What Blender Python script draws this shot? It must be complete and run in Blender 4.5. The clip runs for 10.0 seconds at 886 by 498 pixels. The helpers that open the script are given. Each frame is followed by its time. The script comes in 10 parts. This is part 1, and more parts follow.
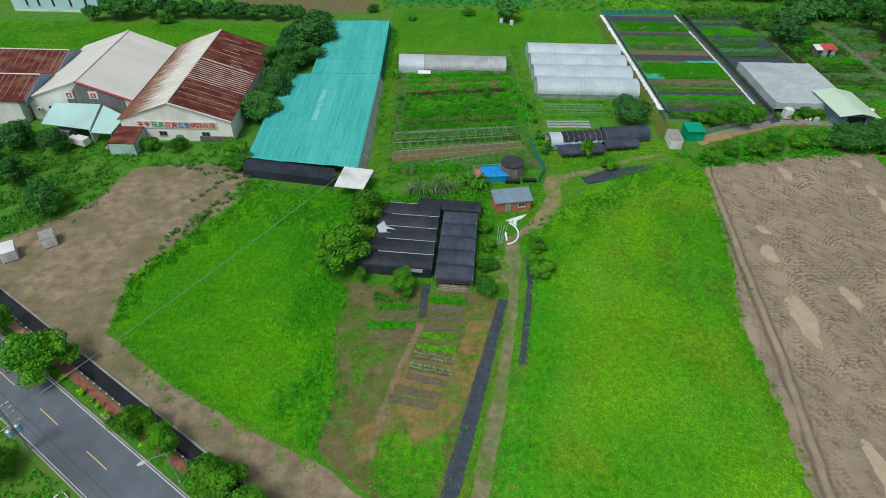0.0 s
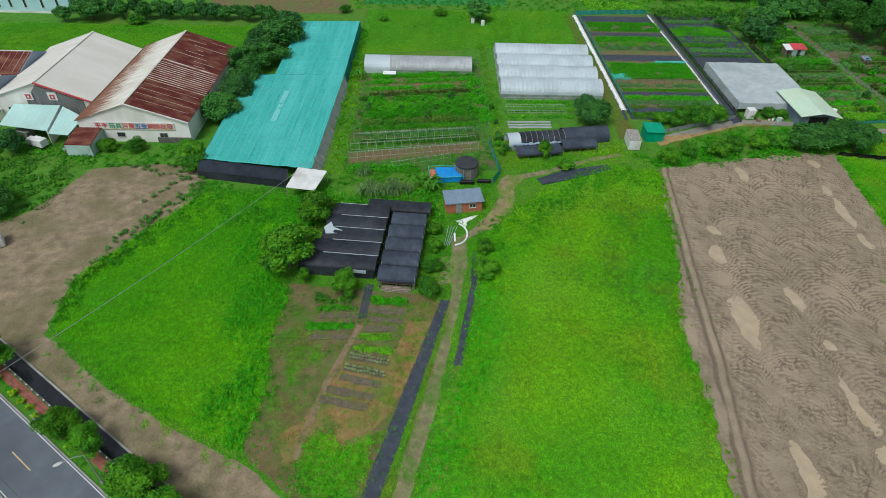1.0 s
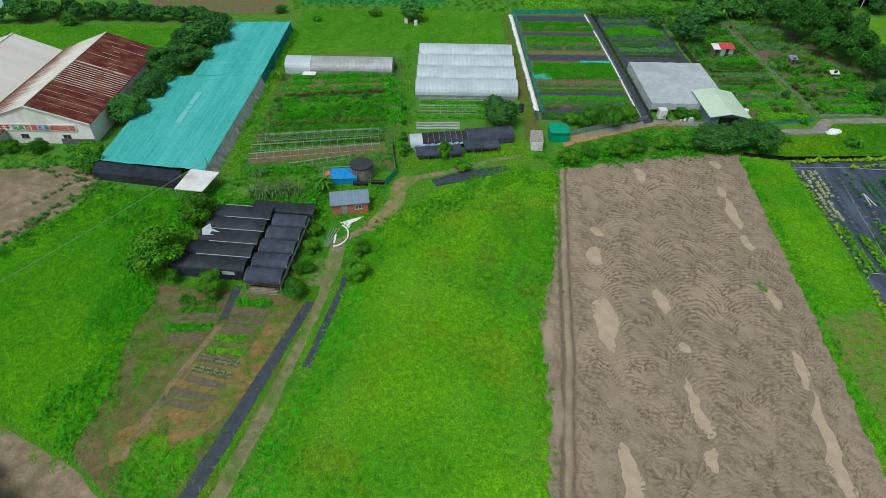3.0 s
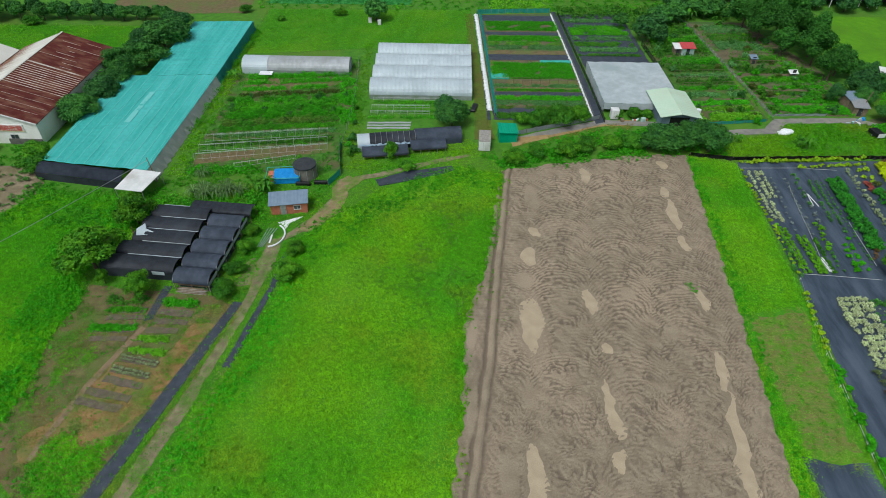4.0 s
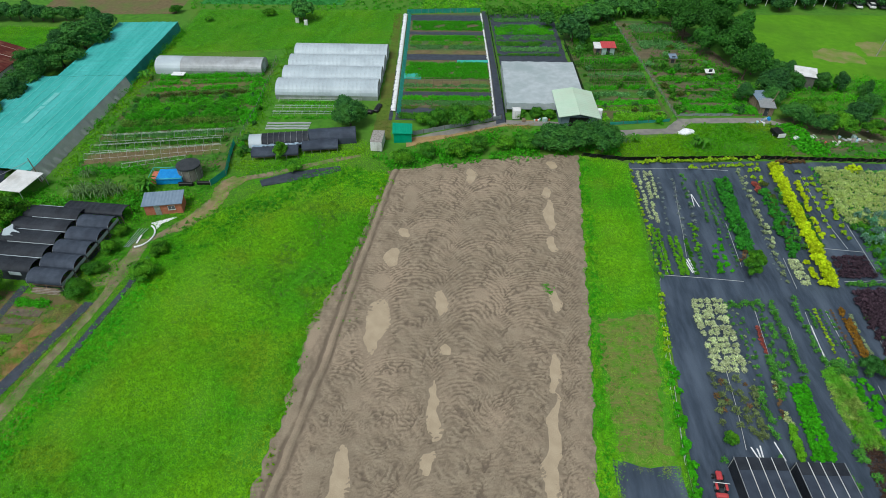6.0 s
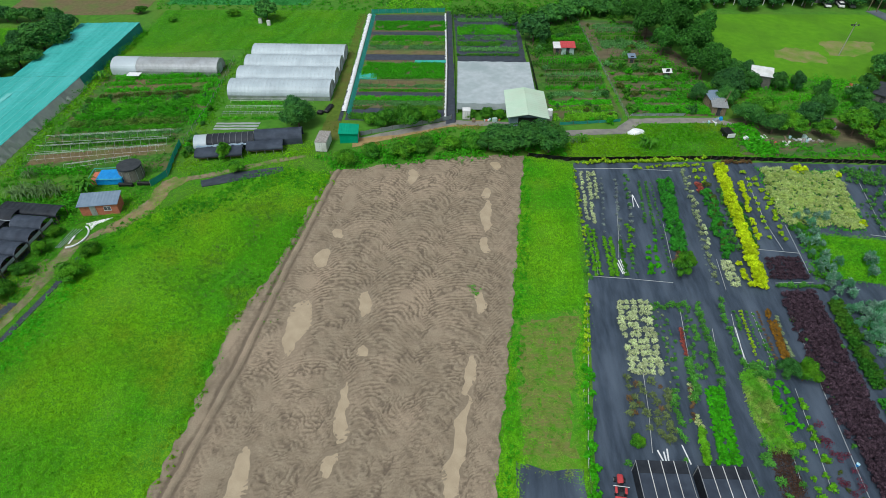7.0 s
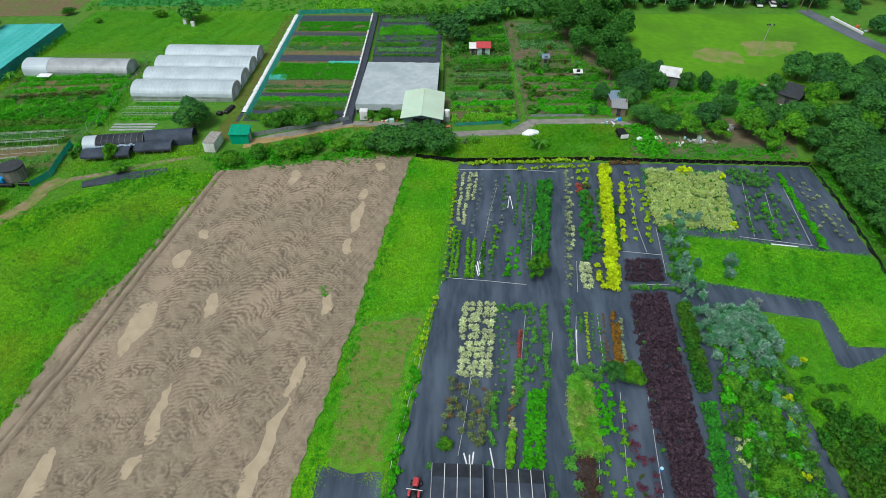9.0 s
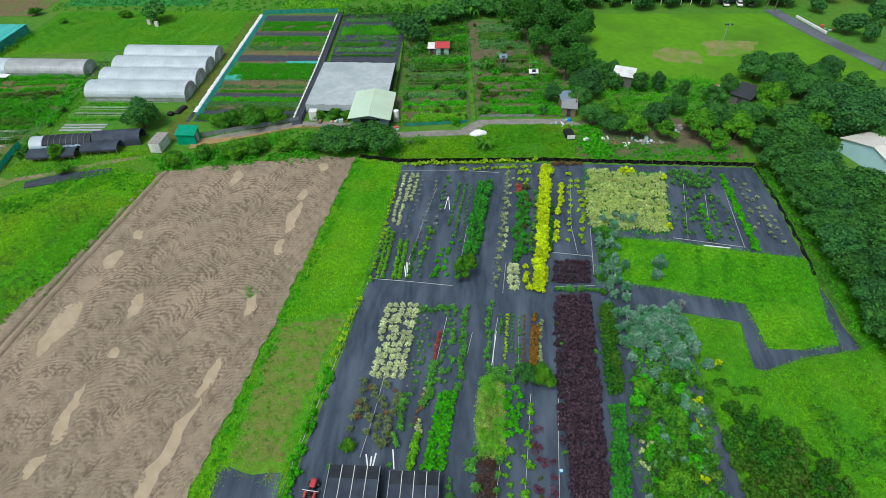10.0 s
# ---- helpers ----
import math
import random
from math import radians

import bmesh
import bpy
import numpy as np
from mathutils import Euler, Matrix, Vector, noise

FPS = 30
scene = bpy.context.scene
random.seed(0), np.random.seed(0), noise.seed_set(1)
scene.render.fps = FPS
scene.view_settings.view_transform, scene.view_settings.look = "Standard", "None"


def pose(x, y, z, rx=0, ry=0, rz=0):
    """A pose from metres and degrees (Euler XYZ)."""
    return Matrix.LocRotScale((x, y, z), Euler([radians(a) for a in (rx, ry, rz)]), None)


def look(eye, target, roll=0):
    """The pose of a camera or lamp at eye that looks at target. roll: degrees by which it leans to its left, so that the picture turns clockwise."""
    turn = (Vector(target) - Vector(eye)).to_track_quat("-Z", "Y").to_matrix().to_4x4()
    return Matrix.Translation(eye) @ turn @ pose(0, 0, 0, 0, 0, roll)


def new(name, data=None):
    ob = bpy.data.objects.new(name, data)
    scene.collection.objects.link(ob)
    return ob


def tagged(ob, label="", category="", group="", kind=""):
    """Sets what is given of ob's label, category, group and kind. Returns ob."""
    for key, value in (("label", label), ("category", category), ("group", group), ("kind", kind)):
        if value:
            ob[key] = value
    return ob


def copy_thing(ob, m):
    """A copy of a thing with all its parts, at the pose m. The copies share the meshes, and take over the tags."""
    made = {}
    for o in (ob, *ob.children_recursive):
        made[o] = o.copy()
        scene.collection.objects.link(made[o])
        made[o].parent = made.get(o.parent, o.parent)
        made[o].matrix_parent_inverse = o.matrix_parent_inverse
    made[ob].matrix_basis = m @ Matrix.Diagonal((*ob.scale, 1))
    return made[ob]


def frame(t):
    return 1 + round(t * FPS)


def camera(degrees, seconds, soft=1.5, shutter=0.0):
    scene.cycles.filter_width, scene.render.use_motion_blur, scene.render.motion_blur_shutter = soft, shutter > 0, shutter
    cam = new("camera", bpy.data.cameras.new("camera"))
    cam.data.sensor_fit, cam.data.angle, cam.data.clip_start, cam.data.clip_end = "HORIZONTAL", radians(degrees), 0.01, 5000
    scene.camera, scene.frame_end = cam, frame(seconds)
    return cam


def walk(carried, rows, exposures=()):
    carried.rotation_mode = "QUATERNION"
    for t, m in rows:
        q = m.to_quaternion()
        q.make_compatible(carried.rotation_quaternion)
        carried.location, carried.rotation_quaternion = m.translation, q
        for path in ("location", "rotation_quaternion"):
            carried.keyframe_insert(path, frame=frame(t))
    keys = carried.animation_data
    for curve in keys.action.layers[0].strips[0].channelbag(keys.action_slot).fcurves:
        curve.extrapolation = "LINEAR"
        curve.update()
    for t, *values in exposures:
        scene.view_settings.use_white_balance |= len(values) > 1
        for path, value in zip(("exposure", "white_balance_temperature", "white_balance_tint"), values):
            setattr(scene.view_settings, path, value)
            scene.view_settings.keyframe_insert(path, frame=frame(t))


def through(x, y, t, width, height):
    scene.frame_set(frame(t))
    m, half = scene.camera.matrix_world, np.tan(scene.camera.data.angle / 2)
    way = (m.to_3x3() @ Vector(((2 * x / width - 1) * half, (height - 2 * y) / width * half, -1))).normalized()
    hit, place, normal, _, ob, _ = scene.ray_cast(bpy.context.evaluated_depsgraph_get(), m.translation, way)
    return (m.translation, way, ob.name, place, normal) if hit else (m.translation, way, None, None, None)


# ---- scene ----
cam = camera(73.0, 10.0, 0.6)
PATH = [
    (0, (-0.525, -0.855, 64.312), (-0.488, 0.664, 63.012), 1.9),
    (0.5, (3.811, -0.859, 64.498), (3.845, 0.661, 63.198), 1.8),
    (1, (8.555, -0.781, 64.727), (8.585, 0.737, 63.426), 1.7),
    (1.5, (13.568, -0.76, 65.039), (13.593, 0.757, 63.736), 1.6),
    (2, (18.749, -0.779, 65.363), (18.771, 0.736, 64.058), 1.5),
    (2.5, (24.257, -0.742, 65.659), (24.274, 0.772, 64.353), 1.4),
    (4, (41.119, -0.356, 66.316), (41.126, 1.154, 65.005), 1.2),
    (4.5, (46.883, -0.326, 66.565), (46.886, 1.183, 65.252), 1.2),
    (5, (52.916, -0.256, 66.757), (52.912, 1.252, 65.444), 1.0),
    (5.5, (59.038, -0.126, 66.824), (59.027, 1.382, 65.51), 0.8),
    (7, (77.474, 0.83, 66.701), (77.441, 2.337, 65.388), 0.3),
    (7.5, (83.607, 1.059, 66.578), (83.568, 2.568, 65.265), 0.1),
    (8, (89.735, 1.319, 66.61), (89.69, 2.827, 65.298), 0.0),
    (8.5, (95.748, 1.584, 66.629), (95.7, 3.092, 65.317), -0.0),
    (9, (101.874, 1.865, 66.724), (101.821, 3.372, 65.411), -0.1),
    (9.5, (108.115, 2.169, 66.952), (108.054, 3.674, 65.637), -0.3),
    (10, (114.295, 2.522, 67.037), (114.227, 4.026, 65.72), -0.4),
]
walk(cam, [(t, look(eye, target, roll)) for t, eye, target, roll in PATH], [(0, 0.08, 6100, 4.5), (2.5, 0.02, 6050, 4.5), (5, 0.06, 6050, 4.5), (7, 0.13, 6050, 4.5), (10, 0.26, 6050, 4.5)])

# ---- light: an overcast sky with a wide, weak sun ----
world = bpy.data.worlds.new("sky")
scene.world = world
world.use_nodes = True
wn = world.node_tree
sky = wn.nodes.new("ShaderNodeTexSky")
sky.sky_type = "NISHITA"
sky.sun_disc = False
sky.sun_elevation, sky.sun_rotation = radians(58), radians(215)
sky.air_density, sky.dust_density, sky.ozone_density = 1.0, 4.0, 1.0
pale = wn.nodes.new("ShaderNodeHueSaturation")
pale.inputs["Saturation"].default_value = 0.35
wn.links.new(sky.outputs["Color"], pale.inputs["Color"])
wn.links.new(pale.outputs["Color"], wn.nodes["Background"].inputs["Color"])
wn.nodes["Background"].inputs["Strength"].default_value = 0.1
sun = new("sun", bpy.data.lights.new("sun", "SUN"))
sun.data.energy, sun.data.angle, sun.data.color = 1.55, radians(20), (1.0, 0.96, 0.9)
sun.matrix_world = look((-40, -60, 120), (0, 0, 0))

# ---- tools ----
rng = np.random.default_rng(7)


def mat(name, c1, c2, scale=2.0, fine=18.0, rough=0.85, bump=0.3, metal=0.0, spec=0.3, c3=None, big=0.08, stretch=(1, 1, 1), spread=0.0, dist=0.03):
    """A mottled surface: two colours at a middle scale, a third in large stains, and a fine grain in the bump."""
    m = bpy.data.materials.new(name)
    m.use_nodes = True
    t = m.node_tree
    n, l = t.nodes, t.links
    bs = n["Principled BSDF"]
    bs.inputs["Roughness"].default_value, bs.inputs["Metallic"].default_value = rough, metal
    bs.inputs["Specular IOR Level"].default_value = spec
    co = n.new("ShaderNodeTexCoord")
    mp = n.new("ShaderNodeMapping")
    mp.inputs["Scale"].default_value = stretch
    l.new(co.outputs["Object"], mp.inputs["Vector"])

    def noise_at(s, detail=4.0):
        t1 = n.new("ShaderNodeTexNoise")
        t1.inputs["Scale"].default_value, t1.inputs["Detail"].default_value = s, detail
        l.new(mp.outputs["Vector"], t1.inputs["Vector"])
        return t1

    def mix(fac, a, b):
        x = n.new("ShaderNodeMix")
        x.data_type = "RGBA"
        l.new(fac, x.inputs["Factor"])
        for sock, v in ((x.inputs["A"], a), (x.inputs["B"], b)):
            if isinstance(v, tuple):
                sock.default_value = (*v, 1)
            else:
                l.new(v, sock)
        return x.outputs["Result"]

    def ramp(sock, lo, hi):
        r = n.new("ShaderNodeMapRange")
        r.inputs["From Min"].default_value, r.inputs["From Max"].default_value = lo, hi
        l.new(sock, r.inputs["Value"])
        return r.outputs["Result"]

    mid = noise_at(scale)
    col = mix(ramp(mid.outputs["Fac"], 0.32, 0.68), c1, c2)
    if c3:
        col = mix(ramp(noise_at(big, 3.0).outputs["Fac"], 0.45, 0.7), col, c3)
    grain = noise_at(fine, 3.0)
    dark = n.new("ShaderNodeHueSaturation")
    l.new(col, dark.inputs["Color"])
    if spread:
        info = n.new("ShaderNodeObjectInfo")
        l.new(ramp(info.outputs["Random"], 0, 1), dark.inputs["Value"])
        dark.inputs["Value"].links[0].from_node.inputs["To Min"].default_value = 1 - spread
        dark.inputs["Value"].links[0].from_node.inputs["To Max"].default_value = 1 + spread
    else:
        l.new(ramp(grain.outputs["Fac"], 0.2, 0.8), dark.inputs["Value"])
        dark.inputs["Value"].links[0].from_node.inputs["To Min"].default_value = 0.86
        dark.inputs["Value"].links[0].from_node.inputs["To Max"].default_value = 1.14
    l.new(dark.outputs["Color"], bs.inputs["Base Color"])
    if bump:
        bp = n.new("ShaderNodeBump")
        bp.inputs["Strength"].default_value, bp.inputs["Distance"].default_value = bump, dist
        l.new(grain.outputs["Fac"], bp.inputs["Height"])
        l.new(bp.outputs["Normal"], bs.inputs["Normal"])
    return m


def leaf_mat(name, c1, c2, patch=None, pscale=0.12, through=0.25, rough=0.6, patch2=None):
    """Leaves: each leaf takes its own tone; patches of another tone lie over the whole."""
    m = bpy.data.materials.new(name)
    m.use_nodes = True
    t = m.node_tree
    n, l = t.nodes, t.links
    bs = n["Principled BSDF"]
    bs.inputs["Roughness"].default_value = rough
    bs.inputs["Specular IOR Level"].default_value = 0.14
    geo = n.new("ShaderNodeNewGeometry")
    x = n.new("ShaderNodeMix")
    x.data_type = "RGBA"
    x.inputs["A"].default_value, x.inputs["B"].default_value = (*c1, 1), (*c2, 1)
    l.new(geo.outputs["Random Per Island"], x.inputs["Factor"])
    col = x.outputs["Result"]
    for tone, sc, lo, hi, top in ((patch, pscale, 0.43, 0.58, 0.9), (patch2, pscale * 1.7, 0.52, 0.66, 0.8)):
        if not tone:
            continue
        ns = n.new("ShaderNodeTexNoise")
        ns.inputs["Scale"].default_value, ns.inputs["Detail"].default_value = sc, 5.0
        l.new(geo.outputs["Position"], ns.inputs["Vector"])
        mr = n.new("ShaderNodeMapRange")
        mr.inputs["From Min"].default_value, mr.inputs["From Max"].default_value = lo, hi
        mr.inputs["To Max"].default_value = top
        l.new(ns.outputs["Fac"], mr.inputs["Value"])
        y = n.new("ShaderNodeMix")
        y.data_type = "RGBA"
        y.inputs["B"].default_value = (*tone, 1)
        l.new(mr.outputs["Result"], y.inputs["Factor"])
        l.new(col, y.inputs["A"])
        col = y.outputs["Result"]
    info = n.new("ShaderNodeObjectInfo")
    mr2 = n.new("ShaderNodeMapRange")
    mr2.inputs["To Min"].default_value, mr2.inputs["To Max"].default_value = 0.82, 1.18
    l.new(info.outputs["Random"], mr2.inputs["Value"])
    cl, mr3, ml = n.new("ShaderNodeTexNoise"), n.new("ShaderNodeMapRange"), n.new("ShaderNodeMath")
    cl.inputs["Scale"].default_value, cl.inputs["Detail"].default_value, cl.inputs["Roughness"].default_value = 1.5, 6.0, 0.65  # each clump has its own depth of green
    l.new(geo.outputs["Position"], cl.inputs["Vector"])
    mr3.inputs["From Min"].default_value, mr3.inputs["From Max"].default_value = 0.33, 0.67
    mr3.inputs["To Min"].default_value, mr3.inputs["To Max"].default_value = 0.7, 1.32
    l.new(cl.outputs["Fac"], mr3.inputs["Value"])
    ml.operation = "MULTIPLY"
    l.new(mr2.outputs["Result"], ml.inputs[0])
    l.new(mr3.outputs["Result"], ml.inputs[1])
    hs = n.new("ShaderNodeHueSaturation")
    l.new(col, hs.inputs["Color"])
    l.new(ml.outputs["Value"], hs.inputs["Value"])
    l.new(hs.outputs["Color"], bs.inputs["Base Color"])
    tr = n.new("ShaderNodeBsdfTranslucent")
    l.new(hs.outputs["Color"], tr.inputs["Color"])
    ms = n.new("ShaderNodeMixShader")
    ms.inputs["Fac"].default_value = through
    l.new(bs.outputs["BSDF"], ms.inputs[1])
    l.new(tr.outputs["BSDF"], ms.inputs[2])
    l.new(ms.outputs["Shader"], n["Material Output"].inputs["Surface"])
    return m


def array_mesh(name, V, F, material, smooth=False):
    """A mesh from arrays of corners and of faces that all have as many corners."""
    V, F = np.asarray(V, np.float32), np.asarray(F, np.int32)
    me = bpy.data.meshes.new(name)
    me.vertices.add(len(V))
    me.vertices.foreach_set("co", V.ravel())
    k = F.shape[1]
    me.loops.add(F.size)
    me.loops.foreach_set("vertex_index", F.ravel())
    me.polygons.add(len(F))
    me.polygons.foreach_set("loop_start", np.arange(0, F.size, k, dtype=np.int32))
    if smooth:
        me.polygons.foreach_set("use_smooth", np.ones(len(F), bool))
    me.materials.append(material)
    me.update(calc_edges=True)
    return me


def thing(name, label, category, group="", at=None, kind=""):
    ob = new(name)
    ob.empty_display_size = 0.3
    ob.matrix_world = at or Matrix()
    return tagged(ob, label, category, group, kind)


def part(name, bm, material, parent=None, label="", smooth=False):
    me = bpy.data.meshes.new(name)
    if smooth:
        for f in bm.faces:
            f.smooth = True
    bm.to_mesh(me)
    bm.free()
    me.materials.append(material)
    ob = new(name, me)
    ob.parent = parent
    return tagged(ob, label)


def box(bm, x0, x1, y0, y1, z0, z1, bevel=0.0):
    """A block, with its edges broken where bevel is given."""
    r = bmesh.ops.create_cube(bm, size=1.0, matrix=Matrix.LocRotScale(((x0 + x1) / 2, (y0 + y1) / 2, (z0 + z1) / 2), None, (abs(x1 - x0), abs(y1 - y0), abs(z1 - z0))))
    if bevel:
        es = {e for v in r["verts"] for e in v.link_edges}
        bmesh.ops.bevel(bm, geom=list(es), offset=bevel, segments=1, affect="EDGES")
    return bm


def rod(bm, p, q, r=0.03, r2=None, seg=6):
    """A round bar from p to q."""
    p, q = Vector(p), Vector(q)
    d = q - p
    m = Matrix.Translation((p + q) / 2) @ d.to_track_quat("Z", "Y").to_matrix().to_4x4()
    bmesh.ops.create_cone(bm, cap_ends=True, segments=seg, radius1=r, radius2=r if r2 is None else r2, depth=d.length, matrix=m)
    return bm


def slab(bm, pts, z0, z1):
    """A flat plate over an outline; z1 may be one height or a height for each corner."""
    top = [bm.verts.new((x, y, z1 if np.isscalar(z1) else z1[i])) for i, (x, y) in enumerate(pts)]
    low = [bm.verts.new((x, y, z0 if np.isscalar(z0) else z0[i])) for i, (x, y) in enumerate(pts)]
    a, b = bm.faces.new(top), bm.faces.new(low[::-1])
    for i in range(len(pts)):
        j = (i + 1) % len(pts)
        bm.faces.new((low[i], low[j], top[j], top[i]))
    bmesh.ops.recalc_face_normals(bm, faces=bm.faces)
    return bm


def wobble(pts, step=1.2, amp=0.35, seed=0):
    """An outline with its straight sides broken up and worn."""
    out = []
    for i, p in enumerate(pts):
        q = pts[(i + 1) % len(pts)]
        n = max(1, int(math.dist(p, q) / step))
        for k in range(n):
            x, y = p[0] + (q[0] - p[0]) * k / n, p[1] + (q[1] - p[1]) * k / n
            d = noise.noise_vector((x * 0.5 + seed, y * 0.5, seed * 1.7)) + 0.6 * noise.noise_vector((x * 1.7, y * 1.7, seed))
            out.append((x + amp * d.x, y + amp * d.y))
    return out


def sheet(name, pts, z, material, label, category="field", amp=0.35, step=1.2, low=-0.05, seed=0, kind="structure"):
    """A piece of ground of its own kind, lying a little above the rest."""
    bm = slab(bmesh.new(), wobble(pts, step, amp, seed) if amp else pts, low, z)
    bmesh.ops.triangulate(bm, faces=[f for f in bm.faces if len(f.verts) > 4])
    return tagged(part(name, bm, material), label, category, kind=kind)


def inside(P, poly):
    """Which points lie within the outline."""
    ok = np.zeros(len(P), bool)
    x, y = P[:, 0], P[:, 1]
    for (x0, y0), (x1, y1) in zip(poly, poly[1:] + poly[:1]):
        if y0 != y1:
            ok ^= ((y0 > y) != (y1 > y)) & (x < (x1 - x0) * (y - y0) / (y1 - y0) + x0)
    return ok


def spots(poly, density, holes=(), ragged=0.5):
    """Random places within an outline, straying a little over its edge."""
    a = np.array(poly)
    lo, hi = a.min(0) - ragged, a.max(0) + ragged
    n = int((hi - lo).prod() * density)
    P = rng.uniform(lo, hi, (n, 2))
    Q = P + rng.normal(0, ragged, P.shape)
    ok = inside(Q, list(poly))
    for h in holes:
        ok &= ~inside(Q, list(h))
    return P[ok]


def lumps(P, scale, seed=0.0):
    """A soft pattern of 0..1 over places, the sum of some waves."""
    r = np.random.default_rng(int(seed * 10) + 3)
    v = np.zeros(len(P))
    for k in range(9):
        a, f, ph = r.uniform(0, 6.283), scale * r.uniform(0.5, 2.2), r.uniform(0, 6.283)
        v += np.sin((P[:, 0] * np.cos(a) + P[:, 1] * np.sin(a)) * f * 6.283 + ph) / 3
    return np.clip(0.5 + 0.35 * v, 0, 1)


def fine_blades(P, h, w, lean=0.8, z=0.0):
    """One slim drooping blade, a single triangle, at each place."""
    n = len(P)
    h = np.broadcast_to(h, n) * rng.uniform(0.5, 1.4, n)
    w = np.broadcast_to(w, n) * rng.uniform(0.7, 1.3, n)
    a = rng.uniform(0, 6.283, n)
    d = np.stack([np.cos(a), np.sin(a)], 1)
    s = np.stack([-d[:, 1], d[:, 0]], 1)
    L0 = (h * rng.uniform(0.6, 1.3, n) * lean)[:, None]
    V = np.empty((n, 3, 3))
    V[:, 0, :2], V[:, 1, :2], V[:, 2, :2] = P + d * L0 * 0.6, P - d * L0 * 0.4 + s * w[:, None] * 0.5, P - d * L0 * 0.4 - s * w[:, None] * 0.5
    V[:, 0, 2] = z + h * rng.uniform(0.7, 1.0, n)
    V[:, 1, 2] = V[:, 2, 2] = z + h * 0.35
    return V.reshape(-1, 3), np.arange(3 * n).reshape(n, 3)


def tube(bm, pts, r, seg=5):
    """One bent pipe through some places."""
    pts = [Vector(p) for p in pts]
    rings = []
    for i, p in enumerate(pts):
        d = (pts[min(i + 1, len(pts) - 1)] - pts[max(i - 1, 0)]).normalized()
        m = d.to_track_quat("Z", "Y").to_matrix()
        rings.append([bm.verts.new(p + m @ Vector((r * math.cos(k * math.tau / seg), r * math.sin(k * math.tau / seg), 0))) for k in range(seg)])
    for a, b in zip(rings, rings[1:]):
        for k in range(seg):
            j = (k + 1) % seg
            bm.faces.new((a[k], a[j], b[j], b[k]))
    bm.faces.new(rings[0][::-1])
    bm.faces.new(rings[-1])
    return bm


def turf(name, poly, density, h, w, material, label, category="grass", holes=(), ragged=0.4, lean=1.0, clump=0.0, cscale=0.15, z=0.0, fine=False):
    """A field of grass or weeds: one object of many leaves."""
    if not fine:  # broad-leaved weeds stand as small bushy plants
        return clumps(name, poly, density * 0.17, w * 1.35, h * 0.95, 11, w * 0.72, material, label, category, holes, ragged, min(clump, 1.0), cscale, z)
    density, h, w = density * 1.25, h * 0.72, w * 0.72
    P = spots(poly, density, holes, ragged)
    k = lumps(P, cscale, len(P) % 97)
    if clump:
        keep = rng.uniform(0, 1, len(P)) < ((1 - clump) + clump * k if clump <= 1 else np.clip((k - 0.5) * 4 * (clump - 1), 0.0, 1))
        P, k = P[keep], k[keep]
    V, F = fine_blades(P, h * (0.65 + 0.7 * k), w, lean, z)
    ob = new(name, array_mesh(name, V, F, material))
    return tagged(ob, label, category, kind="stuff")


def leaves_at(C, N, size, aspect=0.6, bend=0.25):
    """Leaves at C, facing N, a little drooping."""
    n = len(C)
    N = N / np.linalg.norm(N, axis=1)[:, None]
    a = rng.normal(0, 1, (n, 3))
    U = np.cross(N, a)
    U /= np.linalg.norm(U, axis=1)[:, None]
    W = np.cross(N, U)
    s = (np.broadcast_to(size, n) * rng.uniform(0.65, 1.35, n))[:, None]
    V = np.empty((n, 3, 3))
    V[:, 0] = C + U * s * 0.75 - N * s * bend
    V[:, 1], V[:, 2] = C - U * s * 0.3 + W * s * aspect, C - U * s * 0.3 - W * s * aspect
    return V.reshape(-1, 3), np.arange(3 * n).reshape(n, 3)


def clumps(name, poly, density, R, H, n, size, material, label, category="weeds", holes=(), ragged=0.4, clump=0.0, cscale=0.15, z=0.0):
    """Low bushy plants standing close: one object of many small domes of leaves."""
    P = spots(poly, density, holes, ragged)
    k = lumps(P, cscale, len(P) % 89)
    if clump:
        keep = rng.uniform(0, 1, len(P)) < np.clip((k - 0.5) * 3 + 1.3 - clump, 0, 1)
        P, k = P[keep], k[keep]
    s = rng.uniform(0.6, 1.35, len(P)) * (0.75 + 0.5 * k)
    D = rng.normal(0, 1, (len(P), n, 3))
    D[:, :, 2] = np.abs(D[:, :, 2]) + 0.1
    D /= np.linalg.norm(D, axis=2)[:, :, None]
    C = D * s[:, None, None] * np.array([R, R, H]) * rng.uniform(0.75, 1.1, (len(P), n, 1))
    C[:, :, :2] += P[:, None, :]
    C[:, :, 2] += z
    N = D + rng.normal(0, 0.5, D.shape) + np.array([0, 0, 0.35])
    V, F = leaves_at(C.reshape(-1, 3), N.reshape(-1, 3), size)
    V[:, 2] = np.maximum(V[:, 2], z + 0.02)
    return tagged(new(name, array_mesh(name, V, F, material)), label, category, kind="stuff")


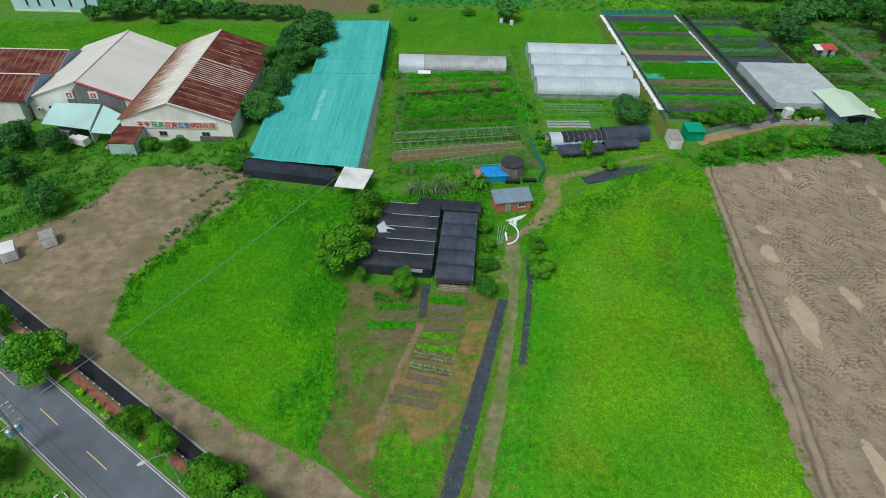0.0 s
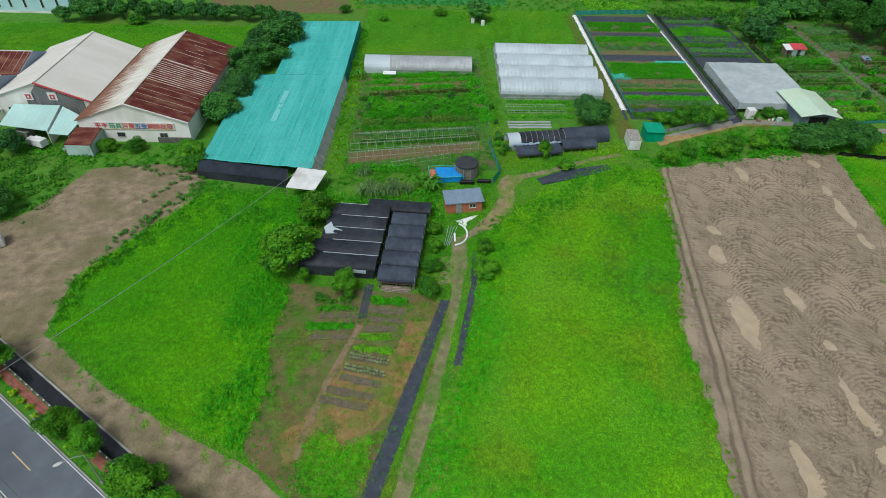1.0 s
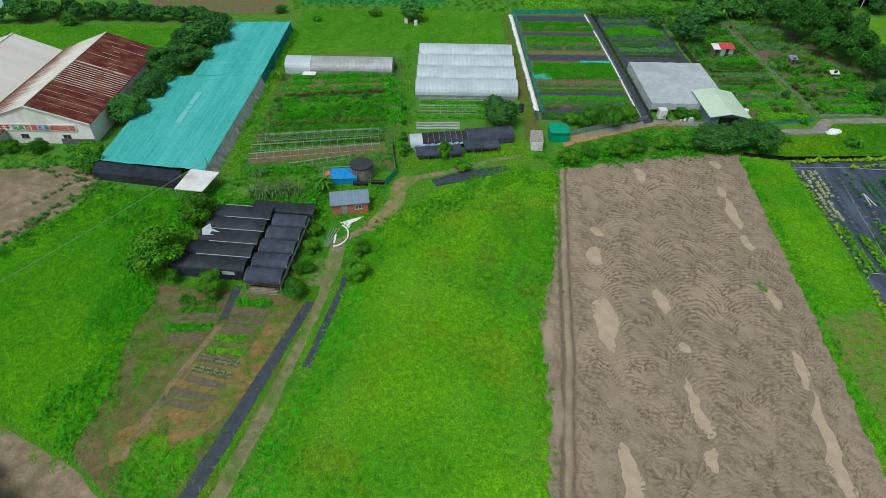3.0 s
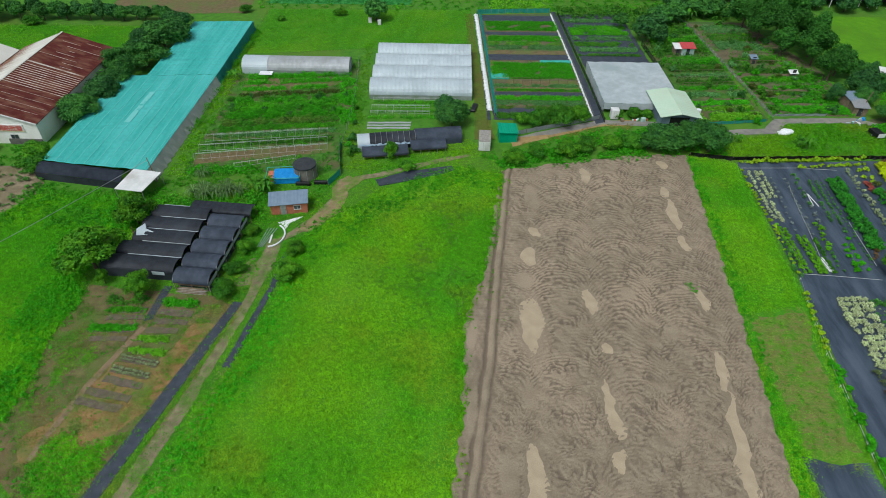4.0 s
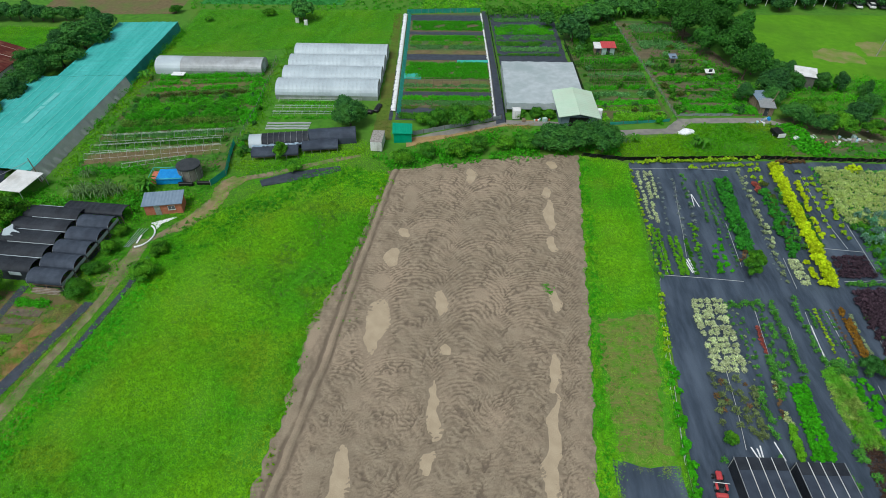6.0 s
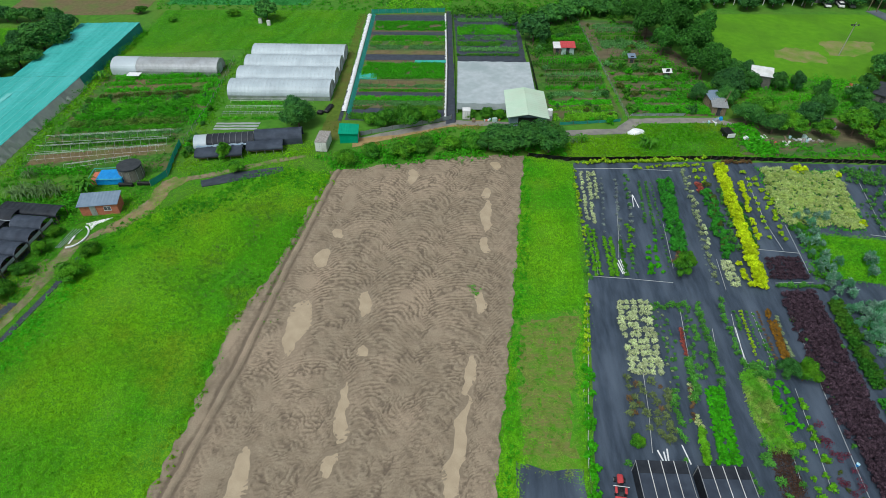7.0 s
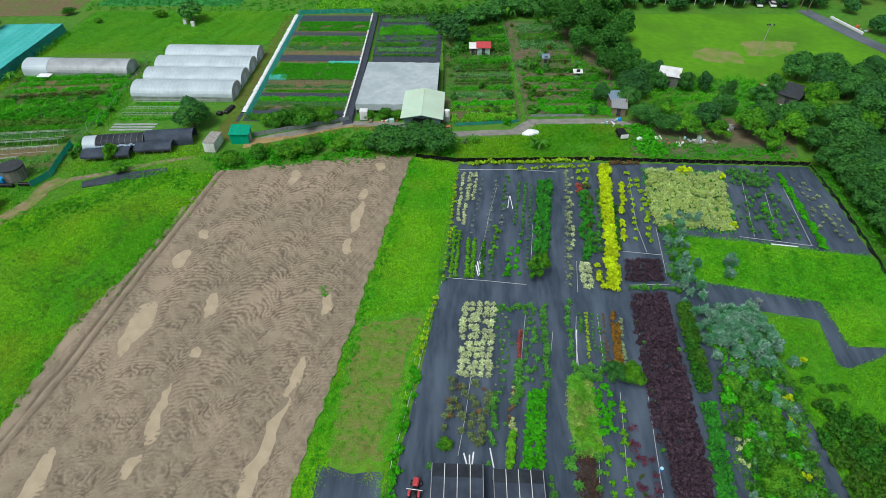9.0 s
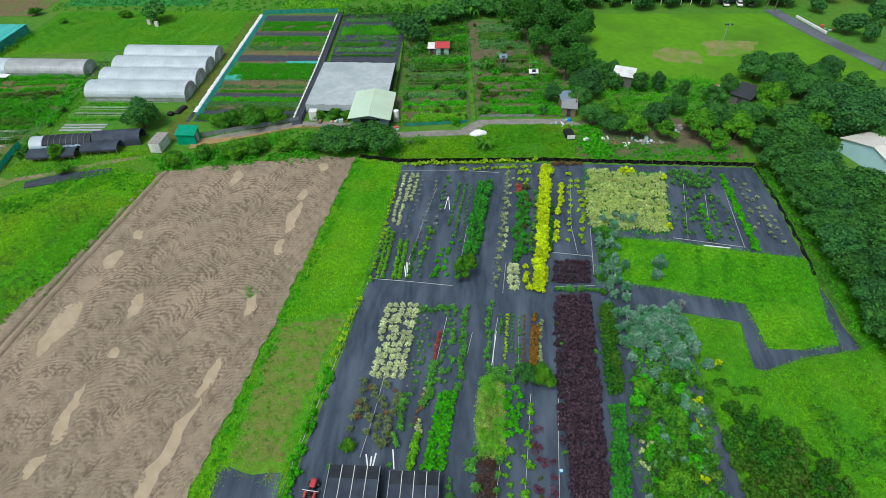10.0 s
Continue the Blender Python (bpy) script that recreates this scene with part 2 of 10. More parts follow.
def crown_mesh(name, R, H, z0, blobs, leaves, leaf, material, seed, core=True, squash=0.8, open_=0.0):
    """A crown of many leaf clumps, gathered on uneven boughs, with gaps between them."""
    r = np.random.default_rng(seed)
    B = []
    for k in range(blobs):
        a, q = k * 2.4 + r.uniform(-0.5, 0.5), math.sqrt((k + 0.5) / blobs)
        d = R * 0.72 * q * r.uniform(0.6, 1.25) * (1.0 + 0.22 * math.sin(a * 2 + seed) + 0.12 * math.sin(a * 5 + seed * 2))
        zz = z0 + H * (0.25 + 0.5 * (1 - q * q) * r.uniform(0.7, 1.2) + 0.15 * r.uniform(-1, 1))
        B.append((d * math.cos(a), d * math.sin(a), zz, R * (r.uniform(0.24, 0.42) if blobs > 20 else r.uniform(0.3, 0.5)) * (1.0 if blobs > 4 else 1.3)))
    B = np.array(B)
    pick = r.integers(0, blobs, leaves)
    D = r.normal(0, 1, (leaves, 3))
    D[:, 2] = D[:, 2] * 0.8 + 0.35
    D /= np.linalg.norm(D, axis=1)[:, None]
    rad = B[pick, 3] * (1.0 - open_ * r.uniform(0, 1, leaves) ** 2 + r.normal(0, 0.09, leaves))
    C = B[pick, :3] + D * rad[:, None] * np.array([1, 1, squash])
    C[:, 2] = np.maximum(C[:, 2], z0 * 0.6 + 0.05)
    N = D + r.normal(0, 0.5, (leaves, 3)) + np.array([0, 0, 0.15])
    V, F = leaves_at(C, N, leaf)
    if not core:  # a thin bare stem
        F = np.vstack([F, np.arange(len(V), len(V) + 6).reshape(2, 3)])
        V = np.vstack([V, [(0.03, 0, -0.02), (-0.03, 0, -0.02), (0, 0, H * 0.6), (0, 0.03, -0.02), (0, -0.03, -0.02), (0, 0, H * 0.6)]])
    if core:
        ico = bmesh.new()
        bmesh.ops.create_icosphere(ico, subdivisions=1, radius=1)
        iv = np.array([v.co for v in ico.verts])
        jf = np.array([[v.index for v in f.verts] for f in ico.faces])
        ico.free()
        for bx, by, bz, br in B:
            cv = iv * br * 0.7 * np.array([1, 1, squash]) * r.uniform(0.85, 1.15, (len(iv), 1)) + np.array([bx, by, bz])
            cv[:, 2] = np.maximum(cv[:, 2], 0.02)
            F = np.vstack([F, jf + len(V)])
            V = np.vstack([V, cv])
    return array_mesh(name, V, F, material)


def trunk_bm(H, r, limbs, reach, seed):
    """A tapered, slightly crooked trunk that parts into limbs."""
    q = random.Random(seed)
    bm = bmesh.new()
    p, rr = Vector((0, 0, -0.1)), r
    for k in range(3):
        n = Vector((q.uniform(-0.12, 0.12) * H / 3, q.uniform(-0.12, 0.12) * H / 3, H * (k + 1) / 3))
        rod(bm, p, n, rr, rr * 0.8, 7)
        p, rr = n, rr * 0.8
    for k in range(limbs):
        a = k * 2.4 + q.uniform(-0.4, 0.4)
        m = p + Vector((math.cos(a), math.sin(a), 0.9)) * reach * 0.45
        e = m + Vector((math.cos(a), math.sin(a), 0.6)) * reach * 0.4
        rod(bm, p - Vector((0, 0, H * 0.12 * (k % 3))), m, rr * 0.6, rr * 0.4, 5)
        rod(bm, m, e, rr * 0.4, rr * 0.15, 5)
    return bm


def along(p, q, n, jitter=0.0):
    """n places along a line."""
    return [(p[0] + (q[0] - p[0]) * (i + 0.5) / n + rng.normal(0, jitter), p[1] + (q[1] - p[1]) * (i + 0.5) / n + rng.normal(0, jitter)) for i in range(n)]


def plant_out(name, meshes, places, label, category, group="", lo=0.8, hi=1.2, z=0.0):
    """Plants of one kind, each a thing of its own."""
    made = []
    for i, (x, y) in enumerate(places):
        ob = new(name, meshes[int(rng.integers(len(meshes)))])
        s = float(rng.uniform(lo, hi))
        ob.matrix_world = pose(x, y, z, 0, 0, float(rng.uniform(0, 360))) @ Matrix.Diagonal((s, s, s * float(rng.uniform(0.85, 1.15)), 1))
        made.append(tagged(ob, label, category, group))
    return made


def wire(name, pts, r, material, label, category, parent=None, kind=""):
    """A cable or hose along some places."""
    cu = bpy.data.curves.new(name, "CURVE")
    cu.dimensions, cu.bevel_depth, cu.bevel_resolution = "3D", r, 1
    sp = cu.splines.new("POLY")
    sp.points.add(len(pts) - 1)
    for p, c in zip(sp.points, pts):
        p.co = (*c, 1)
    cu.materials.append(material)
    ob = new(name, cu)
    ob.parent = parent
    return tagged(ob, label, category, kind=kind)

# ---- materials ----
M = {}
M["ground"] = mat("meadow_ground", (0.05, 0.17, 0.012), (0.085, 0.25, 0.016), 0.6, 9, 0.95, 0.6, c3=(0.10, 0.20, 0.02), big=0.05)
M["grass_floor"] = mat("grass_floor", (0.05, 0.22, 0.008), (0.09, 0.32, 0.012), 0.8, 8, 0.95, 0.8, c3=(0.13, 0.30, 0.012), big=0.06, dist=0.1)
M["weed_floor"] = mat("weed_floor", (0.035, 0.12, 0.012), (0.075, 0.21, 0.02), 0.8, 8, 0.95, 0.8, c3=(0.13, 0.105, 0.055), big=0.22, dist=0.1)
M["dirt"] = mat("dry_dirt", (0.175, 0.136, 0.088), (0.325, 0.255, 0.17), 0.6, 3, 0.95, 1.0, c3=(0.16, 0.14, 0.07), big=0.13, dist=0.12)
M["path"] = mat("path_dirt", (0.17, 0.135, 0.085), (0.3, 0.24, 0.155), 0.9, 6, 0.95, 0.6, c3=(0.1, 0.19, 0.025), big=0.25)
M["brown_soil"] = mat("brown_soil", (0.125, 0.1, 0.048), (0.185, 0.145, 0.07), 0.9, 7, 0.95, 0.7, c3=(0.1, 0.17, 0.03), big=0.14)
M["garden_mix"] = mat("garden_mix", (0.10, 0.09, 0.05), (0.17, 0.14, 0.08), 0.8, 7, 0.95, 0.7, c3=(0.05, 0.15, 0.025), big=0.12, stretch=(0.4, 1.6, 1))
M["red_soil"] = mat("red_soil", (0.22, 0.125, 0.06), (0.27, 0.18, 0.085), 0.8, 7, 0.95, 0.7, c3=(0.17, 0.18, 0.05), big=0.16)
M["bed_soil"] = mat("bed_soil", (0.105, 0.082, 0.062), (0.165, 0.132, 0.1), 1.5, 9, 0.95, 0.8, c3=(0.12, 0.13, 0.05), big=0.5)
M["bank_soil"] = mat("bank_soil", (0.3, 0.2, 0.09), (0.38, 0.27, 0.12), 0.8, 7, 0.95, 0.7)
M["asphalt"] = mat("asphalt", (0.115, 0.134, 0.16), (0.15, 0.17, 0.2), 0.5, 30, 0.75, 0.15, c3=(0.085, 0.097, 0.115), big=0.1, stretch=(1, 1, 1))
M["old_asphalt"] = mat("old_asphalt", (0.19, 0.18, 0.17), (0.25, 0.235, 0.215), 0.8, 30, 0.8, 0.15, c3=(0.3, 0.28, 0.24), big=0.2)
M["concrete"] = mat("concrete", (0.3, 0.3, 0.28), (0.4, 0.39, 0.36), 1.2, 25, 0.85, 0.2, c3=(0.22, 0.23, 0.2), big=0.3)
M["dark_concrete"] = mat("dark_concrete", (0.1, 0.1, 0.09), (0.15, 0.15, 0.13), 1.2, 25, 0.85, 0.2)
M["white_line"] = mat("white_line", (0.6, 0.61, 0.62), (0.7, 0.7, 0.71), 3, 40, 0.7, 0.05)
M["yellow_line"] = mat("yellow_line", (0.6, 0.42, 0.2), (0.66, 0.48, 0.26), 3, 40, 0.7, 0.05)
M["brick_pave"] = mat("brick_pave", (0.24, 0.085, 0.06), (0.32, 0.12, 0.085), 2.5, 20, 0.85, 0.2, c3=(0.17, 0.08, 0.06), big=0.3, spread=0.2)
M["water"] = mat("ditch_water", (0.012, 0.014, 0.016), (0.018, 0.02, 0.024), 0.5, 6, 0.08, 0.04, spec=0.5)
M["silt"] = mat("silt_water", (0.4, 0.318, 0.215), (0.475, 0.382, 0.262), 0.6, 8, 0.22, 0.03, spec=0.4)
M["weed_mat"] = mat("weed_mat", (0.028, 0.042, 0.064), (0.056, 0.078, 0.114), 0.9, 16, 0.6, 0.5, c3=(0.09, 0.117, 0.16), big=0.2, spec=0.4, stretch=(1.9, 0.35, 1), dist=0.08)
M["dark_mat"] = mat("dark_mat", (0.034, 0.042, 0.058), (0.058, 0.07, 0.092), 0.8, 22, 0.6, 0.3, spec=0.35)
M["black_net"] = mat("black_net", (0.016, 0.019, 0.026), (0.028, 0.033, 0.042), 1.2, 40, 0.6, 0.4, c3=(0.04, 0.046, 0.058), big=0.25, spec=0.25, dist=0.05)
M["black_film"] = mat("black_film", (0.006, 0.006, 0.007), (0.014, 0.014, 0.016), 2, 15, 0.45, 0.5, spec=0.4, dist=0.08)
M["grey_net"] = mat("grey_net", (0.042, 0.054, 0.076), (0.066, 0.082, 0.112), 1.0, 50, 0.7, 0.25, c3=(0.034, 0.043, 0.062), big=0.3, spec=0.2)
M["teal_net"] = mat("teal_net", (0.052, 0.385, 0.345), (0.078, 0.45, 0.41), 0.8, 9, 0.65, 0.5, c3=(0.1, 0.49, 0.46), big=0.16, stretch=(2.2, 0.3, 1), spec=0.2, dist=0.1)
M["teal_cloth"] = mat("teal_cloth", (0.05, 0.38, 0.31), (0.08, 0.47, 0.39), 1.0, 12, 0.6, 0.4)
M["pale_net"] = mat("pale_net", (0.38, 0.43, 0.445), (0.48, 0.53, 0.55), 0.7, 15, 0.7, 0.2, c3=(0.33, 0.39, 0.4), big=0.2)
M["white_film"] = mat("white_film", (0.44, 0.51, 0.55), (0.51, 0.58, 0.62), 0.3, 14, 0.45, 0.1, c3=(0.4, 0.46, 0.5), big=0.25, spec=0.4)
M["grey_film"] = mat("grey_film", (0.33, 0.35, 0.36), (0.42, 0.44, 0.46), 0.5, 14, 0.4, 0.15, c3=(0.3, 0.31, 0.31), big=0.3, spec=0.4)
M["white_paint"] = mat("white_paint", (0.68, 0.69, 0.68), (0.78, 0.78, 0.77), 1.0, 20, 0.5, 0.08, c3=(0.5, 0.49, 0.46), big=0.3)
M["white_plastic"] = mat("white_plastic", (0.8, 0.81, 0.83), (0.88, 0.88, 0.89), 2.5, 20, 0.4, 0.2)
M["cream_wall"] = mat("cream_wall", (0.78, 0.775, 0.74), (0.84, 0.835, 0.8), 0.4, 14, 0.75, 0.1, c3=(0.62, 0.6, 0.54), big=0.25, stretch=(1, 1, 0.4))
M["hose"] = mat("pale_hose", (0.42, 0.44, 0.45), (0.58, 0.6, 0.6), 3, 30, 0.5, 0.1)
M["steel"] = mat("galvanised_steel", (0.36, 0.37, 0.38), (0.48, 0.49, 0.5), 3, 30, 0.5, 0.1, metal=0.5)
M["rust_steel"] = mat("rust_steel", (0.2, 0.1, 0.06), (0.3, 0.2, 0.14), 3, 30, 0.8, 0.2)
M["rust_roof"] = mat("rust_roof", (0.085, 0.018, 0.015), (0.125, 0.03, 0.023), 0.9, 10, 0.8, 0.2, c3=(0.2, 0.09, 0.06), big=0.4, stretch=(0.7, 1.6, 1), spec=0.15)
M["half_rust"] = mat("half_rust_roof", (0.6, 0.55, 0.47), (0.4, 0.28, 0.19), 0.7, 10, 0.7, 0.2, c3=(0.2, 0.085, 0.045), big=0.16, stretch=(0.5, 1.5, 1))
M["pale_roof"] = mat("pale_roof", (0.64, 0.62, 0.565), (0.7, 0.68, 0.625), 0.3, 10, 0.6, 0.08, c3=(0.6, 0.58, 0.52), big=0.1, stretch=(0.4, 1.6, 1))
M["mint_roof"] = mat("mint_roof", (0.42, 0.66, 0.62), (0.5, 0.72, 0.69), 0.4, 10, 0.5, 0.1, c3=(0.4, 0.58, 0.53), big=0.2)
M["lime_roof"] = mat("lime_roof", (0.5, 0.66, 0.5), (0.57, 0.71, 0.56), 0.4, 10, 0.5, 0.1, c3=(0.5, 0.6, 0.46), big=0.2)
M["mint_wall"] = mat("mint_wall", (0.4, 0.56, 0.52), (0.48, 0.64, 0.6), 0.8, 10, 0.7, 0.1, c3=(0.3, 0.4, 0.36), big=0.4)
M["blue_wall"] = mat("blue_wall", (0.42, 0.66, 0.72), (0.5, 0.72, 0.78), 0.3, 10, 0.6, 0.1)
M["slate_roof"] = mat("slate_roof", (0.17, 0.235, 0.31), (0.22, 0.29, 0.37), 0.8, 12, 0.5, 0.1)
M["brick_wall"] = mat("brick_wall", (0.4, 0.12, 0.07), (0.5, 0.18, 0.1), 2.5, 25, 0.85, 0.3, spread=0.15)
M["mortar"] = mat("mortar", (0.36, 0.2, 0.14), (0.42, 0.26, 0.19), 3, 30, 0.9, 0.2)
M["green_paint"] = mat("green_paint", (0.005, 0.27, 0.15), (0.01, 0.33, 0.19), 0.8, 10, 0.5, 0.1)
M["red_paint"] = mat("red_paint", (0.45, 0.05, 0.06), (0.55, 0.08, 0.08), 1.5, 14, 0.5, 0.1)
M["dark_paint"] = mat("dark_paint", (0.03, 0.035, 0.04), (0.05, 0.055, 0.06), 1.5, 14, 0.6, 0.1)
M["grey_panel"] = mat("grey_panel", (0.12, 0.125, 0.125), (0.2, 0.205, 0.2), 0.6, 14, 0.7, 0.15, stretch=(3, 1, 0.3))
M["blue_tarp"] = mat("blue_tarp", (0.01, 0.22, 0.62), (0.03, 0.32, 0.75), 1.2, 6, 0.4, 0.5, spec=0.4, dist=0.1)
M["glass"] = mat("dark_glass", (0.03, 0.04, 0.045), (0.05, 0.06, 0.07), 1, 10, 0.1, 0.0, spec=0.6)
M["wood"] = mat("grey_wood", (0.16, 0.12, 0.08), (0.26, 0.2, 0.14), 3, 25, 0.85, 0.3)
M["bark"] = mat("bark", (0.09, 0.065, 0.045), (0.15, 0.11, 0.08), 4, 25, 0.9, 0.5)
M["rubble"] = mat("rubble", (0.22, 0.2, 0.18), (0.4, 0.38, 0.35), 3, 12, 0.9, 0.5)
M["orange"] = mat("orange_plastic", (0.5, 0.12, 0.06), (0.6, 0.16, 0.08), 3, 20, 0.5, 0.1)


def rusting_roof():
    """Pale sheet metal, rusting in streaks from the valley up: least at the ridge."""
    m = mat("rusting_roof", (0.62, 0.6, 0.53), (0.7, 0.68, 0.62), 0.5, 10, 0.7, 0.15, c3=(0.55, 0.52, 0.45), big=0.2, stretch=(0.5, 1.5, 1))
    t = m.node_tree
    n, l = t.nodes, t.links
    bs = n["Principled BSDF"]
    col = bs.inputs["Base Color"].links[0].from_socket
    co, sep, mp, ns, fine = n.new("ShaderNodeTexCoord"), n.new("ShaderNodeSeparateXYZ"), n.new("ShaderNodeMapping"), n.new("ShaderNodeTexNoise"), n.new("ShaderNodeTexNoise")
    mp.inputs["Scale"].default_value = (0.35, 2.6, 0.35)
    l.new(co.outputs["Object"], sep.inputs["Vector"])
    l.new(co.outputs["Object"], mp.inputs["Vector"])
    l.new(mp.outputs["Vector"], ns.inputs["Vector"])
    ns.inputs["Scale"].default_value, ns.inputs["Detail"].default_value = 0.9, 6.0
    far, up, add, th, mx = n.new("ShaderNodeMapRange"), n.new("ShaderNodeMapRange"), n.new("ShaderNodeMath"), n.new("ShaderNodeMapRange"), n.new("ShaderNodeMix")
    up.inputs["From Min"].default_value, up.inputs["From Max"].default_value = -63.0, -53.5
    up.inputs["To Min"].default_value, up.inputs["To Max"].default_value = 0.46, -0.3
    l.new(sep.outputs["X"], up.inputs["Value"])
    far.inputs["From Min"].default_value, far.inputs["From Max"].default_value = 108, 142
    far.inputs["To Min"].default_value, far.inputs["To Max"].default_value = 0.1, -0.12
    l.new(sep.outputs["Y"], far.inputs["Value"])
    l.new(up.outputs["Result"], add.inputs[0])
    l.new(far.outputs["Result"], add.inputs[1])
    sm = n.new("ShaderNodeMath")
    l.new(add.outputs["Value"], sm.inputs[0])
    l.new(ns.outputs["Fac"], sm.inputs[1])
    th.inputs["From Min"].default_value, th.inputs["From Max"].default_value = 0.5, 0.85
    l.new(sm.outputs["Value"], th.inputs["Value"])
    mx.data_type = "RGBA"
    mx.inputs["B"].default_value = (0.2, 0.085, 0.045, 1)
    l.new(th.outputs["Result"], mx.inputs["Factor"])
    l.new(col, mx.inputs["A"])
    l.new(mx.outputs["Result"], bs.inputs["Base Color"])
    return m


M["half_rust"] = rusting_roof()
M["pale_seam"] = mat("pale_seam", (0.5, 0.42, 0.36), (0.62, 0.56, 0.5), 1.5, 12, 0.8, 0.1, c3=(0.3, 0.16, 0.11), big=0.35)
M["teal_patch"] = mat("teal_patch", (0.16, 0.52, 0.49), (0.2, 0.56, 0.53), 0.8, 12, 0.7, 0.2)
M["skirt"] = mat("hazy_skirt", (0.2, 0.24, 0.22), (0.3, 0.34, 0.32), 0.8, 12, 0.6, 0.2, c3=(0.12, 0.18, 0.1), big=0.4)
M["mown"] = mat("mown_floor", (0.075, 0.135, 0.012), (0.11, 0.18, 0.018), 0.8, 8, 0.95, 0.6, c3=(0.13, 0.12, 0.03), big=0.15)


def see_through(m, share):
    """Net: so much of it is holes."""
    t = m.node_tree
    n, l = t.nodes, t.links
    tr, ms = n.new("ShaderNodeBsdfTransparent"), n.new("ShaderNodeMixShader")
    ms.inputs["Fac"].default_value = share
    l.new(n["Principled BSDF"].outputs["BSDF"], ms.inputs[1])
    l.new(tr.outputs["BSDF"], ms.inputs[2])
    l.new(ms.outputs["Shader"], n["Material Output"].inputs["Surface"])
    return m


M["open_net"] = see_through(mat("open_net", (0.42, 0.44, 0.42), (0.52, 0.54, 0.52), 0.7, 15, 0.7, 0.2), 0.6)
M["hazy_net"] = see_through(mat("hazy_net", (0.68, 0.71, 0.69), (0.8, 0.82, 0.8), 0.7, 15, 0.7, 0.2), 0.18)
M["open_black"] = see_through(mat("open_black_net", (0.02, 0.021, 0.024), (0.03, 0.031, 0.036), 1.2, 30, 0.7, 0.2), 0.35)

L = {}
L["field"] = leaf_mat("field_grass_leaf", (0.062, 0.28, 0.002), (0.125, 0.45, 0.005), (0.19, 0.46, 0.004), 0.05, patch2=(0.2, 0.35, 0.01))
L["damp"] = leaf_mat("damp_grass_leaf", (0.065, 0.3, 0.003), (0.125, 0.45, 0.006), (0.15, 0.43, 0.005), 0.09, patch2=(0.08, 0.33, 0.006))
L["left"] = leaf_mat("tall_grass_leaf", (0.06, 0.3, 0.001), (0.12, 0.47, 0.003), (0.15, 0.46, 0.002), 0.07)
L["garden"] = leaf_mat("garden_weed_leaf", (0.085, 0.17, 0.02), (0.15, 0.27, 0.035), (0.09, 0.27, 0.015), 0.2)
L["weeds"] = leaf_mat("weed_leaf", (0.04, 0.23, 0.008), (0.085, 0.39, 0.012), (0.095, 0.41, 0.008), 0.1)
L["lush"] = leaf_mat("lush_leaf", (0.048, 0.31, 0.006), (0.09, 0.48, 0.01), (0.075, 0.42, 0.006), 0.2)
L["dry"] = leaf_mat("dry_grass_leaf", (0.2, 0.15, 0.04), (0.28, 0.24, 0.06), (0.12, 0.26, 0.02), 0.16)
L["tree"] = leaf_mat("tree_leaf", (0.018, 0.09, 0.018), (0.08, 0.26, 0.05), (0.075, 0.24, 0.036), 0.5)
L["tree2"] = leaf_mat("tree_leaf_bright", (0.02, 0.115, 0.008), (0.11, 0.36, 0.022), (0.13, 0.36, 0.015), 0.6)
L["tree3"] = leaf_mat("tree_leaf_dark", (0.018, 0.085, 0.026), (0.075, 0.235, 0.06), (0.06, 0.2, 0.04), 0.5)
L["bamboo"] = leaf_mat("bamboo_leaf", (0.014, 0.08, 0.012), (0.075, 0.25, 0.034), (0.05, 0.19, 0.02), 0.4)
L["bush"] = leaf_mat("bush_leaf", (0.019, 0.11, 0.01), (0.08, 0.29, 0.022), (0.09, 0.28, 0.018), 0.5)
L["lime"] = leaf_mat("lime_leaf", (0.12, 0.38, 0.012), (0.2, 0.5, 0.02))
L["yellow"] = leaf_mat("yellow_leaf", (0.4, 0.56, 0.004), (0.74, 0.88, 0.012))
L["purple"] = leaf_mat("purple_leaf", (0.026, 0.017, 0.026), (0.135, 0.085, 0.112))
L["wine"] = leaf_mat("wine_red_leaf", (0.11, 0.025, 0.045), (0.2, 0.05, 0.08))
M["blue_film"] = mat("blue_film", (0.4, 0.55, 0.68), (0.6, 0.7, 0.78), 1.5, 12, 0.4, 0.2)
M["snow_film"] = mat("snow_film", (0.86, 0.87, 0.88), (0.9, 0.9, 0.91), 2.0, 20, 0.5, 0.15, c3=(0.7, 0.7, 0.68), big=1.5)
L["silver"] = leaf_mat("silver_leaf", (0.06, 0.19, 0.1), (0.34, 0.52, 0.4), (0.08, 0.28, 0.12), 0.6)
L["white"] = leaf_mat("variegated_leaf", (0.3, 0.42, 0.14), (0.86, 0.9, 0.6))
L["grey"] = leaf_mat("grey_leaf", (0.17, 0.22, 0.19), (0.3, 0.36, 0.33))
L["brown"] = leaf_mat("brown_green_leaf", (0.06, 0.1, 0.018), (0.12, 0.16, 0.03))
L["orange"] = leaf_mat("orange_leaf", (0.2, 0.1, 0.012), (0.36, 0.2, 0.03))
L["olive"] = leaf_mat("olive_leaf", (0.09, 0.2, 0.025), (0.24, 0.42, 0.06), (0.07, 0.33, 0.015), 0.25)
L["red"] = leaf_mat("red_leaf", (0.24, 0.06, 0.045), (0.48, 0.13, 0.1))
L["cream"] = leaf_mat("cream_flower", (0.2, 0.4, 0.06), (0.7, 0.75, 0.34), (0.42, 0.54, 0.14), 0.6)
L["paleleaf"] = leaf_mat("pale_leaf", (0.06, 0.22, 0.05), (0.19, 0.43, 0.13))

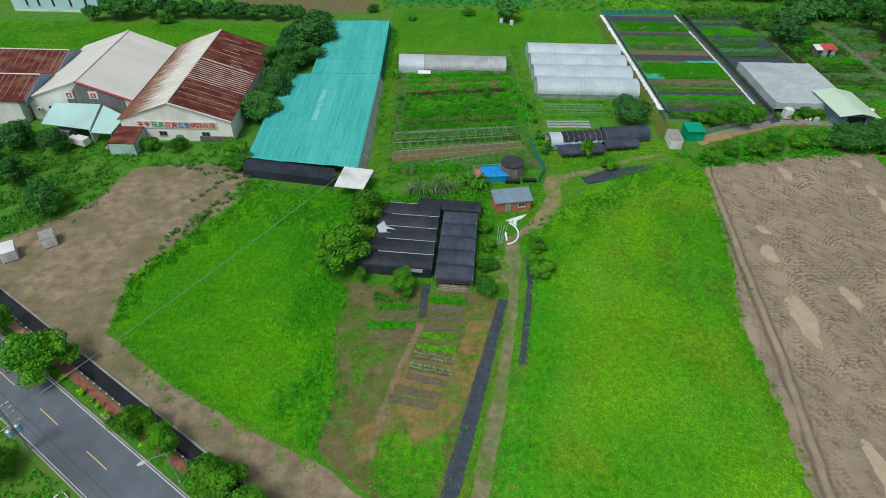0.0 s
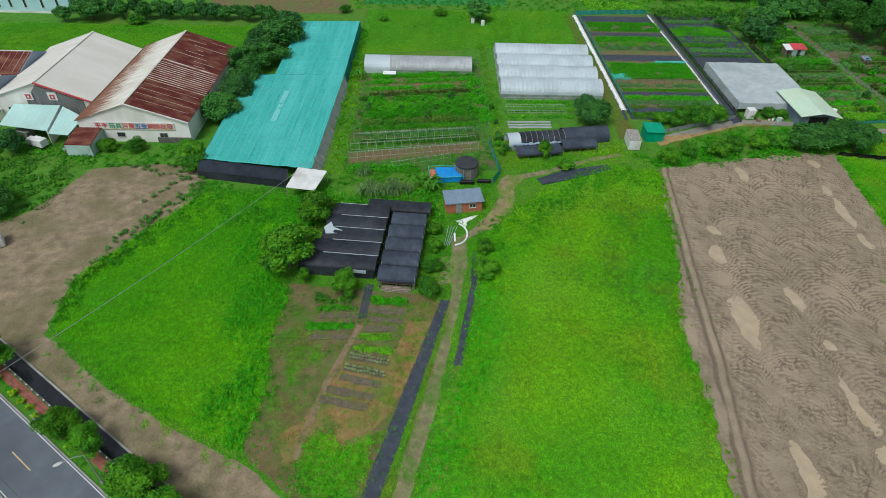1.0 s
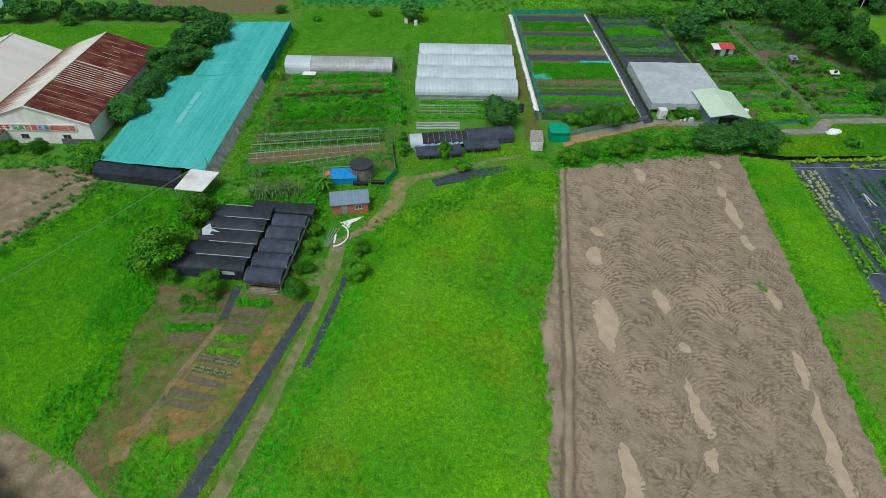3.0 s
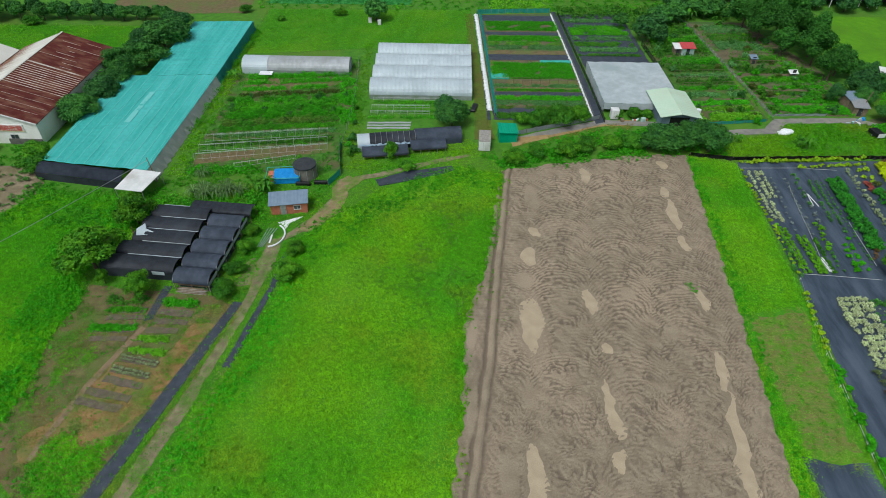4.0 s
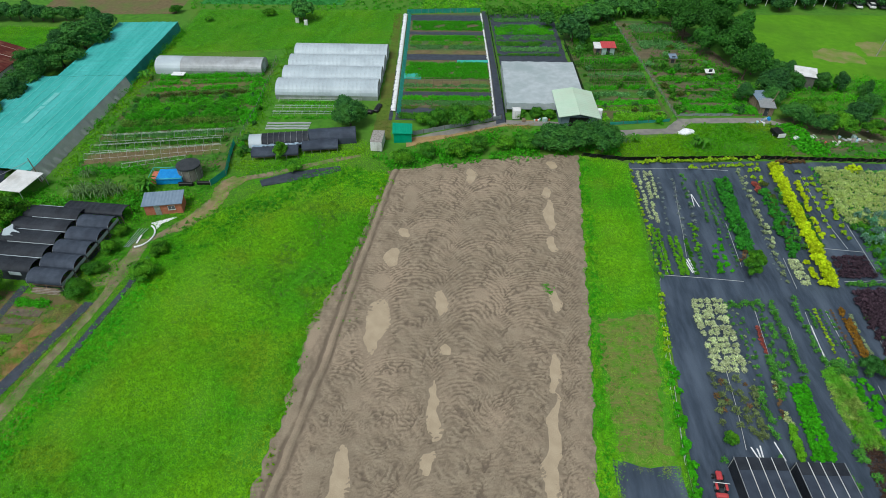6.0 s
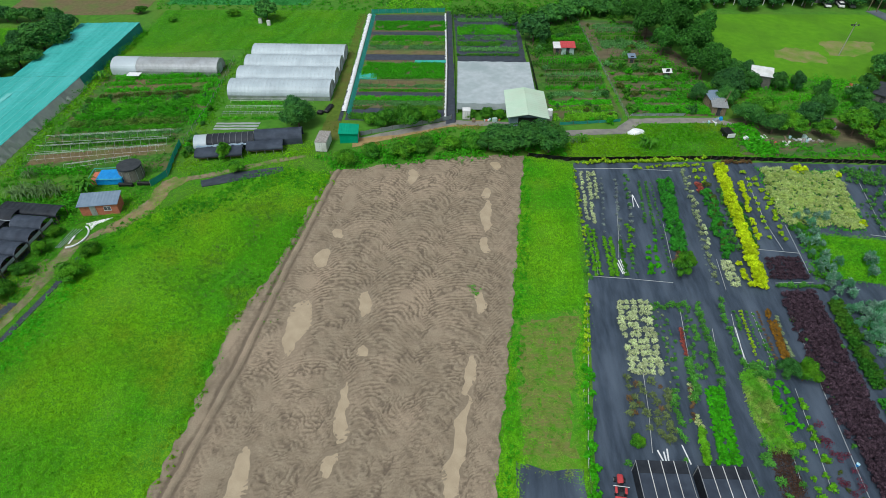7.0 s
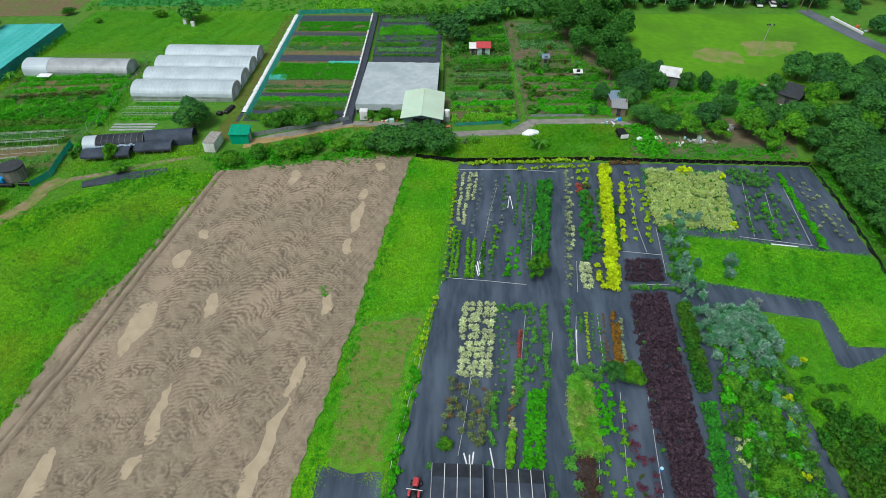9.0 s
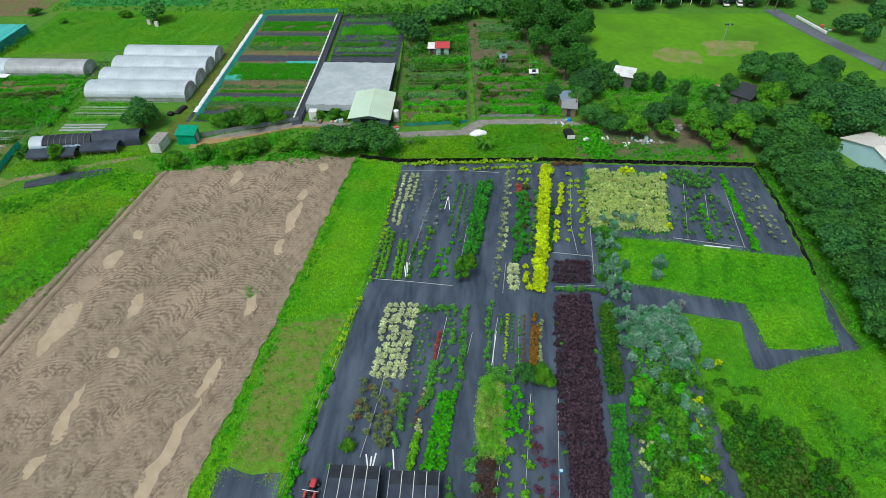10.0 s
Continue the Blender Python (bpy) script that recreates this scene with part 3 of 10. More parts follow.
# ---- the ground: one sheet to the horizon, with the ditch sunk into it ----
RS, RN = Vector((0.822, -0.57)), Vector((0.57, 0.822))  # along the road, and across it towards the fields


def rd(s, n):
    """A place s metres along the road and n metres across it."""
    p = RS * s + RN * n
    return (p.x, p.y)


def ground():
    prof = [(-2500, 0), (-60, 0), (4, 0), (13.35, 0), (13.35, -1.1), (15.15, -1.1), (15.15, 0), (60, 0), (250, 0), (2500, 0)]
    stops = [-2500, -300, -100, 0, 100, 300, 2500]
    bm = bmesh.new()
    grid = [[bm.verts.new((*rd(s, n), z)) for n, z in prof] for s in stops]
    for a, b in zip(grid, grid[1:]):
        for k in range(len(prof) - 1):
            bm.faces.new((a[k], b[k], b[k + 1], a[k + 1]))
    bmesh.ops.recalc_face_normals(bm, faces=bm.faces)
    return tagged(part("ground", bm, M["ground"]), "green meadow ground reaching to the horizon", "ground", kind="structure")


ground()


def strip(name, s0, s1, n0, n1, z, material, label, category):
    bm = slab(bmesh.new(), [rd(s0, n0), rd(s1, n0), rd(s1, n1), rd(s0, n1)], -0.05, z)
    return tagged(part(name, bm, material), label, category, kind="structure")


strip("road", -200, 120, 4.0, 10.5, 0.03, M["asphalt"], "grey asphalt two-lane country road", "road")
strip("kerb", -200, 120, 10.52, 10.7, 0.16, M["concrete"], "grey concrete kerb along the road", "kerb")
strip("kerb", -200, 120, 3.8, 3.98, 0.16, M["concrete"], "grey concrete kerb along the road", "kerb")
strip("edge_line", -200, 120, 10.3, 10.4, 0.036, M["white_line"], "white painted edge line", "road marking")
strip("edge_line", -200, 120, 4.12, 4.22, 0.036, M["white_line"], "white painted edge line", "road marking")
for k in range(-10, 8):
    s = -52.2 + 10 * k
    tagged(strip("centre_dash", s - 2, s + 2, 7.3, 7.42, 0.036, M["yellow_line"], "yellow dash of the road's centre line", "road marking"), group="centre dashes")
strip("water", -250, 200, 13.37, 15.13, -0.75, M["water"], "dark still water in the ditch", "water")
strip("ditch_wall", -250, 200, 15.1, 15.32, 0.22, M["concrete"], "low concrete wall of the ditch", "wall")
strip("ditch_wall", -250, 200, 13.15, 13.4, 0.12, M["dark_concrete"], "dark low concrete wall of the ditch", "wall")

# ---- fields ----
MUD_L = [(110, 55.0), (99, 53.0), (94.7, 52.1), (72, 48.6), (62.5, 45.9), (57.4, 44.4), (51.3, 44.9), (41.5, 44.0), (32.7, 43.0), (15, 41.2)]
MUD_R = [(110, 92.0), (107, 91.7), (77.5, 88.3), (60.7, 86.4), (48.4, 84.8), (33.5, 82.8), (15, 80.6)]
RIDGE = [(110, 56.0), (98.6, 53.9), (72, 50.5), (51.3, 48.1), (33.4, 45.3), (15, 42.6)]


def edge(rows, y):
    ys, xs = zip(*rows[::-1])
    return np.interp(y, ys, xs)


# place, length, width, turn, how far the near end tapers, and whether water stands in it
POOLS = [
    (54.8, 59.0, 11.2, 3.3, -4, 0.55, True), (52.8, 35.2, 9.0, 2.1, -5, -0.3, True), (64.2, 64.1, 5.5, 1.9, 0, -0.2, True), (65.2, 54.9, 2.0, 1.7, 10, 0.1, True), (63.6, 44.9, 9.2, 1.7, 5, -0.45, True), (63.1, 37.5, 3.6, 1.5, 0, 0, True),
    (80.0, 51.1, 7.0, 1.3, -8, 0, True), (78.6, 40.2, 16.0, 1.7, -9, -0.4, True), (81.8, 64.7, 4.7, 1.5, -4, 0.2, True), (82.9, 78.3, 4.2, 1.7, -6, 0.1, True), (83.4, 86.6, 9.4, 1.8, -5, 0, True), (83.8, 93.6, 3.3, 1.7, 10, 0, True),
    (85.8, 103.3, 2.8, 1.9, 30, 0, True), (69.3, 98.7, 5.0, 1.7, 4, 0.3, True), (58.0, 91.1, 6.5, 1.8, 2, 0.2, False), (57.5, 80.8, 3.2, 1.5, 8, 0, True), (55.9, 74.3, 4.3, 2.4, -4, 0, True), (54.5, 68.5, 2.8, 2.2, 0, 0, False),
    (53.2, 46.6, 3.7, 1.4, 0, 0, False), (49.6, 35.0, 5.0, 1.6, 0, 0, False), (45.9, 57, 5, 1.0, -8, 0, False), (45.6, 44, 6, 1.0, -6, 0, False), (50.6, 88, 5, 0.8, -7, 0, False), (70.5, 66, 2.2, 1.6, 0, 0, False), (66, 73, 1.8, 1.4, 0, 0, False), (75, 58, 2.2, 1.6, 0, 0, False)]


def mud_field():
    """A wet harrowed field: arcs of ridges in lanes, ruts along them, a raised left border."""
    nu, nv = 270, 540
    yv = np.linspace(18, 107.5, nv)
    u = np.linspace(0, 1, nu)
    U, Y = np.meshgrid(u, yv)
    wear = 0.35 * np.sin(Y * 0.7) * np.sin(Y * 0.23 + 1) + 0.2 * np.sin(Y * 2.1 + 2)
    xl, xr = edge(MUD_L, Y) + wear, edge(MUD_R, Y) - 0.7 * wear
    top = 99.9 + 7.4 * np.sin(U * 1.45) + 0.3 * np.sin(U * 31)  # the far edge runs aslant
    Y = np.where(Y > top - 2, np.minimum(Y, top), Y)
    X = xl + (xr - xl) * U
    P = np.stack([X.ravel(), Y.ravel()], 1)
    W = X - edge(RIDGE, Y) + 2.6
    n1, n2, n3, n4, n5, n6 = ((lumps(P, sc, k + 1.0) - 0.5).reshape(X.shape) for k, sc in enumerate((0.10, 0.33, 0.9, 0.05, 1.7, 0.22)))
    near = np.clip((62 - Y) / 25, 0, 1)  # the near half is more trampled
    lane = 9.4
    c = (W - 8.0 + 0.8 * n1) / lane
    k = np.floor(c)
    q = c - k - 0.5
    phase = (Y + (13.0 + 5.0 * np.sin(k * 2.3)) * q * q + k * 0.43 + (1.5 + 1.5 * near) * n1 + (0.55 + 0.9 * near) * n2 + (0.15 + 0.25 * near) * n3) / (0.84 + 0.13 * np.sin(k * 1.9))
    wave = np.abs(np.mod(phase, 1) - 0.5) * 2
    ridge = np.clip(wave * 2.3 - 0.72 + 0.9 * n3 + 0.5 * n2 + 0.7 * n5, 0, 1)
    broken = np.clip(0.85 + 1.2 * n6 + (1.0 + 0.8 * near) * n3 + 0.8 * n4, 0.05, 1.0)
    Z = 0.10 + 0.13 * (1 - (1 - ridge) * broken) + 0.03 * n3 + 0.03 * n4 + 0.03 * n5
    side = np.clip((W - 3.4) / 1.0, 0, 1) * np.clip((xr - X - 0.8 - n2) / 1.2, 0.25, 1)
    Z = 0.16 + 0.06 * n3 + 0.07 * n2 + 0.04 * n5 + (Z - 0.16) * side
    Z += 0.2 * np.exp(-(((W - 2.6 - 0.2 * n1) / 0.38) ** 4)) - 0.14 * np.exp(-(((W - 3.25 - 0.2 * n1) / 0.2) ** 2)) * np.clip(0.7 + n2, 0, 1) - 0.17 * np.exp(-(((W - 1.8 - 0.2 * n1) / 0.26) ** 2)) * np.clip(0.8 + n2, 0, 1)
    for lw, halfgap in ((0.37, 1.5), (0.64, 1.6), (0.86, 1.5)):
        for sd in (-1, 1):
            d = W - (xr - xl) * lw - sd * halfgap - 2.2 * n1 - 0.5 * n2 * sd
            Z -= 0.13 * np.exp(-((d / 0.13) ** 2)) * np.clip(0.35 + 3.2 * n6, 0, 1)
    for px, py, ln, wd, tn, tp, wet in POOLS:  # the pools lie in shallow smooth hollows
        a = math.radians(tn)
        dx, dy = X - px, Y - py
        r = np.sqrt(((dx * math.cos(a) + dy * math.sin(a)) / (wd * 0.62)) ** 2 + ((dy * math.cos(a) - dx * math.sin(a)) / (ln * 0.55)) ** 2) + 0.35 * n3
        f = np.clip((r - 0.85) / 0.5, 0, 1)
        Z = (0.165 if wet else 0.21) + (Z - (0.165 if wet else 0.21)) * f
        if wet:
            Z -= 0.1 * np.exp(-(((r - 1.45) / 0.09) ** 2)) * np.clip(0.1 + 3.2 * n2, 0, 1)
    V = np.stack([X, Y, np.maximum(Z, 0.02)], -1).reshape(-1, 3)
    i = np.arange(nu * nv).reshape(nv, nu)
    F = np.stack([i[:-1, :-1], i[:-1, 1:], i[1:, 1:], i[1:, :-1]], -1).reshape(-1, 4)
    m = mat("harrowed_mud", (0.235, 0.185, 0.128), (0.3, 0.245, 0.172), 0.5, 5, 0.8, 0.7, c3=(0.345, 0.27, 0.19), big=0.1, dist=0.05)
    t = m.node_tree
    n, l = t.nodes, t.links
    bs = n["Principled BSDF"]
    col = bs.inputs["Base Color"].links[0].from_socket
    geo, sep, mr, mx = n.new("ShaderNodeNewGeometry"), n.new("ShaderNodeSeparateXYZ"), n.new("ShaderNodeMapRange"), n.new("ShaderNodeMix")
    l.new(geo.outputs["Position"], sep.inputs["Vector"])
    # mud colour by height: darkest at 0.075, its full tone from 0.2 up
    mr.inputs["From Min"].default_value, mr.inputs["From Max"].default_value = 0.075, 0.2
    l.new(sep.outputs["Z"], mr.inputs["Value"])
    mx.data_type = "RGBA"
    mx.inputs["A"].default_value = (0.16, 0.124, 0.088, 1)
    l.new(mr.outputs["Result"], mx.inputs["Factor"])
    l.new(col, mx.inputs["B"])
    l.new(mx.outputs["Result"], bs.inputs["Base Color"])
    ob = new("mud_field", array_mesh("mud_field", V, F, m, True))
    return tagged(ob, "bare brown harrowed mud field with puddles and darker hollows", "field", kind="structure")


mud_field()


def puddle(x, y, length, width, turn, taper, seed):
    """A pool of silty water with a ragged edge, wider at one end."""
    q = random.Random(seed)
    bm = bmesh.new()
    vs = []
    for k in range(64):
        a = k * math.tau / 64
        x1, y1 = math.cos(a) * width / 2 * (1 + taper * math.sin(a)), math.sin(a) * length / 2
        d = noise.noise_vector((x1 * 0.5 + seed * 3.1, y1 * 0.5, seed)) * 0.5 + noise.noise_vector((x1 * 1.5, y1 * 1.5, seed)) * 0.3
        vs.append((x1 * 1.05 + d.x + 0.25 * math.sin(y1 * 0.9 + seed), y1 + d.y + q.uniform(-0.03, 0.03)))
    slab(bm, vs, -0.1, 0.0)
    ob = part("puddle", bm, M["silt"])
    ob.matrix_world = pose(x, y, 0.168 + 0.0013 * seed, 0, 0, turn)
    return tagged(ob, "shallow silty tan puddle in the mud field", "puddle", "puddles in the mud", "structure")


for k, (x, y, ln, wd, tn, tp, wet) in enumerate(POOLS):
    if wet:
        puddle(x, y, ln, wd, tn, tp, k + 1)

LEFT_FIELD = [(-33.5, 89.0), (-41, 77), (-46, 67.5), (-44.5, 56), (-38, 50.8), (-29, 44.5), (-20, 40), (-14.2, 37.5), (-13.0, 47), (-14.4, 55), (-13.4, 63), (-16, 68), (-14, 74), (-12, 80), (-11, 88)]
MID_FIELD = [(14.2, 75), (16.5, 68), (13.0, 51), (10.2, 45), (7.5, 31), (4, 18), (41.8, 18), (43.4, 32), (44.3, 41), (44.8, 50), (44.6, 57), (46.2, 63), (49.2, 74), (52.2, 92), (53.2, 99), (43, 101.5), (30, 93.5), (23, 85), (17.5, 79)]
DIRT = [(-57.5, 96.5), (-47, 98.7), (-37, 98.6), (-34.3, 93), (-34.2, 88), (-42, 73.5), (-46.8, 66.5), (-45.5, 55), (-33, 46), (-22.5, 40), (-13.5, 36), (-8, 32), (2.4, 24.7), (-7.5, 24.8), (-19.5, 32.6), (-32.5, 41.6), (-47.5, 52.0), (-65.5, 64.8), (-72, 69.6), (-71, 75), (-62, 83)]
GARDEN = [(-13.6, 66), (6.5, 64), (10.0, 62), (9.5, 58), (4.5, 40), (1, 30), (1.5, 25.4), (-7.6, 32.4), (-13, 36.4), (-14.2, 38.6), (-13.0, 47), (-14.4, 55)]
STRIP = [(91.9, 107), (88.4, 78), (86.6, 61), (85.0, 48.6), (83.0, 34), (80.6, 15), (92, 15), (93.6, 35), (98.0, 66), (101.2, 104.5)]
PLOT = [(-9.5, 97), (20.5, 99), (20, 125), (19.3, 152), (-12, 151), (-10, 130)]
strip("dirt_edge", -110, 42, 15.34, 17.2, 0.013, M["dirt"], "bare dirt along the ditch", "ground")
sheet("dirt_field", DIRT, 0.02, M["dirt"], "bare dry brown dirt field and track", seed=1)
sheet("grass_field", LEFT_FIELD, 0.05, M["grass_floor"], "bright green field of tall grass", seed=2)
sheet("grass_field", MID_FIELD, 0.05, M["grass_floor"], "bright green meadow of low weeds and grass", seed=3)
sheet("garden_soil", GARDEN, 0.03, M["brown_soil"], "brown weedy vegetable garden soil", seed=4)
sheet("grass_strip", STRIP, 0.045, M["grass_floor"], "green grass strip beside the mud field", seed=5)
sheet("red_soil", [(-6.6, 44), (-4.5, 51), (3.3, 51), (2.2, 44), (0.5, 36.5), (-5, 33.5), (-9, 36)], 0.036, M["red_soil"], "reddish bare garden soil", seed=6, amp=0.6)
M["straw_soil"] = mat("straw_soil", (0.235, 0.135, 0.055), (0.33, 0.205, 0.09), 1.2, 9, 0.95, 0.7, c3=(0.15, 0.18, 0.05), big=0.3)
sheet("straw_litter", [(4.9, 58.4), (8.0, 58.4), (6.4, 50.9), (4.6, 45.6), (3.2, 42.6), (0.8, 40.6), (-3.1, 37.6), (-3.1, 40.0), (-6.1, 41.0), (-5.4, 44.4), (-4.7, 46.5), (-4.1, 49.4), (1.5, 48.8), (3.0, 52.2)], 0.038, M["straw_soil"], "dry orange-brown straw litter round the garden beds", amp=0.6, step=0.7, seed=41)
sheet("straw_litter", [(-10.4, 38.8), (-9.2, 40.6), (-6.5, 41.8), (-6.5, 40.0), (-7.2, 35.8), (-8.8, 36.8)], 0.042, M["straw_soil"], "dry reddish litter at the garden's foot", amp=0.6, step=0.7, seed=42)
sheet("garden_path", [(-2.3, 57.6), (-1.5, 57.3), (-2.8, 53.4), (-4.6, 47.7), (-5.7, 42.9), (-6.6, 38.9), (-7.0, 36.2), (-7.7, 36.4), (-7.4, 38.9), (-6.6, 42.9), (-5.5, 47.7), (-3.7, 53.4)], 0.047, mat("path_soil", (0.19, 0.135, 0.08), (0.29, 0.21, 0.13), 0.9, 8, 0.95, 0.6), "narrow bare earth path between the garden beds", "path", amp=0.15, step=0.7, seed=43)
sheet("track", [(11.4, 78), (14.2, 78), (13.8, 69), (11.7, 58), (9.6, 46), (6.2, 31), (3, 18), (1.2, 18), (4.0, 31), (7.6, 46), (10.5, 59), (12.0, 69)], 0.034, M["path"], "worn dirt track with grass between the ruts", "path", seed=7)
sheet("track", [(12.6, 77), (13.9, 77), (18.6, 81), (21.9, 87), (22.2, 93.9), (28, 96.9), (42, 103.2), (47, 105.2), (46.6, 106.0), (41, 104.3), (27, 98.0), (20.9, 95.9), (20.6, 90), (17.6, 83.3)], 0.05, M["path"], "worn dirt footpath", "path", seed=8)
sheet("worn_soil", [(15.6, 80), (18.2, 79.6), (22.8, 86), (23.6, 93), (26, 96.2), (23, 97.4), (20.4, 94), (20.6, 88), (18.4, 84)], 0.056, mat("worn_soil", (0.23, 0.16, 0.085), (0.32, 0.24, 0.14), 0.9, 7, 0.95, 0.7, c3=(0.12, 0.2, 0.03), big=0.35), "bare orange-brown soil worn beside the footpath", "path", amp=0.6, step=0.8, seed=33)
sheet("worn_soil", [(8.6, 66), (12.4, 67), (12.8, 71), (11.8, 74), (9.2, 72)], 0.03, M["path"], "bare trodden ground beside the shade houses", "path", amp=0.8, step=0.8, seed=34)
sheet("weed_mat", [(9.7, 62.9), (11.1, 62.7), (6.4, 44.5), (2.7, 31), (-0.2, 20), (-2.2, 20), (0.7, 31.5), (4.8, 46)], 0.07, M["dark_mat"], "dark weed-control fabric strip with a worn edge", "weed mat", amp=0.12)
sheet("weed_mat", [(14.9, 74.5), (15.9, 74.5), (15.4, 67), (12.6, 50.4), (11.5, 50.6), (14.3, 66)], 0.07, M["dark_mat"], "dark weed-control fabric strip with a worn edge", "weed mat", amp=0.12)
sheet("weed_mat", [(-1.9, 66), (-0.6, 66), (-1.2, 59), (-2.4, 58.6)], 0.06, M["dark_mat"], "dark weed-control fabric on a garden path", "weed mat", amp=0.12)
sheet("weed_mat", [(28.4, 96.0), (34, 99.1), (42.8, 101.4), (43.7, 99.8), (36.5, 96.6), (29.2, 94.1)], 0.16, M["dark_mat"], "dark weed-control fabric strip with a worn edge", "weed mat", amp=0.3)
sheet("plot_soil", PLOT, 0.02, M["weed_floor"], "weedy vegetable plot", seed=9)
sheet("soil_bed", [(-8.7, 100.5), (18.5, 106), (18, 109.5), (-9, 104)], 0.035, M["brown_soil"], "bare brown soil bed under hoops", seed=10)
sheet("soil_bed", [(-7, 130.5), (17, 137), (17, 140), (-8, 139.5)], 0.035, M["brown_soil"], "bare brown soil bed", seed=11)
sheet("grass_lane", [(48, 112), (52.2, 112), (50.5, 150), (49.3, 187), (47, 187), (48.5, 150)], 0.055, M["mown"], "mown olive grass lane", seed=12)
sheet("bank", [(55.5, 112.5), (66, 117), (77, 121.4), (84, 121.5), (84, 119.5), (76, 118.5), (66, 114), (56, 109.5)], 0.05, M["bank_soil"], "ochre dry soil bank beside the lane", seed=13, amp=0.4)
sheet("lane", [(56, 113), (66, 117.2), (77, 121.6), (90, 121), (99, 117.5), (113, 119), (117, 123.6), (136, 124.6), (142, 121), (142, 118.6), (136, 122.2), (119, 121.6), (115, 116.8), (99, 115.3), (89, 119), (77, 119.5), (66, 115)], 0.055, M["old_asphalt"], "old grey farm lane", "lane", seed=14, amp=0.25)

# ---- the shrub nursery on black weed mat ----
NURS = [(93.2, 22), (94.6, 35), (98.2, 62), (99.4, 71), (101.6, 104.8), (117.3, 105.4), (130, 106.2), (152, 106.0), (171.8, 105.9), (171.8, 92), (171.2, 83), (170.6, 75.8), (170.8, 69), (170.5, 64), (171.2, 59.5), (161.7, 57.5), (156.2, 55.1), (154.8, 55.6), (155.7, 64), (147, 65.8), (147, 50), (148, 22)]
sheet("weed_mat", NURS, 0.03, M["weed_mat"], "large dark blue-grey weed mat of a shrub nursery", "weed mat", amp=0.2)
sheet("weed_mat", [(85.6, 38.5), (90, 37.4), (93.5, 38), (93.5, 24), (84.6, 24)], 0.07, M["weed_mat"], "dark weed mat corner with soil on it", "weed mat", amp=0.4)
GRASS_A = [(138.5, 83.4), (150.6, 82.1), (162.6, 79.8), (170.6, 78.8), (170.8, 74), (169.8, 69.5), (168.7, 65), (168.1, 60.2), (162, 59.2), (158.0, 59.2), (157.8, 68.0), (147.4, 70.4), (139.0, 72.4)]
GRASS_B = [(147.3, 64.6), (155.4, 63.6), (154.3, 55.8), (155.8, 54.6), (157.2, 55.2), (163, 57.4), (171.6, 59.2), (172.4, 67.7), (173.4, 76), (180, 74), (190, 60), (190, 36), (186, 20), (150, 20), (147.8, 40)]
GRASS_C = [(172.8, 106), (173.2, 90), (172.8, 76), (171.6, 67.7), (171.6, 59.6), (186, 60), (190, 66), (183, 90), (178, 106)]
sheet("grass_field", GRASS_A, 0.06, M["grass_floor"], "bright green grass field between weed mat paths", seed=15)
sheet("grass_field", GRASS_B, 0.06, M["grass_floor"], "bright green weedy field", seed=16)
sheet("grass_field", GRASS_C, 0.05, M["weed_floor"], "green grass at the foot of the trees", seed=17)
for pts in ([(53.2, 141.6), (57.5, 141.8), (57.2, 144.6), (52.8, 144.4)], [(66.5, 151.6), (74.6, 151.9), (74.6, 153.2), (66.4, 152.8)]):
    sheet("net_sheet", pts, 0.3, M["teal_cloth"], "teal net sheet lying on a bed", "net", amp=0.25)
for y in (115.6, 116.8, 118.0):
    sheet("mulch_film", [(24.4, y), (34, y + 0.4), (34, y + 1.0), (24.4, y + 0.6)], 0.12, M["grey_film"], "pale plastic mulch film on a bed", "film", amp=0.15, step=0.8)
# ---- far fields ----
FAR_A = [(-125, 150), (-37, 147), (-38, 172), (-125, 170)]
FAR_B = [(-11.5, 154), (47, 164), (49, 190), (-13, 188)]
FAR_C = [(-15, 193), (30, 194), (33, 235), (-17, 235)]
SPORT = [(146, 147), (152, 190.5), (205, 192), (212, 172), (221, 148), (196, 141), (170, 145)]
sheet("grass_field", FAR_A, 0.04, M["grass_floor"], "green grass field behind the warehouses", seed=18)
sheet("grass_field", FAR_B, 0.04, M["grass_floor"], "green grass field behind the greenhouses", seed=19)
sheet("crop_field", FAR_C, 0.04, mat("crop_green", (0.03, 0.2, 0.035), (0.05, 0.27, 0.05), 1.5, 9, 0.95, 0.8, dist=0.1), "field of low blue-green crop", seed=20)
sheet("lawn", SPORT, 0.04, mat("lawn", (0.085, 0.25, 0.003), (0.12, 0.31, 0.004), 0.5, 9, 0.95, 0.4, c3=(0.075, 0.2, 0.006), big=0.06), "mown yellow-green lawn", "lawn", seed=21)
for pts in ([(178.8, 169.4), (186.2, 170.8), (195.2, 169.9), (192.2, 164.2), (185.1, 159.6), (178.9, 160.5), (179.2, 165.4)], [(164.8, 163.8), (171.7, 165.2), (176.3, 162.6), (177.6, 157.8), (176.0, 155.1), (169.7, 156.0), (163.1, 158.4)]):
    sheet("worn_patch", pts, 0.048, mat("worn_grass", (0.16, 0.24, 0.03), (0.26, 0.23, 0.1), 0.35, 9, 0.95, 0.4, c3=(0.1, 0.26, 0.008), big=0.2), "worn brown patch in the lawn", "field", amp=1.2)
sheet("lane", [(205.5, 195), (210, 196), (216, 176), (226, 150), (240, 120), (235.5, 119), (221.5, 149), (211.5, 175)], 0.06, M["asphalt"], "grey asphalt lane beside the lawn", "lane", amp=0)
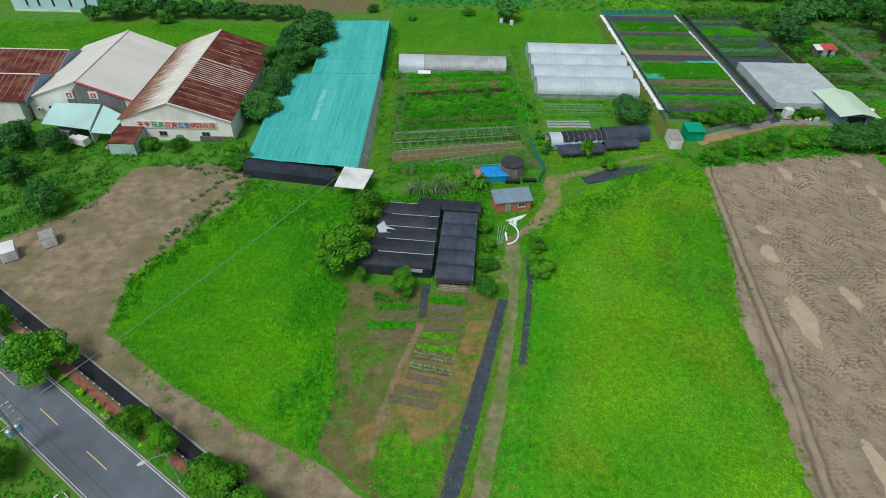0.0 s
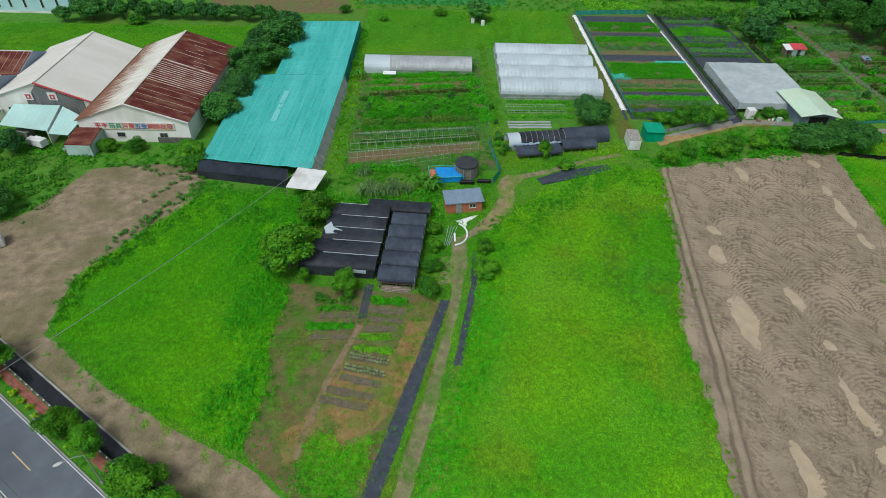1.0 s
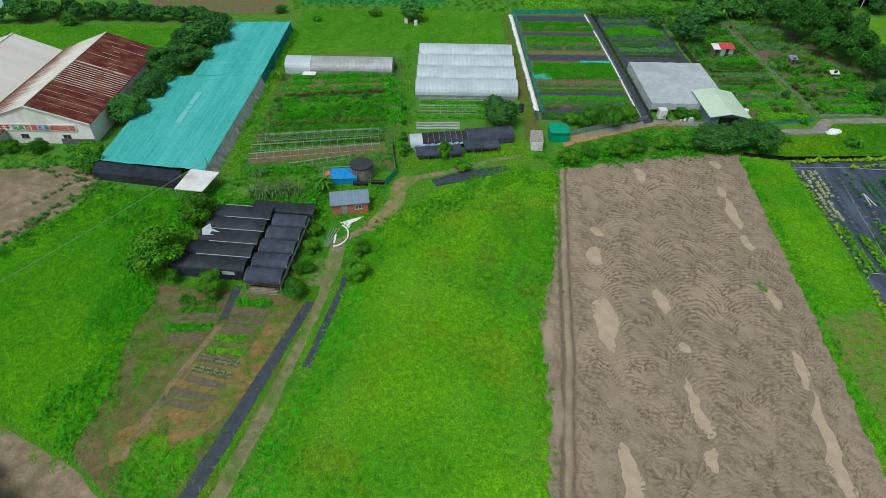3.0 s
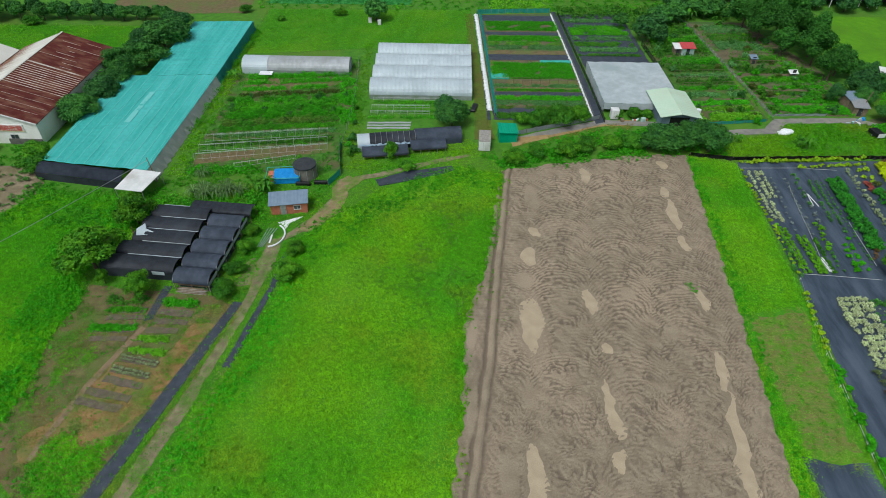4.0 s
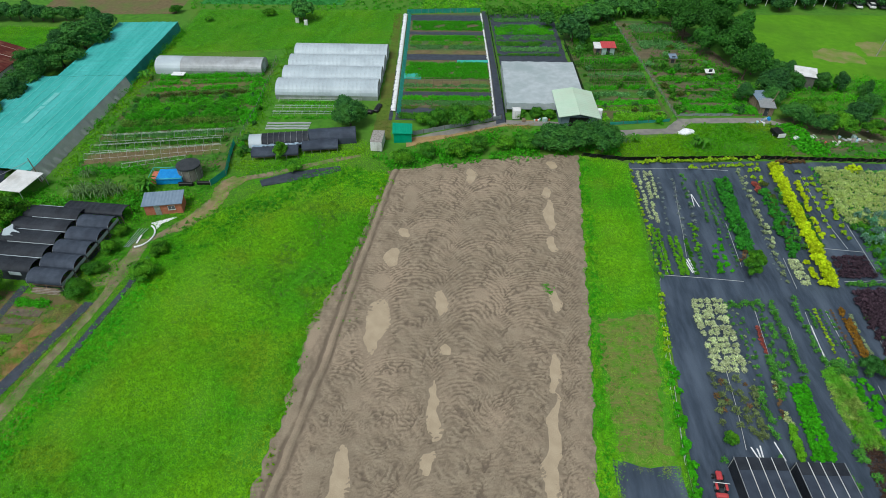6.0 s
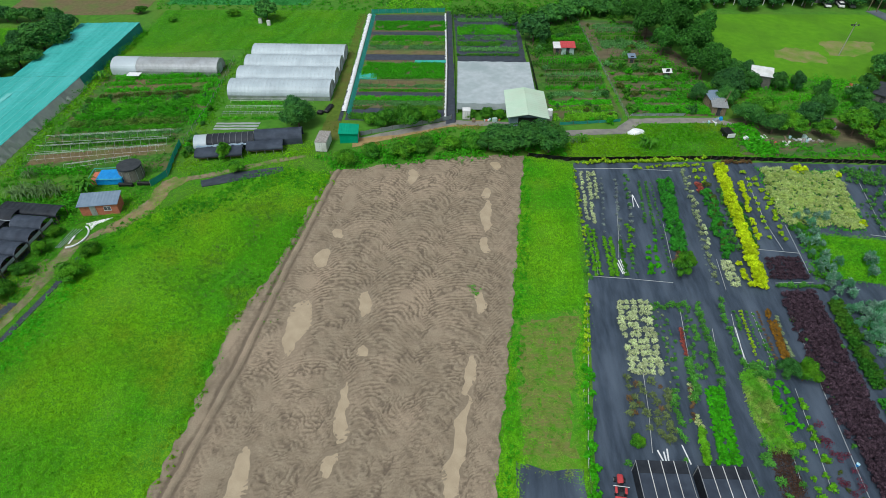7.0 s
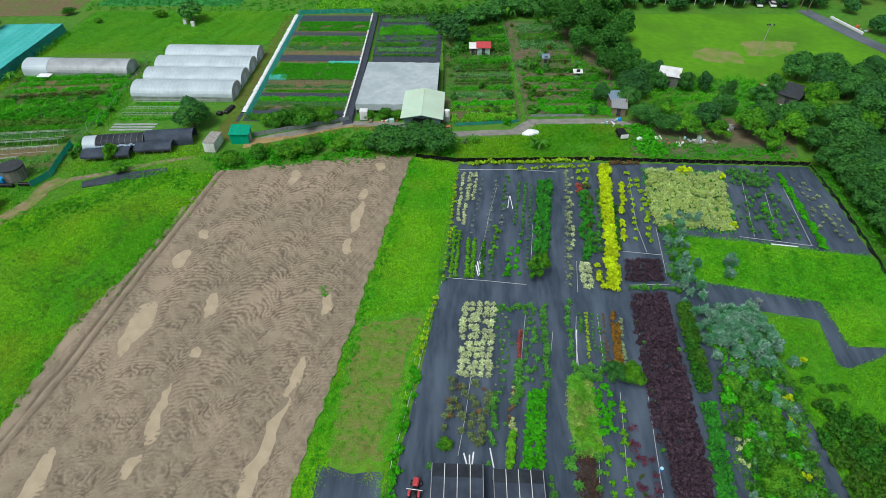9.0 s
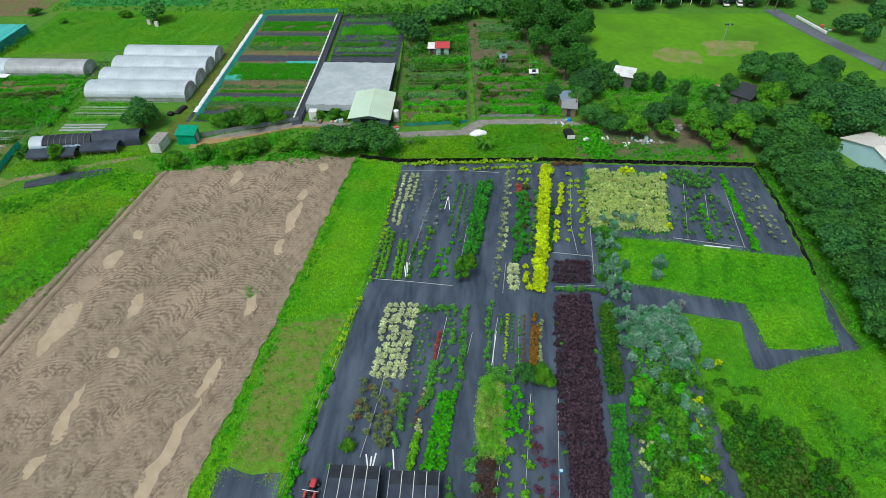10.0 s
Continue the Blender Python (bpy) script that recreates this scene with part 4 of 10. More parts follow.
sheet("brown_field", [(-62, 181), (-20, 184), (-19, 230), (-64, 230)], 0.04, M["brown_soil"], "brown tilled field far off", seed=22)

# ---- the fenced market garden ----
for pts in ([(57, 140.8), (74.6, 141.2), (74.6, 136.6), (56, 136.2)], [(52.8, 157), (74.8, 157.4), (74.8, 160), (52.6, 159.4)], [(53, 153), (57.4, 151), (56.6, 145), (53, 144.8)]):
    sheet("bare_soil", pts, 0.045, M["brown_soil"], "bare brown soil between vegetable beds", amp=0.4)
sheet("garden_soil", [(52.8, 121), (75.6, 121), (74, 189), (51.2, 186)], 0.03, M["garden_mix"], "brown market garden soil", seed=23)
sheet("weed_mat", [(51.9, 120.5), (51.4, 150), (50.6, 187), (49.9, 187), (50.7, 150), (51.1, 120.5)], 0.06, M["dark_mat"], "narrow dark weed mat along the garden's edge", "weed mat", amp=0.15)
sheet("weed_mat", [(75.3, 119.5), (77.6, 120.5), (76.6, 155), (75.6, 190), (74, 190), (75, 155)], 0.06, M["dark_mat"], "dark weed mat path along the garden", "weed mat", amp=0.15)
for y0, y1 in ((181.4, 186.2), (170.6, 172.8), (153.2, 156.8), (132.8, 134.6), (120.8, 126.5)):
    sheet("weed_mat", [(52.5, y0), (75, y0 + 0.3), (74.8, y1 + 0.3), (52.4, y1)], 0.05, M["dark_mat"], "dark weed mat between vegetable beds", "weed mat", amp=0.2)
sheet("weed_mat", [(78, 149), (96, 150), (95.6, 189), (76.2, 188)], 0.03, M["dark_mat"], "dark weed mat under vegetable beds", "weed mat", amp=0.2)
sheet("garden_soil", [(97, 119), (115.5, 122.6), (113, 184), (97, 183)], 0.02, M["weed_floor"], "weedy allotment ground", seed=24)
sheet("garden_soil", [(117, 125), (138, 125.5), (140, 150), (132, 184), (114, 184)], 0.02, M["garden_mix"], "weedy allotment ground", seed=25)

# ---- buildings ----
def roof_plane(bm, a, b, c, d, t=0.12, n=0, amp=0.05):
    """A sloping roof sheet a-b (eave) to d-c (ridge), with n folded ribs that run from eave to ridge."""
    a, b, c, d = (Vector(v) for v in (a, b, c, d))
    k = max(1, n) * 2
    nor = (b - a).cross(d - a).normalized()
    rows = []
    for i in range(k + 1):
        f = i / k
        lift = nor * (amp if i % 2 and n else 0)
        rows.append((bm.verts.new(a.lerp(b, f) + lift), bm.verts.new(d.lerp(c, f) + lift), bm.verts.new(a.lerp(b, f) - nor * t), bm.verts.new(d.lerp(c, f) - nor * t)))
    for p, q in zip(rows, rows[1:]):
        bm.faces.new((p[0], q[0], q[1], p[1]))
        bm.faces.new((p[2], p[3], q[3], q[2]))
        bm.faces.new((p[0], p[2], q[2], q[0]))
        bm.faces.new((p[1], q[1], q[3], p[3]))
    for p in (rows[0], rows[-1]):
        bm.faces.new((p[0], p[1], p[3], p[2]))
    bmesh.ops.recalc_face_normals(bm, faces=bm.faces)
    return bm


def gable_wall(bm, x0, x1, xp, y0, y1, he, hp):
    """An end wall with a peak, y0..y1 thick."""
    pts = [(x0, 0), (x1, 0), (x1, he), (xp, hp), (x0, he)]
    f = [bm.verts.new((x, y0, z)) for x, z in pts]
    b = [bm.verts.new((x, y1, z)) for x, z in pts]
    bm.faces.new(f)
    bm.faces.new(b[::-1])
    for i in range(5):
        j = (i + 1) % 5
        bm.faces.new((f[i], b[i], b[j], f[j]))
    bmesh.ops.recalc_face_normals(bm, faces=bm.faces)
    return bm


def window(parent, x0, x1, z0, z1, y, frame_mat, panes=2, proud=0.05):
    """A window in a wall that faces -y: frame with panes and a sill."""
    w = part("window", box(bmesh.new(), x0, x1, y - 0.02, y + 0.05, z0, z1), M["glass"], parent)
    bm = bmesh.new()
    for a, b in ((x0 - 0.06, x0), (x1, x1 + 0.06)):
        box(bm, a, b, y - proud, y + 0.05, z0 - 0.06, z1 + 0.06)
    for k in range(1, panes):
        x = x0 + (x1 - x0) * k / panes
        box(bm, x - 0.025, x + 0.025, y - proud, y + 0.05, z0, z1)
    box(bm, x0, x1, y - proud, y + 0.05, z1, z1 + 0.06)
    part("window_frame", bm, frame_mat, w)
    part("window_sill", box(bmesh.new(), x0 - 0.1, x1 + 0.1, y - 0.14, y + 0.05, z0 - 0.1, z0 - 0.003), frame_mat, w)


def warehouse(name, label, x0, xp, x1, y0, y1, he, hp, wall, left, right, ribs, fold=0.05):
    w = thing(name, label, "warehouse")
    part("wall_front", gable_wall(bmesh.new(), x0, x1, xp, y0, y0 + 0.25, he, hp - 0.1), wall, w)
    part("wall_back", gable_wall(bmesh.new(), x0, x1, xp, y1 - 0.25, y1, he, hp - 0.1), wall, w)
    part("wall_side", box(bmesh.new(), x0, x0 + 0.25, y0 + 0.26, y1 - 0.26, 0, he - 0.05), wall, w)
    part("wall_side", box(bmesh.new(), x1 - 0.25, x1, y0 + 0.26, y1 - 0.26, 0, he - 0.05), wall, w)
    s = 0.35
    part("roof", roof_plane(bmesh.new(), (x0 - s, y1 + s, he - 0.12 + 0.15), (x0 - s, y0 - s, he - 0.12 + 0.15), (xp - 0.02, y0 - s, hp + 0.15), (xp - 0.02, y1 + s, hp + 0.15), 0.12, ribs, fold), left, w)
    part("roof", roof_plane(bmesh.new(), (x1 + s, y0 - s, he - 0.12 + 0.15), (x1 + s, y1 + s, he - 0.12 + 0.15), (xp + 0.02, y1 + s, hp + 0.15), (xp + 0.02, y0 - s, hp + 0.15), 0.12, ribs, fold), right, w)
    part("ridge_cap", box(bmesh.new(), xp - 0.25, xp + 0.25, y0 - s, y1 + s, hp + 0.16, hp + 0.27, 0.04), left, w)
    return w


wa = warehouse("warehouse", "cream warehouse with a rust-red and pale metal roof", -63.4, -52.9, -41.4, 107.0, 144.6, 4.7, 8.5, M["cream_wall"], M["half_rust"], M["rust_roof"], 34)
for x in (-56.2, -47.6):
    window(wa, x, x + 1.5, 1.2, 2.1, 106.98, M["steel"])
part("plinth", box(bmesh.new(), -48.2, -41.5, 106.7, 106.99, 0, 1.2), M["dark_concrete"], wa, "stained grey stone plinth")
SEAM = [(107.6 + 2.2 * k, 0.9, 0.035) for k in range(1, 5)] + [(118.4 + 0.86 * k, 1.0, 0.085) for k in range(11)] + [(129.5 + 1.9 * k, 0.4, 0.05) for k in range(8)]
for y, run, r in SEAM:  # pale lap seams, some of them worn short
    a, b = random.uniform(0, 1 - run), 1 - random.uniform(0, 1 - run)
    p, q = Vector((-41.1, y, 4.83)), Vector((-52.7, y, 8.68))
    part("roof_seam", rod(bmesh.new(), p.lerp(q, a), p.lerp(q, b), r, seg=4), M["pale_seam"], wa)
part("roof_seam", roof_plane(bmesh.new(), (-41.2, 128.0, 4.9), (-41.2, 128.5, 4.9), (-52.6, 128.5, 8.72), (-52.6, 128.0, 8.72), 0.04), M["pale_seam"], wa, "pale worn lap across the rusted roof")
part("barge_board", roof_plane(bmesh.new(), (-41.0, 106.5, 4.85), (-41.0, 106.68, 4.85), (-52.9, 106.68, 8.8), (-52.9, 106.5, 8.8), 0.25), M["white_paint"], wa, "white barge board")
wb = warehouse("warehouse", "pale metal-roofed warehouse with grey gable panels", -85.4, -74.0, -63.8, 114.6, 141.8, 5.0, 8.9, M["cream_wall"], M["pale_roof"], M["pale_roof"], 26, 0.015)
part("gable_panel", gable_wall(bmesh.new(), -77.0, -65.4, -74.0, 114.4, 114.58, 5.1, 8.4), M["grey_panel"], wb, "dark grey corrugated gable panel")
part("verge_trim", roof_plane(bmesh.new(), (-63.6, 114.0, 5.15), (-63.6, 114.3, 5.15), (-74.0, 114.3, 9.15), (-74.0, 114.0, 9.15), 0.25), M["red_paint"], wb, "red painted verge board")
for x, g in ((-76.2, 0), (-71.2, 1)):
    bd = part("sign_board", box(bmesh.new(), x - 0.9, x + 0.9, 114.2, 114.36, 5.2, 6.9), M["white_paint"], wb, "white square sign board with a red mark")
    bm = bmesh.new()
    box(bm, x - 0.55, x + 0.55, 114.14, 114.2, 6.2, 6.45)
    box(bm, x - 0.5, x - 0.25, 114.14, 114.2, 5.45, 6.18)
    box(bm, x + 0.2, x + 0.5, 114.14, 114.2, 5.45, 6.18)
    box(bm, x - 0.24, x + 0.19, 114.14, 114.2, 5.5, 5.7)
    part("mark", bm, M["red_paint"], bd)
wc = thing("warehouse", "long warehouse with two rusted red saw-tooth roofs", "warehouse")
part("wall_front", box(bmesh.new(), -125, -86.2, 112.6, 112.85, 0, 5.0), M["cream_wall"], wc)
part("wall_side", box(bmesh.new(), -86.4, -86.15, 112.9, 136.5, 0, 5.2), M["cream_wall"], wc)
for y0 in (112.2, 125.2):
    part("roof", roof_plane(bmesh.new(), (-125, y0, 5.3), (-84.5, y0, 5.3), (-84.5, y0 + 8, 7.6), (-125, y0 + 8, 7.6), 0.12, 40), M["rust_roof"], wc)
    part("roof", roof_plane(bmesh.new(), (-84.5, y0 + 12.9, 5.6), (-125, y0 + 12.9, 5.6), (-125, y0 + 8.04, 7.6), (-84.5, y0 + 8.04, 7.6), 0.12, 40), M["rust_roof"], wc)
    bm = bmesh.new()
    for k in range(26):
        x = -120 + 35.2 * k / 25 + random.uniform(-0.2, 0.2)
        a = random.uniform(0, 0.25)
        rod(bm, (x, y0 + 8 * a, 5.36 + 2.3 * a), (x, y0 + 7.8, 7.62), random.uniform(0.03, 0.06), seg=4)
    part("roof_seam", bm, M["pale_seam"], wc, "pale lap seams on rusted sheets")
    bm = bmesh.new()
    f, g = ([bm.verts.new((x, y, z)) for y, z in ((y0 + 0.1, 4.4), (y0 + 12.7, 4.4), (y0 + 12.7, 5.7), (y0 + 8, 7.62), (y0 + 0.1, 5.42))] for x in (-84.47, -84.3))
    bm.faces.new(f)
    bm.faces.new(g[::-1])
    for k in range(5):
        bm.faces.new((f[k], g[k], g[(k + 1) % 5], f[(k + 1) % 5]))
    bmesh.ops.recalc_face_normals(bm, faces=bm.faces)
    part("gable_end", bm, M["slate_roof"], wc, "blue-grey sheet gable end")
    part("ridge_cap", box(bmesh.new(), -125, -84.4, y0 + 7.8, y0 + 8.2, 7.6, 7.72, 0.03), M["pale_roof"], wc)

FONT_SIGN = "玩具百貨五金網路批發"


def sign():
    """The lettered band on the gable; the name before it is drawn as plain bars."""
    s = thing("wall_sign", "wide white sign band with red, green and blue letters", "sign")
    part("board", box(bmesh.new(), -60.2, -44.2, 106.84, 106.96, 2.95, 4.45), M["white_paint"], s)
    part("trim", box(bmesh.new(), -60.2, -44.2, 106.8, 106.838, 2.95, 3.1), mat("sign_yellow", (0.6, 0.55, 0.3), (0.65, 0.6, 0.35), 2, 10, 0.6, 0.05), s)
    tones = {"r": mat("sign_red", (0.55, 0.06, 0.04), (0.6, 0.09, 0.06), 3, 10, 0.5, 0.0), "g": mat("sign_green", (0.03, 0.3, 0.12), (0.05, 0.36, 0.16), 3, 10, 0.5, 0.0), "b": mat("sign_blue", (0.04, 0.12, 0.4), (0.06, 0.16, 0.46), 3, 10, 0.5, 0.0)}
    for k in range(2):
        bm = bmesh.new()
        x = -59.9 + 1.3 * k
        box(bm, x, x + 1.0, 106.79, 106.83, 3.95, 4.15)
        box(bm, x, x + 1.0, 106.79, 106.83, 3.55, 3.75)
        box(bm, x + 0.4, x + 0.6, 106.79, 106.83, 3.2, 4.3)
        part("name_bar", bm, tones["r"], s)
    for k, (ch, tone) in enumerate(zip(FONT_SIGN, "ggrrbbrrrr")):
        cu = bpy.data.curves.new("letter", "FONT")
        cu.body, cu.size, cu.extrude, cu.align_x = ch, 1.35, 0.03, "LEFT"
        cu.materials.append(tones[tone])
        ob = new("letter", cu)
        ob.matrix_world = pose(-57.25 + 1.28 * k, 106.79, 3.22, 90, 0, 0)
        ob.parent = s


sign()


def lean_to(name, label, pts, z, walls, roof, wall, posts=True, ribs=8):
    """A shed roof over four corners with a height for each, on posts or walls."""
    w = thing(name, label, "shed")
    (a, b, c, d), (za, zb, zc, zd) = pts, z
    part("roof", roof_plane(bmesh.new(), (*a, za), (*b, zb), (*c, zc), (*d, zd), 0.1, ribs, 0.04), roof, w)
    for (x, y), zz in zip(pts, z):
        if posts:
            part("post", rod(bmesh.new(), (x * 0.97 + sum(p[0] for p in pts) / 4 * 0.03, y * 0.97 + sum(p[1] for p in pts) / 4 * 0.03, 0), (x * 0.97 + sum(p[0] for p in pts) / 4 * 0.03, y * 0.97 + sum(p[1] for p in pts) / 4 * 0.03, zz - 0.08), 0.07), M["steel"], w)
    for i in walls:
        p, q = pts[i], pts[(i + 1) % 4]
        n = Vector((q[1] - p[1], p[0] - q[0])).normalized() * 0.08
        bm = slab(bmesh.new(), [p, q, (q[0] - n.x, q[1] - n.y), (p[0] - n.x, p[1] - n.y)], 0, [z[i] - 0.1, z[(i + 1) % 4] - 0.1, z[(i + 1) % 4] - 0.1, z[i] - 0.1])
        part("wall", bm, wall, w)
    return w


lean_to("canopy", "mint-green metal canopy over parked goods", [(-79.4, 107.0), (-68.9, 105.0), (-70.2, 114.0), (-79.9, 114.2)], [3.3, 3.3, 4.2, 4.2], [1], M["mint_roof"], M["cream_wall"])
lean_to("canopy", "pale mint metal canopy over a doorway", [(-68.6, 104.6), (-64.5, 104.2), (-63.7, 110.0), (-69.7, 113.9)], [2.9, 2.9, 3.7, 4.0], [], M["mint_roof"], M["cream_wall"])
lean_to("hut", "small mint hut with a rusty tin roof", [(-64.0, 101.0), (-58.8, 101.0), (-58.8, 106.8), (-64.0, 106.8)], [2.6, 2.6, 3.2, 3.2], [0, 1, 3], M["rust_roof"], M["mint_wall"], False)


def teal_house():
    """A wide, low net house: teal shade net over rows of posts, pale net hanging on its sides, a dark front bay."""
    w = thing("net_house", "wide low net house under teal shade net", "net house")
    net = M["teal_net"]
    for nm, lo, hi, z in (("roof_net", ((-36.0, 97.0), (-14.6, 94.2)), ((-36.2, 134.6), (-13.6, 135.6)), 2.6), ("roof_net", ((-30.0, 134.88), (-13.6, 135.62)), ((-30.0, 169.6), (-13.6, 171.0)), 2.62)):
        nu, nv = 150, 110
        u, v = np.meshgrid(np.linspace(0, 1, nu), np.linspace(0, 1, nv))
        X = (lo[0][0] * (1 - u) + lo[1][0] * u) * (1 - v) + (hi[0][0] * (1 - u) + hi[1][0] * u) * v
        Y = (lo[0][1] * (1 - u) + lo[1][1] * u) * (1 - v) + (hi[0][1] * (1 - u) + hi[1][1] * u) * v
        P = np.stack([X.ravel(), Y.ravel()], 1)
        Z = z - 0.05 * np.sin(u * math.pi * 8) ** 2 - 0.05 * np.sin(v * math.pi * 9) ** 2 + 0.16 * (lumps(P, 0.09, 5).reshape(X.shape) - 0.5) + 0.12 * (lumps(P * np.array([1, 2.2]), 0.3, 6).reshape(X.shape) - 0.5) + 0.06 * (lumps(P, 0.9, 7).reshape(X.shape) - 0.5)
        for f in np.linspace(0.03, 0.97, 11):  # seams sewn along the net
            Z += 0.05 * np.exp(-(((u - f - 0.004 * np.sin(v * 31 + f * 40)) * 21 / 0.14) ** 2))
        if z > 2.61:  # the far net lies in slack folds
            for f in (0.08, 0.19, 0.27, 0.4, 0.52, 0.63, 0.7, 0.83, 0.92):
                Z -= 0.1 * np.exp(-(((v - f - 0.012 * np.sin(u * 9 + f * 50)) * 35 / 0.3) ** 2))
        V = np.stack([X, Y, Z], -1).reshape(-1, 3)
        i = np.arange(nu * nv).reshape(nv, nu)
        F = np.stack([i[:-1, :-1], i[:-1, 1:], i[1:, 1:], i[1:, :-1]], -1).reshape(-1, 4)
        ob = new(nm, array_mesh(nm, V, F, net, True))
        ob.parent = w
        sol = ob.modifiers.new("thick", "SOLIDIFY")
        sol.thickness = 0.02
        if z < 2.61:
            for f in np.linspace(0.03, 0.97, 11):  # pale tape along each seam
                c = min(int(f * (nu - 1)), nu - 2)
                A, B = (np.stack([X[:, k], Y[:, k], Z[:, k] + 0.02], -1) for k in (c, c + 1))
                A = A + (B - A) * 0.35
                tape = array_mesh("seam_tape", np.concatenate([A, B]), np.stack([np.arange(nv - 1), np.arange(nv - 1) + nv, np.arange(1, nv) + nv, np.arange(1, nv)], -1), M["teal_patch"])
                to = new("seam_tape", tape)
                to.parent = w
                to.modifiers.new("thick", "SOLIDIFY").thickness = 0.015
    for k in range(15):
        f = k / 14
        part("post", rod(bmesh.new(), (-14.5 + f, 94.5 + 76 * f, 0), (-14.5 + f, 94.5 + 76 * f, 2.6), 0.05), M["steel"], w)
        part("post", rod(bmesh.new(), (-35.9 + (6 if f > 0.53 else 0), 97 + 72 * f, 0), (-35.9 + (6 if f > 0.53 else 0), 97 + 72 * f, 2.5), 0.05), M["steel"], w)
    for y0, y1, out, mm, lb in ((94.2, 135.0, 0.95, M["hazy_net"], "pale net slanting from the roof's edge to the ground"), (135.1, 170.8, 0.35, net, "teal net down to the ground")):
        bm = bmesh.new()
        top, mid, low = [], [], []
        for k in range(41):
            y = y0 + (y1 - y0) * k / 40
            x = -14.55 + (y - 94.2) / 41.4 if y < 135.6 else -13.55
            top.append(bm.verts.new((x - 0.05, y, 2.56)))
            mid.append(bm.verts.new((x + out * 0.45 + 0.12 * math.sin(k * 1.7), y, 1.3 + 0.1 * math.sin(k * 2.3))))
            low.append(bm.verts.new((x + out + 0.22 * math.sin(k * 2.9), y, 0.03)))
        for r0, r1 in ((top, mid), (mid, low)):
            for k in range(40):
                bm.faces.new((r0[k], r1[k], r1[k + 1], r0[k + 1]))
        bmesh.ops.solidify(bm, geom=bm.faces[:], thickness=0.02)
        part("side_net", bm, mm, w, lb)
    part("repair_strip", slab(bmesh.new(), wobble([(-26.2, 112), (-25.0, 112), (-24.8, 126), (-26.0, 126)], 1.5, 0.12), 2.56, 2.655), M["teal_patch"], w, "paler teal strip along the net")
    part("side_net", slab(bmesh.new(), [(-36.1, 97), (-36.3, 134.6), (-36.36, 134.6), (-36.16, 97)], 0, 2.5), net, w)
    part("side_net", slab(bmesh.new(), [(-30.0, 134.8), (-30.0, 169.8), (-30.06, 169.8), (-30.06, 134.8)], 0, 2.6), net, w)
    bm = bmesh.new()
    ends = [[bm.verts.new((x, y + 2.4 * k / 10, 1.5 + 1.05 * math.sin(k / 10 * math.pi / 2))) for k in range(11)] for x, y in ((-36.3, 94.5), (-18.9, 91.6))]
    for k in range(10):
        bm.faces.new((ends[0][k], ends[1][k], ends[1][k + 1], ends[0][k + 1]))
    bmesh.ops.solidify(bm, geom=bm.faces[:], thickness=0.04)
    part("front_bay", bm, M["grey_net"], w, "dark net front bay with a curved edge")
    part("front_net", slab(bmesh.new(), [(-36.3, 94.4), (-18.9, 91.5), (-18.9, 91.44), (-36.3, 94.34)], 0, 1.5), M["black_net"], w, "black net skirt")


teal_house()
lean_to("canopy", "white sheet-metal canopy on thin posts", [(-18.3, 88.2), (-13.0, 87.4), (-11.6, 93.4), (-17.2, 94.4)], [2.5, 2.5, 2.7, 2.7], [], M["white_paint"], M["white_paint"], ribs=4)


def arch(bm, x0, x1, yc, half, zs, rise, n=12, t=0.05, wave=0, amp=0.0):
    """A vaulted skin from x0 to x1: upright to zs, then an arc; wave: how many shallow ribs along x."""
    nx = max(1, wave * 2)
    prof = [(-half, 0.0), (-half, zs)] + [(-half * math.cos(math.pi * k / n), zs + rise * math.sin(math.pi * k / n)) for k in range(1, n)] + [(half, zs), (half, 0.0)]
    rings = []
    for i in range(nx + 1):
        x = x0 + (x1 - x0) * i / nx
        s = 1 + (amp if i % 2 else 0)
        rings.append([bm.verts.new((x, yc + y * s, z * s)) for y, z in prof])
    for a, b in zip(rings, rings[1:]):
        for k in range(len(prof) - 1):
            bm.faces.new((a[k], a[k + 1], b[k + 1], b[k]))
    bmesh.ops.recalc_face_normals(bm, faces=bm.faces)
    r = bmesh.ops.solidify(bm, geom=bm.faces[:], thickness=t)
    return bm


def arch_end(bm, x, yc, half, zs, rise, n=12, t=0.05):
    prof = [(-half, 0.0), (-half, zs)] + [(-half * math.cos(math.pi * k / n), zs + rise * math.sin(math.pi * k / n)) for k in range(1, n)] + [(half, zs), (half, 0.0)]
    a = [bm.verts.new((x, yc + y, z)) for y, z in prof]
    b = [bm.verts.new((x + t, yc + y, z)) for y, z in prof]
    bm.faces.new(a)
    bm.faces.new(b[::-1])
    for k in range(len(prof)):
        j = (k + 1) % len(prof)
        bm.faces.new((a[k], b[k], b[j], a[j]))
    bmesh.ops.recalc_face_normals(bm, faces=bm.faces)
    return bm


def hoop(bm, x, yc, half, zs, rise, r=0.03, n=10):
    prof = [(-half, 0.0), (-half, zs)] + [(-half * math.cos(math.pi * k / n), zs + rise * math.sin(math.pi * k / n)) for k in range(1, n)] + [(half, zs), (half, 0.0)]
    return tube(bm, [(x, yc + y, z) for y, z in prof], r, 4)


